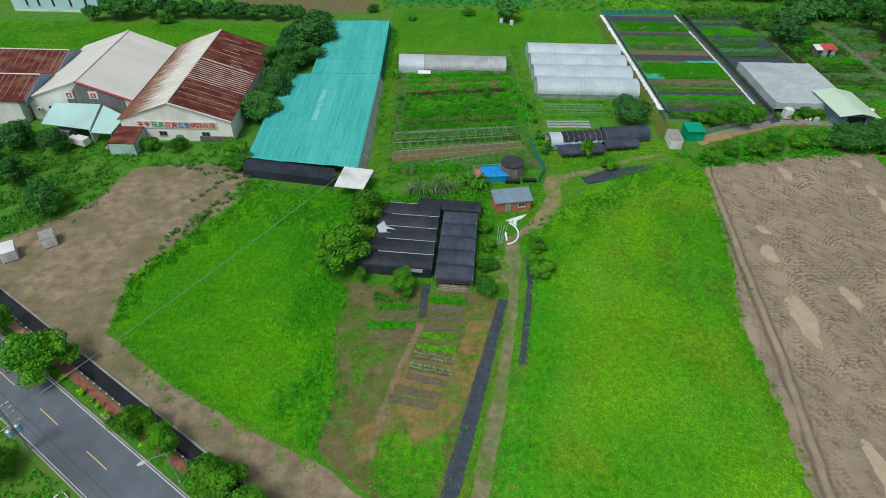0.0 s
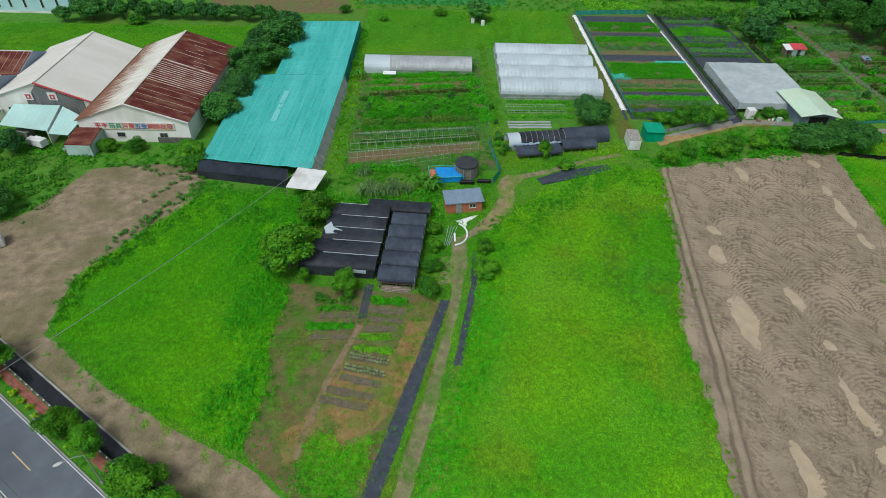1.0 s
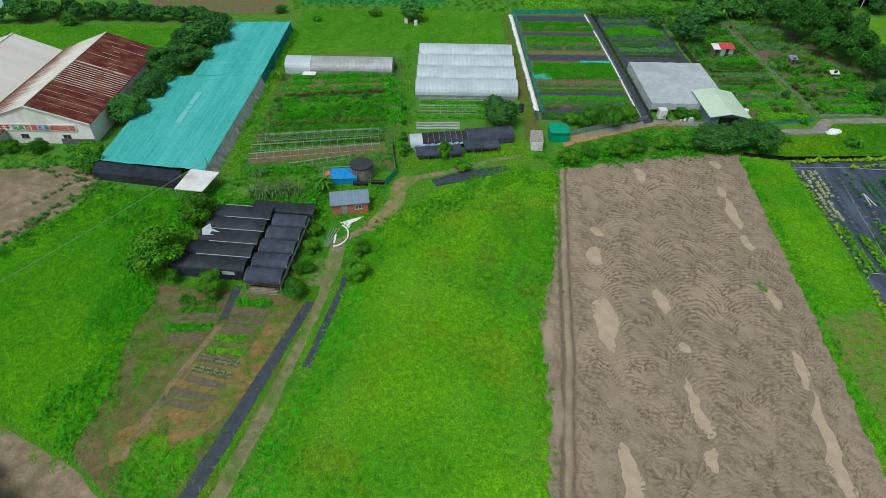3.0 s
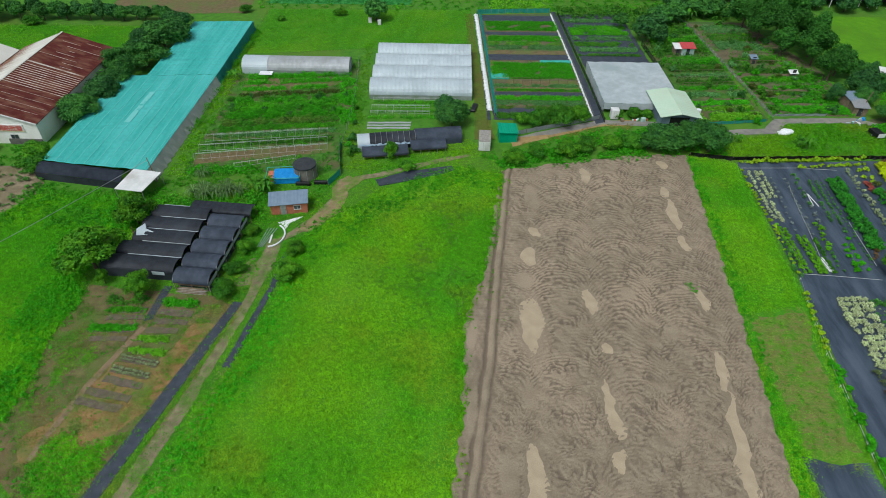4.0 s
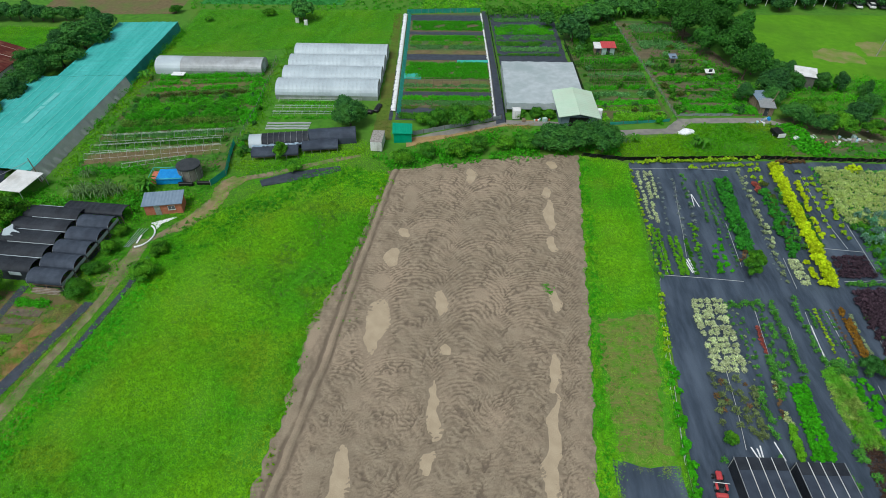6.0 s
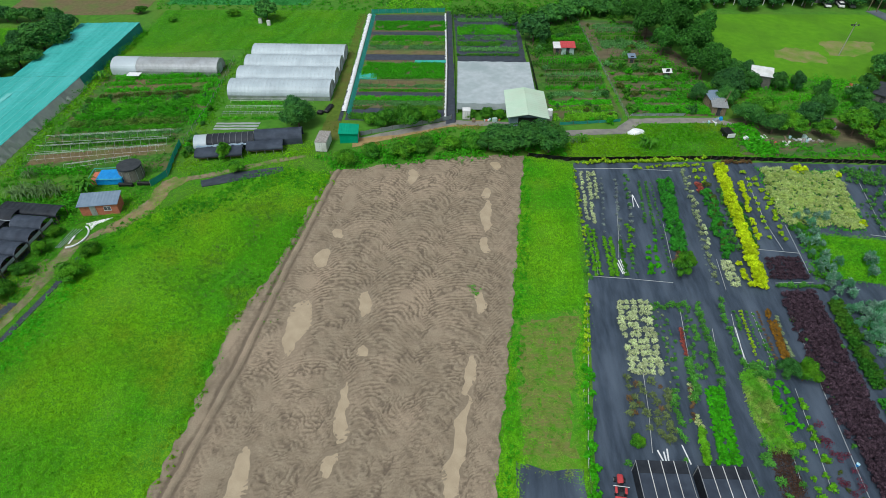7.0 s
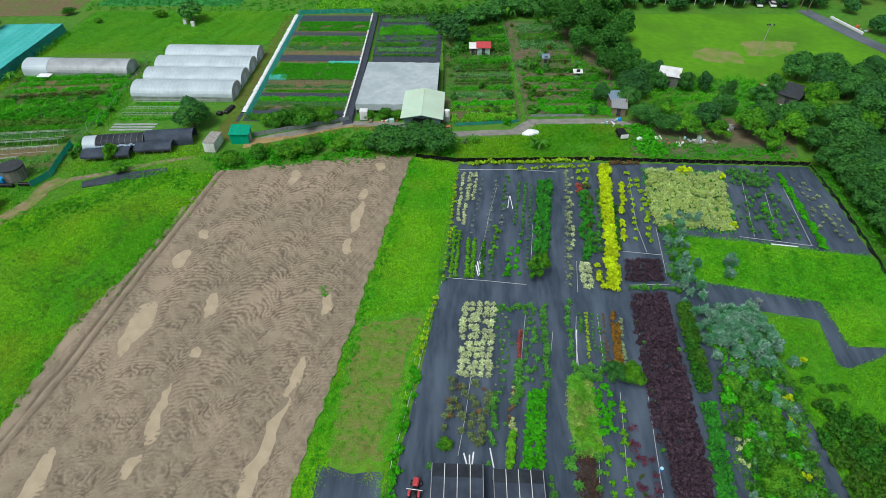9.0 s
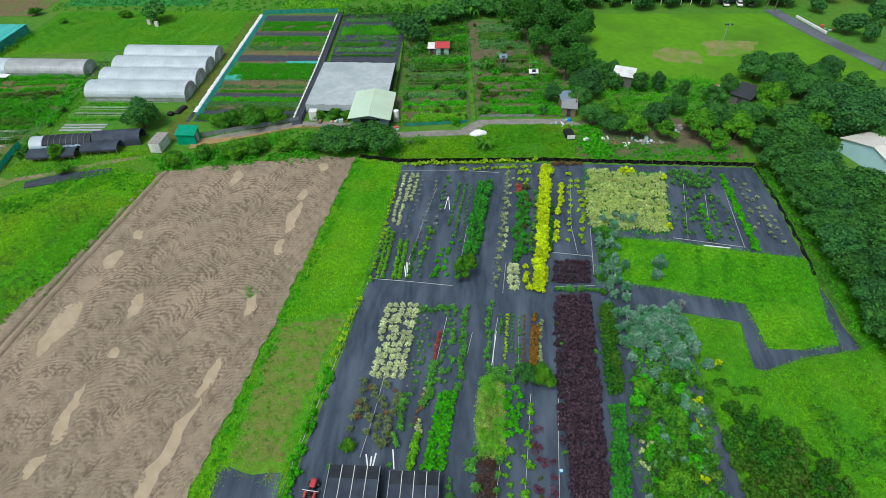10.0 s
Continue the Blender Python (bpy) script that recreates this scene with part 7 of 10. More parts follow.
clumps("bramble", [(130, 125.8), (138, 126.5), (139.6, 140), (137, 150), (131, 160), (127, 182), (122, 182), (128, 156), (131.5, 146), (129.5, 134)], 1.5, 0.6, 0.8, 14, 0.28, L["weeds"], "tangled green shrubs beside the allotment", clump=0.45, cscale=0.12, ragged=1.0)
clumps("garden_weeds", [(117, 125.4), (138, 126), (139, 148), (132, 182), (114.6, 182)], 0.8, 0.35, 0.35, 11, 0.2, L["weeds"], "low weeds between allotment rows", clump=0.6, cscale=0.15)
turf("bramble", [(97, 150), (113, 151), (112, 184), (97, 184)], 6, 1.0, 0.5, L["bush"], "tangled shrubs in the allotment", "weeds", clump=0.4, ragged=1)
turf("bramble", [(76, 184), (150, 186), (150, 196), (76, 194)], 5, 1.4, 0.7, L["bush"], "shrubs far behind the gardens", "weeds", clump=0.4, ragged=1)
turf("crop_row", [(56, 188.5), (74, 190), (75, 200), (55, 200)], 6, 0.5, 0.5, L["lime"], "light crop far behind the gardens", "crop")

# ---- trees: a few crowns, each built once and then copied ----
def tree_kind(label, leaf, R, H, blobs, leaves, size, seed, trunk=0.4, squash=0.8):
    t = thing("tree", label, "tree")
    part("trunk", trunk_bm(H * trunk, 0.05 * R + 0.05, 5, R * 0.9, seed), M["bark"], t)
    c = new("crown", crown_mesh("crown", R, H * 0.8, H * 0.28, blobs, leaves, size, leaf, seed, squash=squash))
    c.parent = t
    return t


KINDS = {
    "street": [tree_kind("broad-crowned green tree with dense leaves", L["tree2"], 3.0, 5.2, 26, 9500, 0.2, 31), tree_kind("broad-crowned green tree with dense leaves", L["tree2"], 3.0, 5.0, 23, 9500, 0.2, 32)],
    "distant": [tree_kind("dark green tree far off", L["tree"], 3.0, 5.0, 15, 2000, 0.44, 33), tree_kind("dark green tree far off", L["tree3"], 3.0, 5.4, 14, 2000, 0.44, 34)],
    "round": [tree_kind("broad-crowned green tree with dense leaves", L["tree2"], 3.0, 5.2, 22, 5500, 0.24, 11), tree_kind("broad-crowned green tree with dense leaves", L["tree2"], 3.0, 5.0, 21, 5500, 0.24, 12)],
    "dark": [tree_kind("dark green broad tree with a dense crown", L["tree"], 3.0, 5.0, 19, 5200, 0.25, 13), tree_kind("dark green broad tree with a dense crown", L["tree3"], 3.0, 5.2, 16, 5200, 0.25, 14), tree_kind("dark green broad tree with a dense crown", L["tree"], 3.0, 4.8, 22, 5200, 0.25, 15)],
    "bamboo": [tree_kind("tall feathery dark green bamboo clump", L["bamboo"], 3.0, 8.0, 24, 6000, 0.3, 16, squash=1.2), tree_kind("tall feathery dark green bamboo clump", L["bamboo"], 3.0, 7.4, 22, 6000, 0.3, 17, squash=1.2)],
    "low": [tree_kind("low spreading green shrub", L["bush"], 3.0, 3.6, 15, 4500, 0.25, 18, trunk=0.25, squash=0.65), tree_kind("low spreading green shrub", L["tree2"], 3.0, 3.4, 13, 4500, 0.25, 19, trunk=0.25, squash=0.65)],
}
PLACED = set()


def trees(kind, places, group="", label=""):
    for x, y, r in places:
        src = KINDS[kind][int(rng.integers(len(KINDS[kind])))]
        s = r / 2.9
        at = pose(x, y, 0, 0, 0, float(rng.uniform(0, 360)))
        if src.name in PLACED:
            ob = copy_thing(src, at)
        else:  # the first of its kind
            ob = src
            ob.matrix_world = at
            PLACED.add(src.name)
        ob.scale = (s * float(rng.uniform(0.82, 1.2)), s * float(rng.uniform(0.82, 1.2)), (0.45 + 0.55 * s) * float(rng.uniform(0.85, 1.1)) if kind != "low" else s)
        tagged(ob, label, group=group)


trees("street", [(-50.4, 48.4, 3.7), (-34.9, 39.2, 2.5), (-30.9, 37.0, 2.1), (-23.9, 32.2, 2.8), (-19.6, 29.4, 2.4), (-59.5, 55.0, 2.0), (-67, 60, 2.4)], "street trees", "green roadside tree with a dense leafy crown")
trees("street", [(-49.4, 33.6, 2.2)], label="green tree beside the utility pole")
trees("dark", [(-37.6, 116.6, 4.6), (-36.4, 134.0, 4.6), (-34.4, 144.8, 5.2), (-33.8, 155.6, 5.6), (-39.6, 141.4, 4.0), (-33.6, 165, 4.4), (-37.6, 152, 4.2), (-36, 125.5, 3.4)], "trees beside the net house")
trees("low", [(-39.6, 101.4, 2.8), (-37.4, 96.8, 2.4), (-57.2, 103.6, 1.8), (-51.4, 103.4, 1.9)], label="leafy green bush against the warehouse")
trees("dark", [(-67.0, 82.6, 3.6), (-81.9, 102.4, 3.8), (-74.4, 101.6, 2.5), (-77.4, 91.0, 3.2), (-86, 95, 4.0), (-90, 103, 3.6)], "trees by the dirt field")
trees("round", [(-14.2, 69.8, 4.3), (-11.8, 81.2, 3.1)], label="spreading green tree beside the shade houses")
trees("street", [(-4.6, 64.2, 2.1), (-11.2, 66.4, 0.9)], label="small green tree before the shade houses")
trees("low", [(7.8, 64.6, 1.6), (8.6, 74.4, 1.7), (16.6, 68.6, 2.2), (16.9, 74.4, 1.5), (8.3, 69.4, 1.4), (8.6, 79, 1.4)], label="green shrub beside the track")
trees("dark", [(43.0, 117.4, 3.7), (42.0, 120.5, 3.0)], label="broad green tree behind the tunnels")
trees("round", [(30.6, 104.4, 1.6)], label="small bright green tree by the tunnels")
trees("low", [(34.2, 99.6, 1.7), (55.6, 102.8, 2.5), (60.4, 105.8, 2.0), (66.8, 106.4, 2.3), (71.0, 108.4, 2.0), (76.8, 109.6, 2.0), (81, 110, 2.2)], label="green bush on the weedy bank")
trees("dark", [(87.3, 109.6, 3.9), (92.6, 110.6, 4.3), (97.0, 108.8, 3.6), (84.4, 109.4, 2.5)], label="wide dark green tree beside the barn")
trees("low", [(58.8, 119.4, 2.0), (62.1, 118.6, 2.7), (67.1, 119.6, 2.9), (71.6, 121.0, 2.7)], "row of shrubs in the garden")
trees("low", [(80.6, 122.9, 1.5), (84.4, 123.2, 1.6), (87.4, 123.0, 1.5)], label="leafy green tree by the white cabin")
trees("dark", [(177.4, 100.3, 3.8), (175.8, 79, 3.2), (175.4, 73, 3.0), (175.2, 67, 2.8), (176.2, 90, 3.2), (174.8, 62, 3.2), (176, 56.5, 3.4), (179.8, 93.4, 4.6), (186.4, 94.2, 4.4), (176.2, 85.0, 3.4), (178.6, 81.4, 4.0), (182.5, 78.6, 4.2), (178.8, 72.6, 3.4), (180.2, 67.8, 3.2), (176.4, 93.4, 3.2), 
               (175.0, 112.8, 3.6), (189.6, 86, 4.4), (190.6, 75, 4.2), (187.4, 64, 3.6), (184.6, 86, 4.2), (184, 72, 3.8), (193, 82, 4.4), (194, 68, 4), (181, 99.6, 3.8), (178.6, 88, 3.6), (183.4, 108, 3.6), (186, 58, 3.6), (177.6, 103, 3.0), (180.4, 96.6, 2.8), (175.4, 95.8, 2.6), (184, 90.4, 3.0), (175.2, 106.2, 2.8), (182, 101, 3.4), (178.9, 108.6, 4.0)], "dark trees along the nursery", "dark green tree of the dense row beside the nursery")
trees("round", [(187.6, 119, 3.0), (180, 125.6, 2.6), (156.6, 116.4, 2.6), (166.2, 112.4, 2.2), (163.6, 117.6, 4.0), (171.8, 117.0, 3.6), (146.6, 124.6, 3.2), (183.6, 130.6, 4.0), (150, 117.5, 3.0)], label="bright green tree at the nursery's corner")
trees("dark", [(155.4, 121.6, 2.8), (142.4, 122.4, 2.8), (142.8, 135.6, 3.8), (146.4, 145.4, 3.0), (185.5, 146.6, 4.6), (191.2, 143.6, 4.6), (202.1, 145.2, 3.5), (189.3, 121.6, 5.4), (195.7, 119.6, 5.0), (183.6, 120.6, 4.0), (202.1, 122.8, 4.6), (193.2, 136.4, 4.0), (161.2, 127.6, 2.4), (204, 134, 4.4), (209, 128, 4.2), (176, 124, 3.2), (146.5, 118, 2.6), (168, 121.6, 3.4), (173, 120, 3.0), (196, 128, 4.2), (187, 138, 3.6), (198, 141, 3.6), (183, 114, 3.8), (201, 113.5, 3.2), (134.4, 132.4, 2.0), (140.4, 130.6, 2.4), (149.6, 139.6, 2.2), (155.6, 139.4, 2.4), (150.6, 145.6, 2.0), (176.6, 137.4, 2.4), (172, 133, 2.2), (165, 136, 2.0), (160, 139, 2.0)], "trees round the huts", "dark green tree among the huts")
trees("bamboo", [(131.0, 170.2, 4.6), (136.6, 163.8, 4.6), (138.8, 153.6, 4.4), (145.1, 166.8, 4.4), (142.0, 147.4, 3.6), (138.4, 143.6, 3.0), (132.4, 158.4, 3.2), (129.6, 178.6, 4.4), (142.7, 178.6, 4.6), (137, 173, 4.4), (140.5, 159, 3.8)], "bamboo grove")
trees("distant", [(98.9, 167.6, 4.2), (93.2, 178, 2.2), (105.3, 179.6, 3.8), (110.2, 183.7, 3.6), (20.6, 179.8, 3.8), (101.3, 165.6, 2.6), (118, 188, 4), (124, 190, 4), (112, 191, 4), (132, 188, 4)], label="dark green tree far behind the gardens")
trees("low", [(-7.4, 178.2, 1.2), (-77.6, 171.4, 1.9), (9.4, 183.6, 1.7), (-19.7, 184.8, 1.6)], label="small dark green bush in the grass")
trees("distant", [(x, 176.4 + 1.6 * math.sin(x), 2.4) for x in np.linspace(-86, -40, 15).tolist()] + [(-90.9, 173.6, 4.0), (-94, 177, 3.4), (-98, 172, 2.4)], "dark far hedge", "dark green shrub of a clipped far hedge")
trees("distant", [(222.1, 175.7, 3.5), (225.8, 171.2, 2.8), (229.4, 160.0, 2.6), (222.7, 180.7, 2.3), (234.1, 184.4, 3.6), (220.5, 193.3, 2.7), (212.8, 197.9, 3.4), (203.0, 198.1, 3.4), (187.5, 197.7, 3.4), (168.6, 195.3, 3.4), (177.6, 197.4, 3.1), (195, 199, 3), (160, 197, 3), (152, 196, 4), (230, 150, 3), (236, 165, 3)], label="green tree beside the far lane")
trees("distant", [(x, 205 + 3 * math.sin(x * 1.3), 4.2) for x in np.linspace(78, 240, 24).tolist()], "far wood")

# ---- shrubs of the nursery ----
def shrub(name, leaf, R, H, n, size, k=3, blobs=4, seed=1, core=True, squash=0.9):
    return [crown_mesh(name, R, H, 0.05, blobs, n, size, leaf, seed * 10 + i, core=core, squash=squash) for i in range(k)]


def star_shrub(name, leaf, R, H, shoots, per, length, k=3, seed=1):
    """A bushy plant of leafy shoots: each shoot ends in a star of slim leaves."""
    made = []
    for i in range(k):
        r = np.random.default_rng(seed * 10 + i)
        a, q = np.arange(shoots) * 2.4 + r.uniform(-0.4, 0.4, shoots), np.sqrt((np.arange(shoots) + 0.3) / shoots)
        tip = np.stack([np.cos(a) * q * R * 0.75, np.sin(a) * q * R * 0.75, H * (0.55 + 0.45 * (1 - q * q)) * r.uniform(0.8, 1.15, shoots)], 1)
        C = np.repeat(tip, per, 0)
        n = len(C)
        b, up = r.uniform(0, 6.283, n), r.uniform(-0.35, 0.75, n)
        D = np.stack([np.cos(b), np.sin(b), up], 1) + 0.4 * C * np.array([1, 1, 0]) / R
        D /= np.linalg.norm(D, axis=1)[:, None]
        S = np.cross(D, np.array([0, 0, 1.0]))
        S /= np.linalg.norm(S, axis=1)[:, None] + 1e-6
        ln = (length * r.uniform(0.6, 1.3, n))[:, None]
        V = np.empty((n, 3, 3))
        C = C - np.array([0, 0, 1]) * r.uniform(0, 0.3 * H, (n, 1))
        V[:, 0], V[:, 1], V[:, 2] = C + D * ln, C + S * ln * 0.2, C - S * ln * 0.2
        V[:, :, 2] = np.maximum(V[:, :, 2], 0.02)
        stem = np.array([[(0.03, 0, -0.02), (-0.03, 0, -0.02), (0, 0, H * 0.7)], [(0, 0.03, -0.02), (0, -0.03, -0.02), (0, 0, H * 0.7)]])
        V = np.concatenate([V, stem])
        n += 2
        made.append(array_mesh(name, V.reshape(-1, 3), np.arange(3 * n).reshape(n, 3), leaf))
    return made


L["gold"] = leaf_mat("golden_green_leaf", (0.16, 0.4, 0.008), (0.52, 0.68, 0.03))
L["rust"] = leaf_mat("rusty_leaf", (0.12, 0.075, 0.03), (0.26, 0.16, 0.07))
L["deep"] = leaf_mat("deep_green_leaf", (0.014, 0.08, 0.006), (0.06, 0.24, 0.02), (0.07, 0.18, 0.015), 0.3)
L["hedge"] = leaf_mat("hedge_leaf", (0.018, 0.13, 0.014), (0.075, 0.37, 0.04), (0.06, 0.33, 0.025), 0.7)
L["paleweed"] = leaf_mat("pale_weed_leaf", (0.14, 0.26, 0.04), (0.36, 0.5, 0.1), (0.12, 0.4, 0.02), 0.3)
L["young"] = leaf_mat("young_plant_leaf", (0.1, 0.15, 0.05), (0.2, 0.26, 0.1))
L["potted"] = leaf_mat("potted_leaf", (0.035, 0.17, 0.02), (0.15, 0.42, 0.06))
SH = {
    "white": star_shrub("variegated_shrub", L["white"], 0.62, 0.8, 12, 16, 0.3, seed=2),
    "green_s": star_shrub("small_shrub", L["potted"], 0.34, 0.5, 9, 9, 0.22, seed=3),
    "green_m": shrub("shrub", L["bush"], 0.85, 1.2, 340, 0.175, seed=4, blobs=7),
    "hedge_m": shrub("shrub", L["hedge"], 0.85, 1.3, 370, 0.175, seed=21, blobs=8),
    "lush_m": shrub("shrub", L["lush"], 0.8, 1.0, 340, 0.175, seed=5, blobs=7),
    "weed_m": shrub("shrub", L["paleweed"], 0.8, 0.8, 380, 0.15, seed=22, blobs=7, core=False),
    "lime_s": shrub("small_shrub", L["lime"], 0.45, 0.6, 133, 0.12, seed=6),
    "grey_s": star_shrub("grey_shrub", L["grey"], 0.4, 0.4, 8, 10, 0.2, seed=7),
    "yellow": shrub("yellow_shrub", L["yellow"], 0.95, 1.7, 520, 0.17, seed=8, blobs=9),
    "gold_s": shrub("golden_shrub", L["gold"], 0.42, 0.7, 130, 0.13, seed=9),
    "purple": shrub("purple_shrub", L["purple"], 0.8, 1.2, 340, 0.165, seed=10, blobs=8),
    "wine": shrub("red_shrub", L["wine"], 0.75, 1.0, 130, 0.12, seed=11, core=False, blobs=5),
    "silver": star_shrub("silver_shrub", L["silver"], 0.95, 2.3, 16, 22, 0.42, seed=12),
    "brown_m": shrub("shrub", L["brown"], 0.9, 1.3, 380, 0.16, seed=13, blobs=7),
    "grass_m": shrub("shrub", L["olive"], 0.8, 1.1, 340, 0.16, seed=23, blobs=6),
    "rust_s": star_shrub("rusty_shrub", L["rust"], 0.4, 0.5, 8, 9, 0.22, seed=24),
    "rust_m": shrub("rusty_shrub", L["rust"], 0.8, 1.0, 300, 0.16, seed=25, blobs=6),
    "orange": shrub("orange_shrub", L["orange"], 0.4, 0.5, 114, 0.12, seed=14),
    "red_s": shrub("red_shrub", L["red"], 0.32, 0.35, 85, 0.10, seed=15),
    "pale_m": shrub("shrub", L["paleleaf"], 0.8, 1.1, 380, 0.16, seed=16, blobs=7),
    "paleleaf_s": star_shrub("pale_shrub", leaf_mat("pale_potted_leaf", (0.16, 0.24, 0.1), (0.42, 0.5, 0.26)), 0.36, 0.45, 8, 9, 0.2, seed=26),
    "paleleaf_m": star_shrub("pale_shrub", L["grey"], 0.8, 1.4, 12, 14, 0.35, seed=27),
    "flower_s": shrub("flowering_shrub", leaf_mat("white_flower", (0.1, 0.3, 0.03), (0.85, 0.85, 0.45)), 0.42, 0.55, 110, 0.12, seed=28),
    "cream_m": star_shrub("flowering_shrub", L["cream"], 0.95, 0.85, 16, 13, 0.34, seed=29),
    "dark_m": shrub("shrub", L["tree"], 0.9, 1.4, 340, 0.175, seed=17, blobs=8),
    "deep_m": shrub("shrub", L["deep"], 0.85, 1.4, 340, 0.175, seed=30, blobs=8),
    "thin_s": star_shrub("thin_shrub", L["young"], 0.42, 0.6, 9, 8, 0.24, seed=18),
}
NAMES = {"white": "variegated_shrub", "green_s": "green_shrub", "green_m": "mixed_shrub", "hedge_m": "hedge_shrub", "lush_m": "leafy_shrub", "weed_m": "weedy_shrub", "lime_s": "lime_shrub", "grey_s": "grey_shrub",
         "yellow": "yellow_shrub", "gold_s": "border_shrub", "purple": "purple_shrub", "wine": "wine_red_shrub", "silver": "silver_shrub", "brown_m": "brown_shrub", "grass_m": "olive_shrub", "rust_s": "rusty_plant",
         "rust_m": "rusty_shrub", "orange": "orange_shrub", "red_s": "red_shrub", "pale_m": "pale_shrub", "paleleaf_s": "pale_plant", "paleleaf_m": "straggling_shrub", "flower_s": "flowering_shrub", "cream_m": "cream_shrub",
         "dark_m": "dark_shrub", "deep_m": "deep_green_shrub", "thin_s": "young_plant"}


def plain_name(kind, label):
    """The plant's name: small ones by what they are grown as."""
    if kind == "green_s":
        for word, name in (("potted", "potted_shrub"), ("weed ", "weed"), ("tiny", "seedling"), ("young", "young_plant"), ("leafy", "leafy_plant"), ("dirt", "seedling")):
            if word in label:
                return name
    return NAMES[kind]


def rows(kind, p0, p1, n, label, category="shrub", jit=0.12, lo=0.8, hi=1.2, name="", miss=0.0, group=""):
    pts = [p for p in along(p0, p1, n, jit) if rng.uniform() >= miss]
    if kind in ("green_s", "grey_s", "lime_s", "paleleaf_s", "thin_s"):
        lo, hi = lo * 1.2, hi * 1.2
    plant_out(name or plain_name(kind, label), SH[kind], pts, label, category, group or label, lo, hi, 0.03)


def lerp(a, b, f):
    return (a[0] + (b[0] - a[0]) * f, a[1] + (b[1] - a[1]) * f)


def block(kind, a, b, c, d, nu, nv, label, lo=0.85, hi=1.2, jit=0.15, miss=0.0, group=""):
    """A block of nu by nv plants between the corners a-b (near side) and c-d (far side)."""
    for i in range(nu):
        f = (i + 0.5) / nu
        rows(kind, lerp(a, b, f), lerp(c, d, f), nv, label, jit=jit, lo=lo, hi=hi, miss=miss, group=group)


def pick(kind, pts, label, lo=0.8, hi=1.2, group=""):
    """Single plants at places of their own."""
    plant_out(plain_name(kind, label), SH[kind], pts, label, "shrub", group or label, lo, hi, 0.03)


# near block
block("white", (101.9, 51.6), (106.6, 51.6), (102.6, 66.0), (107.9, 66.0), 5, 13, "cream-variegated leafy shrub on black weed mat", 0.78, 1.08, 0.13, 0.03)
rows("gold_s", (96.4, 54.7), (98.6, 67.2), 9, "small golden border shrub on the mat's edge", lo=0.9, hi=1.3, jit=0.1)
block("lush_m", (93.2, 24), (93.9, 24), (96.0, 53.6), (96.7, 53.6), 2, 27, "green shrub along the mat's edge", lo=0.4, hi=1.0, jit=0.35, miss=0.12)
for p, q, n in (((100.9, 43.4), (101.4, 51.4), 6), ((103.2, 43.2), (103.0, 51.0), 5), ((103.8, 41.2), (104.5, 50.4), 7), ((105.0, 41.2), (105.9, 50.6), 8)):
    rows("thin_s", p, q, n, "sparse brown-green young plant on black weed mat", jit=0.28, lo=1.0, hi=1.6, miss=0.06)
pick("rust_s", [(101.2, 45.6), (102.2, 47.0), (105.6, 49.9), (104.9, 46.4), (101.0, 47.8), (102.4, 50.2)], "reddish-brown young plant on black weed mat", 0.9, 1.4)
rows("green_s", (106.3, 41.3), (106.8, 49.6), 8, "green young plant on black weed mat", jit=0.2, lo=1.1, hi=1.7)
for x0, x1, y0, n in ((107.4, 108.0, 44, 17), (108.3, 108.9, 50, 13), (109.0, 109.9, 54, 10)):
    rows("green_s", (x0, y0), (x1, 64.8), n, "tiny green plant on black weed mat", jit=0.25, lo=0.45, hi=0.9, miss=0.1)
rows("paleleaf_s", (107.6, 50), (108.8, 64), 10, "tiny pale-leaved plant on black weed mat", jit=0.4, lo=0.4, hi=0.7, miss=0.1)
rows("green_s", (107.8, 65.0), (113.4, 65.0), 11, "green creeping plant at the row's head", jit=0.25, lo=0.8, hi=1.5)
rows("red_s", (110.6, 55.4), (111.1, 60.6), 13, "small red-leaved plant in a row", jit=0.05, lo=0.8, hi=1.1)
rows("green_s", (109.8, 47.6), (110.6, 54.6), 13, "low green shrub in a narrow row", lo=1.3, hi=1.8, jit=0.14)
rows("rust_s", (108.8, 44.6), (109.5, 50), 7, "reddish-brown low plant in a row", jit=0.15, lo=0.7, hi=1.0)
rows("flower_s", (109.1, 43.4), (109.4, 45.4), 4, "white-flowered small green shrub", lo=0.9, hi=1.2)
rows("flower_s", (109.2, 48), (109.7, 50.6), 3, "white-flowered small green shrub", lo=0.7, hi=1.0)
block("lime_s", (108.2, 38.6), (108.8, 38.6), (108.8, 43.6), (109.3, 43.6), 2, 9, "lime-green low shrub in a dense row", lo=0.8, hi=1.1, jit=0.08)
for x0, x1, n in ((111.5, 112.2, 13), (112.4, 113.4, 14)):
    rows("green_s", (x0, 51), (x1, 64.4), n, "small green potted shrub on black weed mat", miss=0.1, jit=0.22, lo=0.7, hi=1.3)
rows("green_s", (113.9, 50.2), (115.0, 65.8), 20, "small green shrub in a row", jit=0.18, lo=1.1, hi=1.8)
block("lush_m", (109.9, 38.8), (112.6, 38.8), (111.5, 49.9), (113.9, 50.0), 4, 15, "bright green shrub of a dense clipped block", lo=0.62, hi=0.74, jit=0.1)
trees("low", [(100.7, 41.3, 1.15)], label="round green bush on the black mat")
pick("green_s", [(99.0, 38.6), (106.0, 39.2), (113.2, 36.6), (113.4, 35.4), (113.3, 37.6)], "green weed beside the shade shed", 1.0, 1.8)
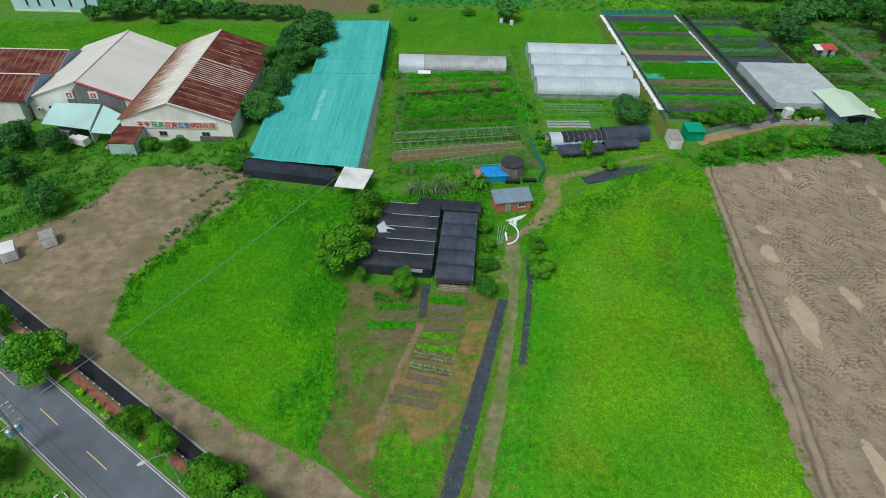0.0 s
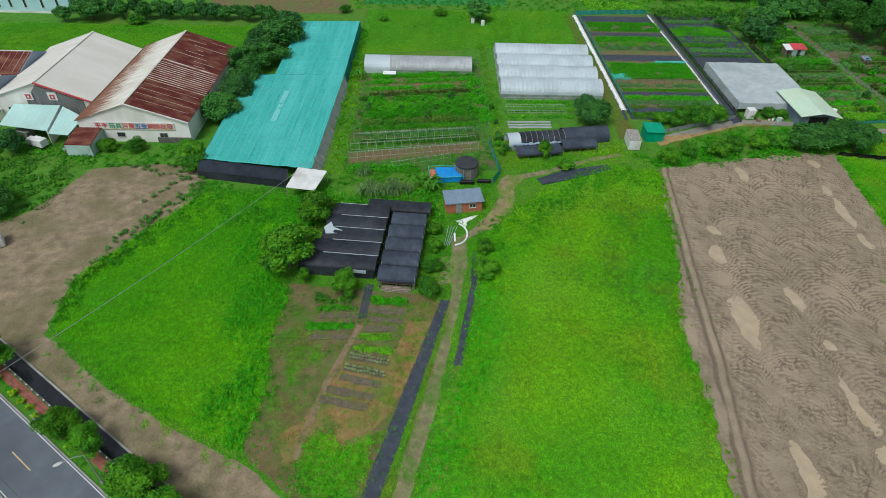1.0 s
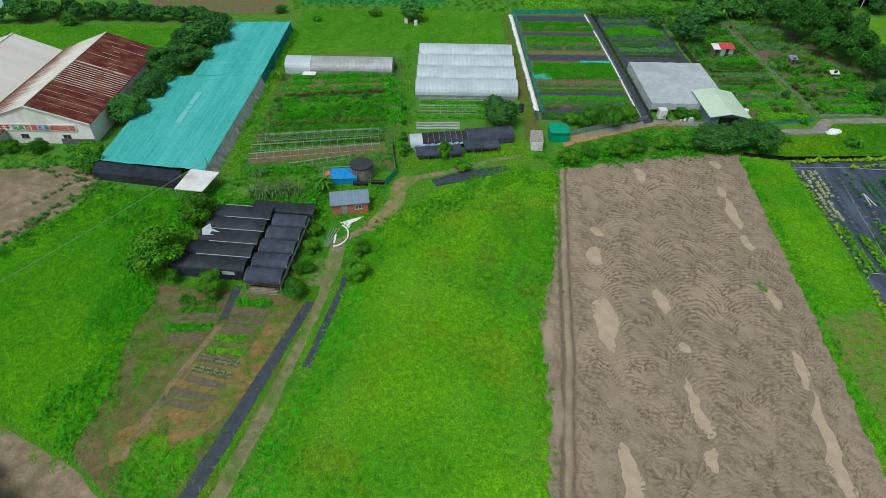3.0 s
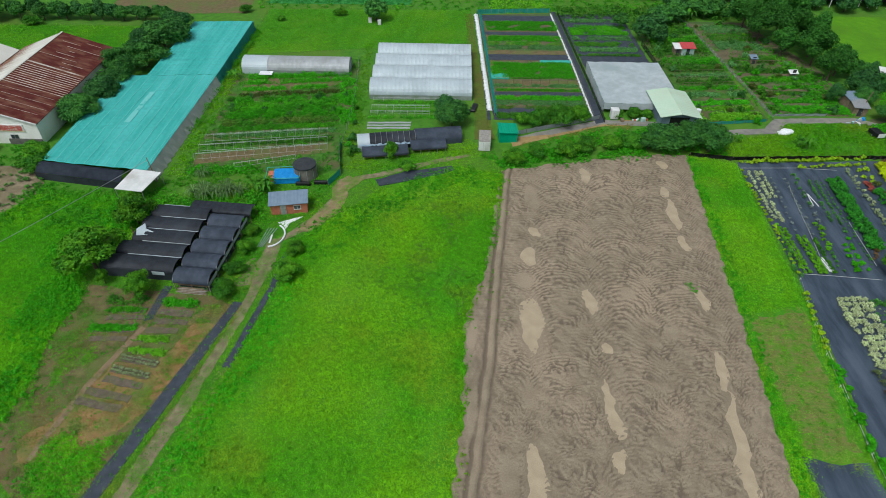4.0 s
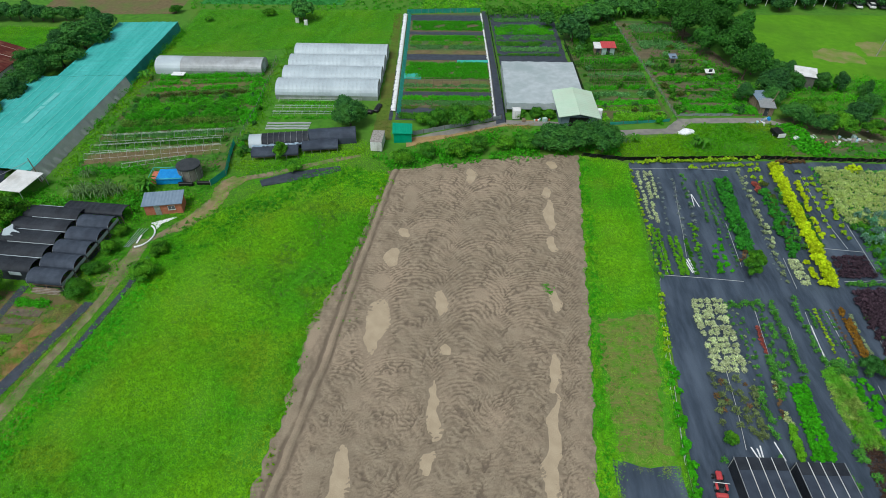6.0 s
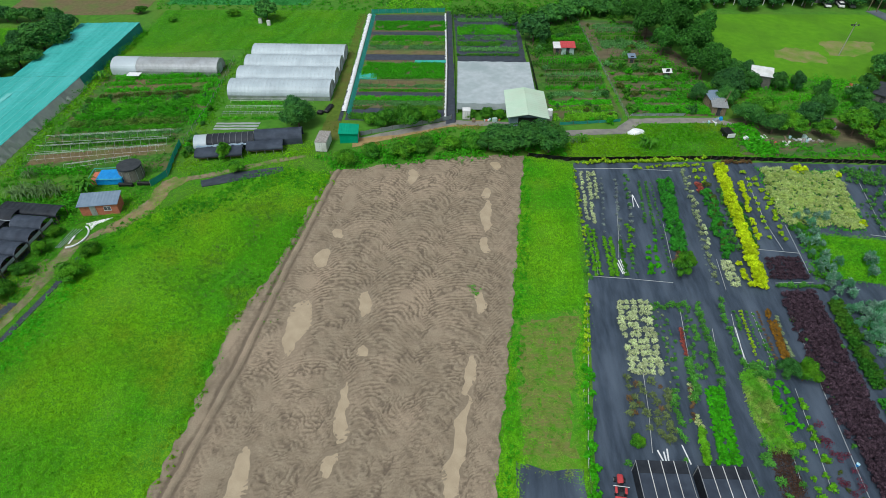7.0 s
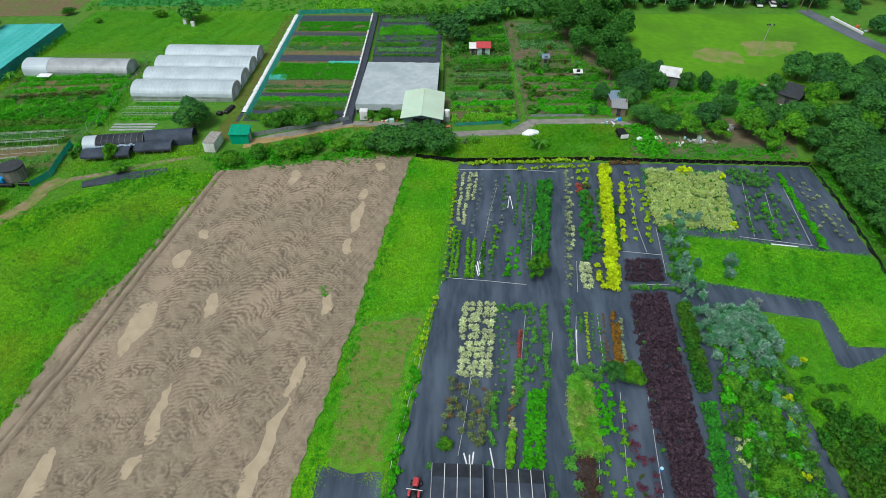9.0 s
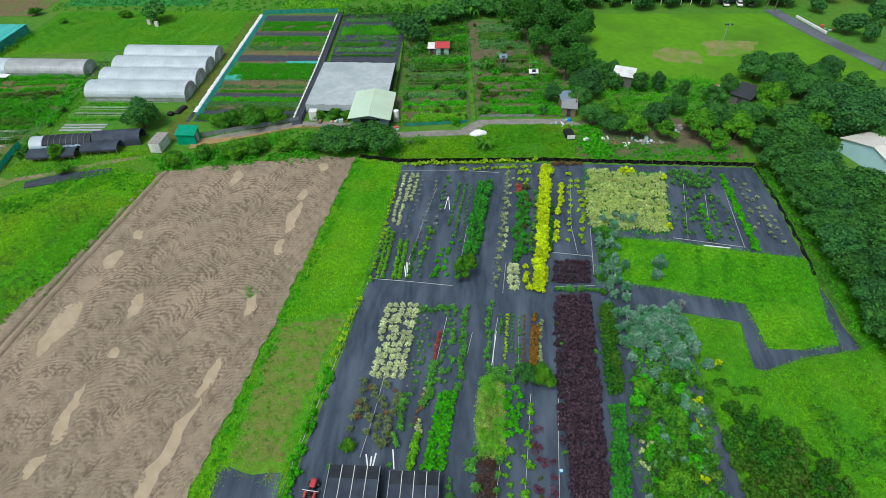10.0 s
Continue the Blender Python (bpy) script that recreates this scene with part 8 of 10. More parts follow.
# weedy bed and small pots
turf("weedy_bed", [(117.1, 52.4), (119.6, 53.4), (120.2, 50), (119.8, 40.6), (116.9, 40.6), (116.4, 46.0)], 150, 0.6, 0.15, L["paleweed"], "overgrown light green weedy bed", "weeds", ragged=0.2, cscale=0.2, fine=True)
block("weed_m", (117.2, 41.4), (119.2, 41.4), (117.8, 52.4), (119.4, 52.6), 2, 14, "light green overgrown shrub in the weedy bed", lo=0.55, hi=0.95, jit=0.3, miss=0.05)
pick("lime_s", [(117.4, 43.4), (118.0, 43.9), (117.3, 44.2), (118.2, 42.9), (119.0, 42.2), (119.4, 41.2)], "lime-green shoots in the weedy bed", 0.9, 1.4)
block("lush_m", (120.1, 43.6), (121.8, 43.8), (120.2, 51), (122.4, 51), 3, 9, "bright green shrub in the weedy bed", lo=0.5, hi=0.85, jit=0.25, miss=0.1)
block("green_s", (118.4, 51.5), (121.8, 51.8), (118.2, 54.0), (121.8, 53.8), 5, 3, "dark green leafy plant at the bed's head", lo=1.2, hi=2.0, jit=0.3, miss=0.1)
turf("dead_plants", [(116.7, 41.0), (119.0, 41.2), (118.6, 30), (115.6, 30)], 110, 0.45, 0.14, leaf_mat("dead_leaf", (0.04, 0.022, 0.016), (0.1, 0.06, 0.04)), "withered brown plants", "weeds", ragged=0.25, fine=True)
pick("green_s", [(116.2, 40.2), (115.8, 38.8), (116.3, 36.6), (119.2, 40.2), (119.0, 38.4), (118.8, 36.4), (116.6, 34.8), (116.2, 41.6), (115.6, 39.6)], "straggling green shrub beside the withered bed", 1.3, 2.4)
trees("round", [(125.2, 51.6, 1.75)], label="small bright green tree on the black mat")
trees("dark", [(123.2, 52.2, 1.3)], label="small dark green tree on the black mat")
rows("green_s", (118.0, 53.4), (118.5, 66.4), 14, "small green shrub in a row", jit=0.25, lo=0.9, hi=1.5)
for (x0, y0, x1, y1), k, n, lo, hi, lab in (((119.9, 60.2, 120.2, 64.4), "green_s", 6, 0.7, 1.0, "small green potted plant in a row"), ((120.3, 54.4, 121.2, 64.3), "gold_s", 17, 0.55, 0.75, "small yellowish potted plant in a row"),
                                     ((121.4, 56.2, 122.0, 64.3), "green_s", 12, 0.4, 0.7, "small green potted plant in a row"), ((122.3, 54.6, 122.9, 64.0), "green_s", 11, 0.5, 1.1, "small green potted plant in a row"),
                                     ((123.0, 55.0, 123.7, 64.4), "rust_s", 15, 0.55, 0.8, "brownish potted plant in a row"), ((124.1, 54.8, 125.2, 64.4), "orange", 19, 0.9, 1.2, "orange-leaved shrub in a row"),
                                     ((124.6, 54.8, 125.6, 62.4), "orange", 15, 0.8, 1.1, "orange-leaved shrub in a row"), ((125.3, 54.6, 126.2, 63.9), "paleleaf_s", 15, 0.7, 1.0, "small pale potted plant in a row")):
    rows(k, (x0, y0), (x1, y1), n, lab, jit=0.07, lo=lo, hi=hi, miss=0.05)
pick("wine", [(124.1, 44.5), (124.0, 41.7), (123.5, 42.2), (124.6, 40.0), (123.9, 40.4), (123.4, 36.9), (123.8, 36.6), (125.7, 40.3), (125.5, 38.3), (124.2, 35.4), (125.3, 36.2), (123.6, 33.6)], "wine-red airy young shrub on black weed mat", 0.7, 1.15)
pick("brown_m", [(123.0, 39.4), (124.0, 38.2), (125.2, 35.0), (123.9, 36.0)], "small dull brown plant on black weed mat", 0.25, 0.4)
for p, q, n in (((120.2, 34), (120.8, 41.6), 6), ((121.8, 35.6), (123.4, 49.4), 9)):
    rows("lime_s", p, q, n, "bright green young plant on black weed mat", jit=0.25, lo=0.6, hi=1.4, miss=0.05)
# purple-leaved blocks
block("purple", (126.9, 27.0), (130.8, 27.0), (129.2, 68.2), (134.1, 68.4), 6, 42, "dark purple-leaved shrub of a dense block", lo=0.78, hi=1.0, jit=0.13, group="purple shrubs")
rows("purple", (127.0, 42.6), (128.7, 66.8), 25, "dark purple-leaved shrub in a thinner row", lo=0.62, hi=0.85, jit=0.12, miss=0.06, group="purple shrubs")
pick("green_s", [(128.6, 58.6), (127.8, 48.4), (128.0, 50.2), (133.2, 57.4), (132.6, 50.6), (127.2, 41.6), (128.4, 62.4)], "stray green weed among purple shrubs", 1.0, 1.6)
block("purple", (128.6, 71.0), (134.6, 71.4), (129.4, 76.6), (135.2, 76.6), 7, 5, "dark purple-leaved shrub in rows", lo=0.62, hi=0.78, jit=0.08, group="purple shrubs in rows")
rows("green_s", (128.8, 69.9), (135.6, 69.9), 14, "green weed at the rows' foot", jit=0.25, lo=0.7, hi=1.5)
# upper block
rows("gold_s", (99.5, 69.8), (101.4, 103), 30, "small golden border shrub", lo=0.6, hi=1.1, jit=0.12, miss=0.1)
rows("green_s", (99.2, 70.4), (100.4, 80), 9, "green weed on the mat's edge", lo=0.8, hi=1.4, jit=0.2)
for (x0, x1, y0), n in (((101.5, 102.5, 85.6), 19), ((102.6, 103.7, 84.6), 20), ((104.2, 105.2, 92.4), 10), ((103.3, 104.4, 92), 8)):
    rows("white", (x0, y0), (x1, 101.4), n, "pale cream-leaved small plant in a row", jit=0.12, lo=0.52, hi=0.75, miss=0.05)
for (x0, x1, y1), n in (((100.6, 101.1, 84.2), 17), ((101.4, 102.0, 83.0), 14), ((103.2, 103.5, 81.2), 15), ((104.0, 104.6, 81.0), 14)):
    rows("lime_s", (x0, 71.2), (x1, y1), n, "small lime-green potted plant in a row", jit=0.07, lo=0.7, hi=0.95, miss=0.05)
rows("grey_s", (103.9, 82.0), (106.3, 99.8), 11, "small grey-leaved potted plant in a row", jit=0.15, lo=0.6, hi=1.1)
rows("grey_s", (106.3, 81.0), (108.9, 99.4), 13, "small grey-leaved potted plant in a row", jit=0.12, lo=0.7, hi=1.15)
rows("green_m", (105.5, 71.4), (106.2, 80.4), 11, "green shrub in a narrow row", jit=0.1, lo=0.4, hi=0.6)
rows("grey_s", (108.4, 80.6), (111.0, 96), 8, "small grey-leaved potted plant in a row", jit=0.2, lo=0.7, hi=1.2)
rows("green_s", (109.8, 90), (111.2, 101), 7, "small green potted plant in a row", jit=0.2, lo=0.9, hi=1.4)
rows("lime_s", (107.6, 76.6), (108.3, 85), 6, "green plant in a row", jit=0.2, lo=0.7, hi=1.2)
rows("green_s", (106.9, 71.6), (107.7, 78), 6, "small dark plant in a row", jit=0.15, lo=0.6, hi=1.0)
for p, q, n, lo, hi in (((111.6, 84.4), (113.3, 98.2), 18, 0.7, 1.1), ((112.7, 82), (114.6, 98.2), 21, 0.6, 1.0), ((112.9, 73.4), (115.7, 98.2), 24, 0.4, 0.8)):
    rows("green_s", p, q, n, "small green potted shrub in a row", jit=0.1, lo=lo, hi=hi, miss=0.08)
for p, q, n in (((109.8, 71.8), (111.2, 82), 8), ((111.2, 71.8), (112.2, 81), 7), ((109.2, 71.6), (109.8, 75), 3)):
    rows("lush_m", p, q, n, "green bushy plant in a row", jit=0.22, lo=0.45, hi=0.75, miss=0.08)
block("hedge_m", (114.2, 77.4), (116.8, 77.4), (117.0, 98.4), (119.6, 98.6), 2, 23, "tall green hedge shrub in a double row", lo=0.86, hi=1.05, jit=0.16)
rows("rust_s", (114.2, 74.6), (115.4, 78.8), 6, "reddish-brown plant at the hedge's end", lo=0.9, hi=1.3, jit=0.3)
trees("round", [(114.7, 72.5, 1.95)], label="round pale green bush at the row's end")
rows("paleleaf_s", (119.5, 69.6), (122.8, 102.6), 36, "small pale-leaved plant in a row", jit=0.2, lo=0.7, hi=1.4, miss=0.08)
rows("white", (121.0, 78), (123.6, 101), 18, "pale cream-leaved shrub in a row", jit=0.22, lo=0.5, hi=0.8, miss=0.1)
rows("grey_s", (118.9, 70), (120.4, 84), 11, "tiny grey plant in a row", jit=0.2, lo=0.4, hi=0.7)
pick("gold_s", [(125.2, 101.9), (125.0, 99.8), (126.5, 99.6), (126.6, 102.2), (126.0, 98.2)], "yellow-green shrub in a row", 1.1, 1.5)
block("red_s", (123.9, 94.6), (125.0, 94.6), (124.2, 98.4), (125.2, 98.4), 2, 6, "small red-leaved nursery plant", jit=0.15, lo=1.1, hi=1.5)
block("hedge_m", (122.4, 76.4), (124.2, 76.4), (124.8, 94.4), (126.8, 96.8), 2, 17, "green hedge shrub in a double row", lo=0.65, hi=0.95, jit=0.3)
rows("brown_m", (123.4, 78), (126.2, 97), 11, "brown-green hedge shrub in a row", jit=0.4, lo=0.6, hi=0.95)
rows("green_s", (125.4, 78), (128.4, 97), 16, "dark green low plant under the yellow hedge", jit=0.25, lo=1.0, hi=1.8)
block("white", (121.6, 69.4), (123.1, 69.4), (121.7, 75.6), (123.5, 75.8), 2, 6, "cream-variegated shrub on black mat", lo=0.8, hi=1.05)
rows("yellow", (124.4, 69.0), (124.7, 75.6), 5, "golden yellow low hedge shrub", lo=0.45, hi=0.75, jit=0.2)
block("yellow", (125.6, 69.3), (126.9, 69.3), (129.7, 103.8), (131.0, 103.8), 2, 36, "golden yellow hedge shrub in a long double row", lo=0.82, hi=1.08)
rows("yellow", (131.2, 88.6), (133.0, 98.4), 8, "golden yellow hedge shrub", lo=0.5, hi=0.75)
rows("yellow", (130.0, 81.2), (130.8, 87), 5, "golden yellow hedge shrub", lo=0.45, hi=0.7)
rows("dark_m", (128.8, 78.4), (130.6, 92), 12, "dark green hedge shrub beside the yellow hedge", lo=0.55, hi=0.8)
for p, q, n in (((132.2, 80.6), (134.8, 102.6), 11), ((134.7, 80.4), (136.2, 100), 11), ((135.6, 86.2), (137.2, 95.6), 5)):
    rows("gold_s", p, q, n, "yellow-green young plant on black mat", jit=0.22, lo=0.9, hi=1.4)
rows("gold_s", (102.0, 104.4), (129, 106.6), 30, "yellow-green shrub along the far border", jit=0.25, lo=0.8, hi=1.5, miss=0.05)
rows("gold_s", (113, 103.2), (128, 104.4), 17, "yellow-green shrub along the far border", jit=0.25, lo=0.8, hi=1.2, miss=0.1)
rows("rust_m", (131.5, 105.6), (138, 106.0), 9, "brown-red hedge shrub along the far border", lo=0.6, hi=0.85)
# cream-flowered block
block("cream_m", (136.6, 85.6), (150.0, 84.6), (138.4, 103.4), (153.2, 102.4), 13, 15, "pale green bushy plant with cream flowers in a dense bed", lo=0.85, hi=1.2, jit=0.3, group="cream-flowered plants")
turf("flower_bed", [(137.8, 104.0), (153.6, 103.2), (151.0, 85.2), (149, 83.8), (136.6, 85.4)], 40, 0.4, 0.17, L["lush"], "green leaves between cream-flowered plants", "flower bed", ragged=0.25, cscale=0.15)
pick("yellow", [(145.0, 102.8), (146.0, 103.0), (146.9, 102.8), (153.0, 101.0), (150.2, 86.0)], "golden yellow bush in the flower bed", 0.6, 0.9, "yellow bushes")
# beds towards the trees
for p, q, n, lo, hi in (((153.0, 84.0), (154.8, 94), 11, 0.9, 1.5), ((154.6, 84.0), (156.2, 97), 9, 0.8, 1.4), ((156.6, 82.6), (158.0, 96), 13, 1.0, 1.7), ((158.6, 83), (160.2, 97), 11, 0.8, 1.5), ((160.6, 82.6), (162.0, 96), 9, 0.7, 1.3), ((151.6, 86), (153.4, 93), 5, 0.6, 1.0)):
    rows("green_s", p, q, n, "green young plant in a row on black mat", jit=0.35, lo=lo, hi=hi, miss=0.1)
rows("lush_m", (156.8, 83), (158.0, 93), 8, "green bushy plant in a row on black mat", jit=0.35, lo=0.45, hi=0.75, miss=0.1)
block("green_s", (154.4, 98.6), (161.5, 98.6), (154.2, 104), (162.5, 104), 8, 5, "leafy green plant at the far end of the bed", lo=1.0, hi=2.0, jit=0.45, miss=0.15)
block("lush_m", (163.4, 80.4), (164.2, 80.4), (164.2, 103.2), (165.0, 103.2), 2, 27, "green hedge shrub in a row", lo=0.55, hi=0.8, jit=0.12)
for p, q, n in (((165.9, 83.6), (167.0, 102.4), 12), ((167.6, 83), (168.0, 100), 12), ((169.4, 82), (169.4, 96), 8)):
    rows("paleleaf_s", p, q, n, "small straggling green plant on black mat", jit=0.3, lo=0.7, hi=1.3, miss=0.1)
# shrubs beyond the purple block
block("deep_m", (133.9, 50.6), (135.8, 50.8), (135.3, 66.4), (137.2, 66.4), 3, 18, "dark green shrub of a dense row", lo=0.72, hi=0.92)
block("hedge_m", (130.6, 26), (132.9, 26), (134.0, 48.6), (135.6, 48.8), 3, 26, "green hedge shrub of a dense clipped block", lo=0.62, hi=0.78, jit=0.12)
block("silver", (138.0, 57), (146.6, 56), (138.4, 65), (147.0, 66), 9, 10, "tall silver-leaved young tree", lo=0.6, hi=1.1, jit=0.7, miss=0.1)
rows("silver", (139, 53), (147, 56), 9, "tall silver-leaved young tree", lo=0.5, hi=1.0, jit=1.0)
block("green_m", (138.2, 56), (147.6, 56), (138.6, 64), (147, 64), 6, 5, "green shrub between silver trees", lo=0.5, hi=0.9, jit=0.5, miss=0.3)
rows("paleleaf_m", (145.2, 62.8), (147.4, 67.4), 5, "pale straggling shrub beside the mat path", lo=0.6, hi=0.9, jit=0.4)
block("silver", (135.9, 66.6), (140.6, 66.8), (137.4, 84.4), (141.0, 85), 3, 9, "tall silver-leaved young tree", lo=0.6, hi=1.05, jit=0.55, miss=0.1)
block("green_m", (136.2, 68), (140.4, 71), (137.2, 85), (140.0, 85.6), 3, 8, "green shrub in a weedy row", lo=0.5, hi=0.95, jit=0.5, miss=0.15)
turf("undergrowth", [(138, 55), (147.6, 55), (147.4, 65.4), (138.2, 65.6)], 26, 0.6, 0.26, L["weeds"], "green undergrowth under silver trees", "weeds", ragged=0.4, clump=0.3)
turf("undergrowth", [(136.2, 71.6), (141.4, 72), (141.4, 84.6), (137.2, 85.6)], 60, 0.5, 0.16, L["weeds"], "green undergrowth under silver trees", "weeds", ragged=0.4, clump=0.4)
pick("silver", [(146.5, 76.5), (145.9, 75.6), (147.0, 75.8), (145.0, 72.6), (145.6, 73.2)], "tall silver-leaved young tree in the grass", 0.7, 1.1)
pick("silver", [(140.2, 86.4), (142.4, 87.2), (143.8, 86.8), (144.6, 87.9), (141.2, 88.4), (138.8, 87)], "tall silver-leaved young tree at the flower bed", 0.6, 0.9)
# mixed bed
turf("undergrowth", [(134.6, 26), (144, 26), (146.0, 44), (147.8, 51), (146.0, 55), (138.0, 55), (136.4, 48)], 36, 0.5, 0.26, L["bush"], "green undergrowth between the shrubs", "weeds", ragged=0.3, clump=0.25, cscale=0.25)
block("green_m", (136.0, 27), (143.6, 27), (138.4, 54), (145.4, 54), 6, 15, "mixed green shrub in a dense bed", lo=0.8, hi=1.7, jit=0.7, miss=0.1)
block("lush_m", (135.6, 27), (142.6, 27), (138.2, 53), (144.0, 53), 5, 12, "bright green shrub in a dense bed", lo=0.8, hi=1.7, jit=0.7, miss=0.15)
block("pale_m", (136.4, 28), (143.4, 28), (138.6, 54), (146.4, 54), 4, 12, "pale green shrub in a dense bed", lo=0.7, hi=1.4, jit=0.7, miss=0.3)
block("silver", (137, 33), (143.4, 33), (138.6, 51), (146, 51), 4, 8, "silver-leaved shrub in a dense bed", lo=0.5, hi=0.9, jit=0.8, miss=0.4)
block("grass_m", (139, 28), (144.6, 28), (142, 50), (147, 51), 3, 8, "olive brown shrub in a dense bed", lo=0.5, hi=1.0, jit=0.7, miss=0.35)
pick("yellow", [(149.2, 55.6), (149.9, 55.9), (144.9, 49.4), (144.7, 46.6), (142.8, 39.0), (143.4, 38.6), (145.6, 49.8)], "golden yellow bush among green shrubs", 0.42, 0.62, "golden bushes in the mixed bed")
pick("flower_s", [(136.9, 43.6), (137.4, 42.8), (136.6, 42.2), (137.2, 41.6), (137.9, 43.2), (136.4, 40.6), (137.0, 40), (136.2, 36.4), (136.8, 35.8)], "yellow-flowered small shrub in the mixed bed", 0.8, 1.2)
trees("low", [(139.4, 37.6, 2.4), (141.6, 46.6, 1.5), (138.6, 51.4, 1.4)], label="rounded bright green bush in the mixed bed")
block("deep_m", (145.6, 26), (161, 26), (148.2, 49.6), (157.0, 43.6), 10, 16, "dark green shrub of a dense plot", lo=0.8, hi=1.35, jit=0.6, miss=0.05)
block("brown_m", (146, 28), (160, 28), (148.6, 48), (156.0, 42.6), 4, 7, "brownish shrub in a dense dark plot", lo=0.6, hi=1.0, jit=0.9, miss=0.2)
block("green_m", (148.6, 46), (160, 38), (148.2, 55), (152, 52), 5, 5, "low green weed bush beside the dark plot", lo=0.5, hi=1.0, jit=0.9, miss=0.2)
plant_out("cabbage", SH["paleleaf_s"], GREY_SPOTS, "small pale cabbage plant in a bed", "vegetable", "cabbages", 0.6, 0.85, 0.07)
# young plants of the dirt field's edge
for p, q, n in (((-44, 98.2), (-37.4, 97.4), 9), ((-37, 97), (-34.8, 91), 8), ((-35.4, 90), (-42.6, 74.5), 16), ((-37.5, 89), (-44, 76), 12), ((-41, 97), (-36.5, 91), 8), ((-55, 96.8), (-45, 98.6), 10), ((-39, 94), (-43.5, 86), 8), ((-38.6, 86), (-45.4, 73), 12), ((-48, 97), (-41, 94.6), 8)):
    rows("green_s", p, q, n, "small dark young plant in the dirt field", jit=0.4, lo=0.7, hi=1.3)
plant_out("shrub", SH["lime_s"], [(-44.6, 67.6), (-45.2, 66.6), (-43.8, 69), (-42.4, 71.4), (-45.6, 62.4)], "light green leafy plant in the dirt field", "shrub", "plants in the dirt", 1.2, 2.0)
# mixed bushes of the allotments
q2 = random.Random(9)
for x0, x1, y0, y1, n in ((99, 114, 121, 152, 34), (98, 113, 152, 184, 34), (117, 134, 126, 146, 34), (116, 133, 146, 182, 34)):
    for k in range(n):
        kind = q2.choice(["green_m", "lush_m", "pale_m", "dark_m", "green_m", "brown_m", "lime_s"])
        plant_out("garden_bush", SH[kind], [(q2.uniform(x0, x1), q2.uniform(y0, y1))], "green garden bush among allotment rows", "bush", "allotment bushes", 0.5, 1.5)
for x0, x1, y0, y1, n in ((-9, 18, 118, 131, 30), (21, 23, 104, 128, 8)):
    for k in range(n):
        plant_out("garden_bush", SH[q2.choice(["green_m", "lush_m", "dark_m"])], [(q2.uniform(x0, x1), q2.uniform(y0, y1))], "green garden bush in the plot", "bush", "plot bushes", 0.5, 1.3)
for y0, y1 in ((123, 140), (140, 160), (160, 182)):
    turf("creepers", [(116.9 - (y0 - 122) * 0.05, y0), (116.9 - (y1 - 122) * 0.05, y1), (115.4 - (y1 - 122) * 0.05, y1), (115.4 - (y0 - 122) * 0.05, y0)], 14, 1.0, 0.3, L["lush"], "green creepers on the net fence", "weeds", clump=0.7, cscale=0.2, ragged=0.3)
for pts in ([(99, 128.6), (114, 129.6), (114, 130.6), (99, 129.6)], [(117.5, 134), (133, 134.6), (133, 135.6), (117.5, 135)], [(118, 160), (131, 160.4), (131, 163.4), (118, 163)], [(122, 140.6), (133, 141), (133, 143), (122, 142.6)], [(100, 131.8), (114, 132.6), (114, 133.6), (100, 132.8)]):
    sheet("bare_soil", pts, 0.04, M["garden_mix"], "bare brown soil between allotment rows", amp=0.4)

# ---- fences, frames and poles ----
def fence(name, label, pts, h, post_mat, net_mat, gap=2.2, category="fence", wavy=0.0, post_h=None, net_from=0.0, lean=0.0):
    """Posts along a line with a net or film between them."""
    f = thing(name, label, category)
    places = []
    for p, q in zip(pts, pts[1:]):
        n = max(1, int(math.dist(p, q) / gap))
        places += [lerp(p, q, k / n) for k in range(n)]
    places.append(pts[-1])
    for x, y in places:
        part("post", rod(bmesh.new(), (x, y, 0), (x + random.uniform(-0.05, 0.05), y, (post_h or h) + random.uniform(-0.05, 0.12)), 0.045, seg=5), post_mat, f)
    bm = bmesh.new()
    fine = []
    for p, q in zip(places, places[1:]):
        fine += [lerp(p, q, k / 3) for k in range(3)]
    fine.append(places[-1])
    low, top, lo2, to2 = [], [], [], []
    for k, (x, y) in enumerate(fine):
        w = wavy * math.sin(k * 2.1 + y) if wavy else 0.0
        low.append(bm.verts.new((x + w - lean, y + w, net_from)))
        top.append(bm.verts.new((x, y, h + 0.3 * w - (0.1 if k % 3 else 0.0))))
    for k in range(len(fine) - 1):
        bm.faces.new((low[k], low[k + 1], top[k + 1], top[k]))
    bmesh.ops.solidify(bm, geom=bm.faces[:], thickness=0.025)
    part("net", bm, net_mat, f)
    return f


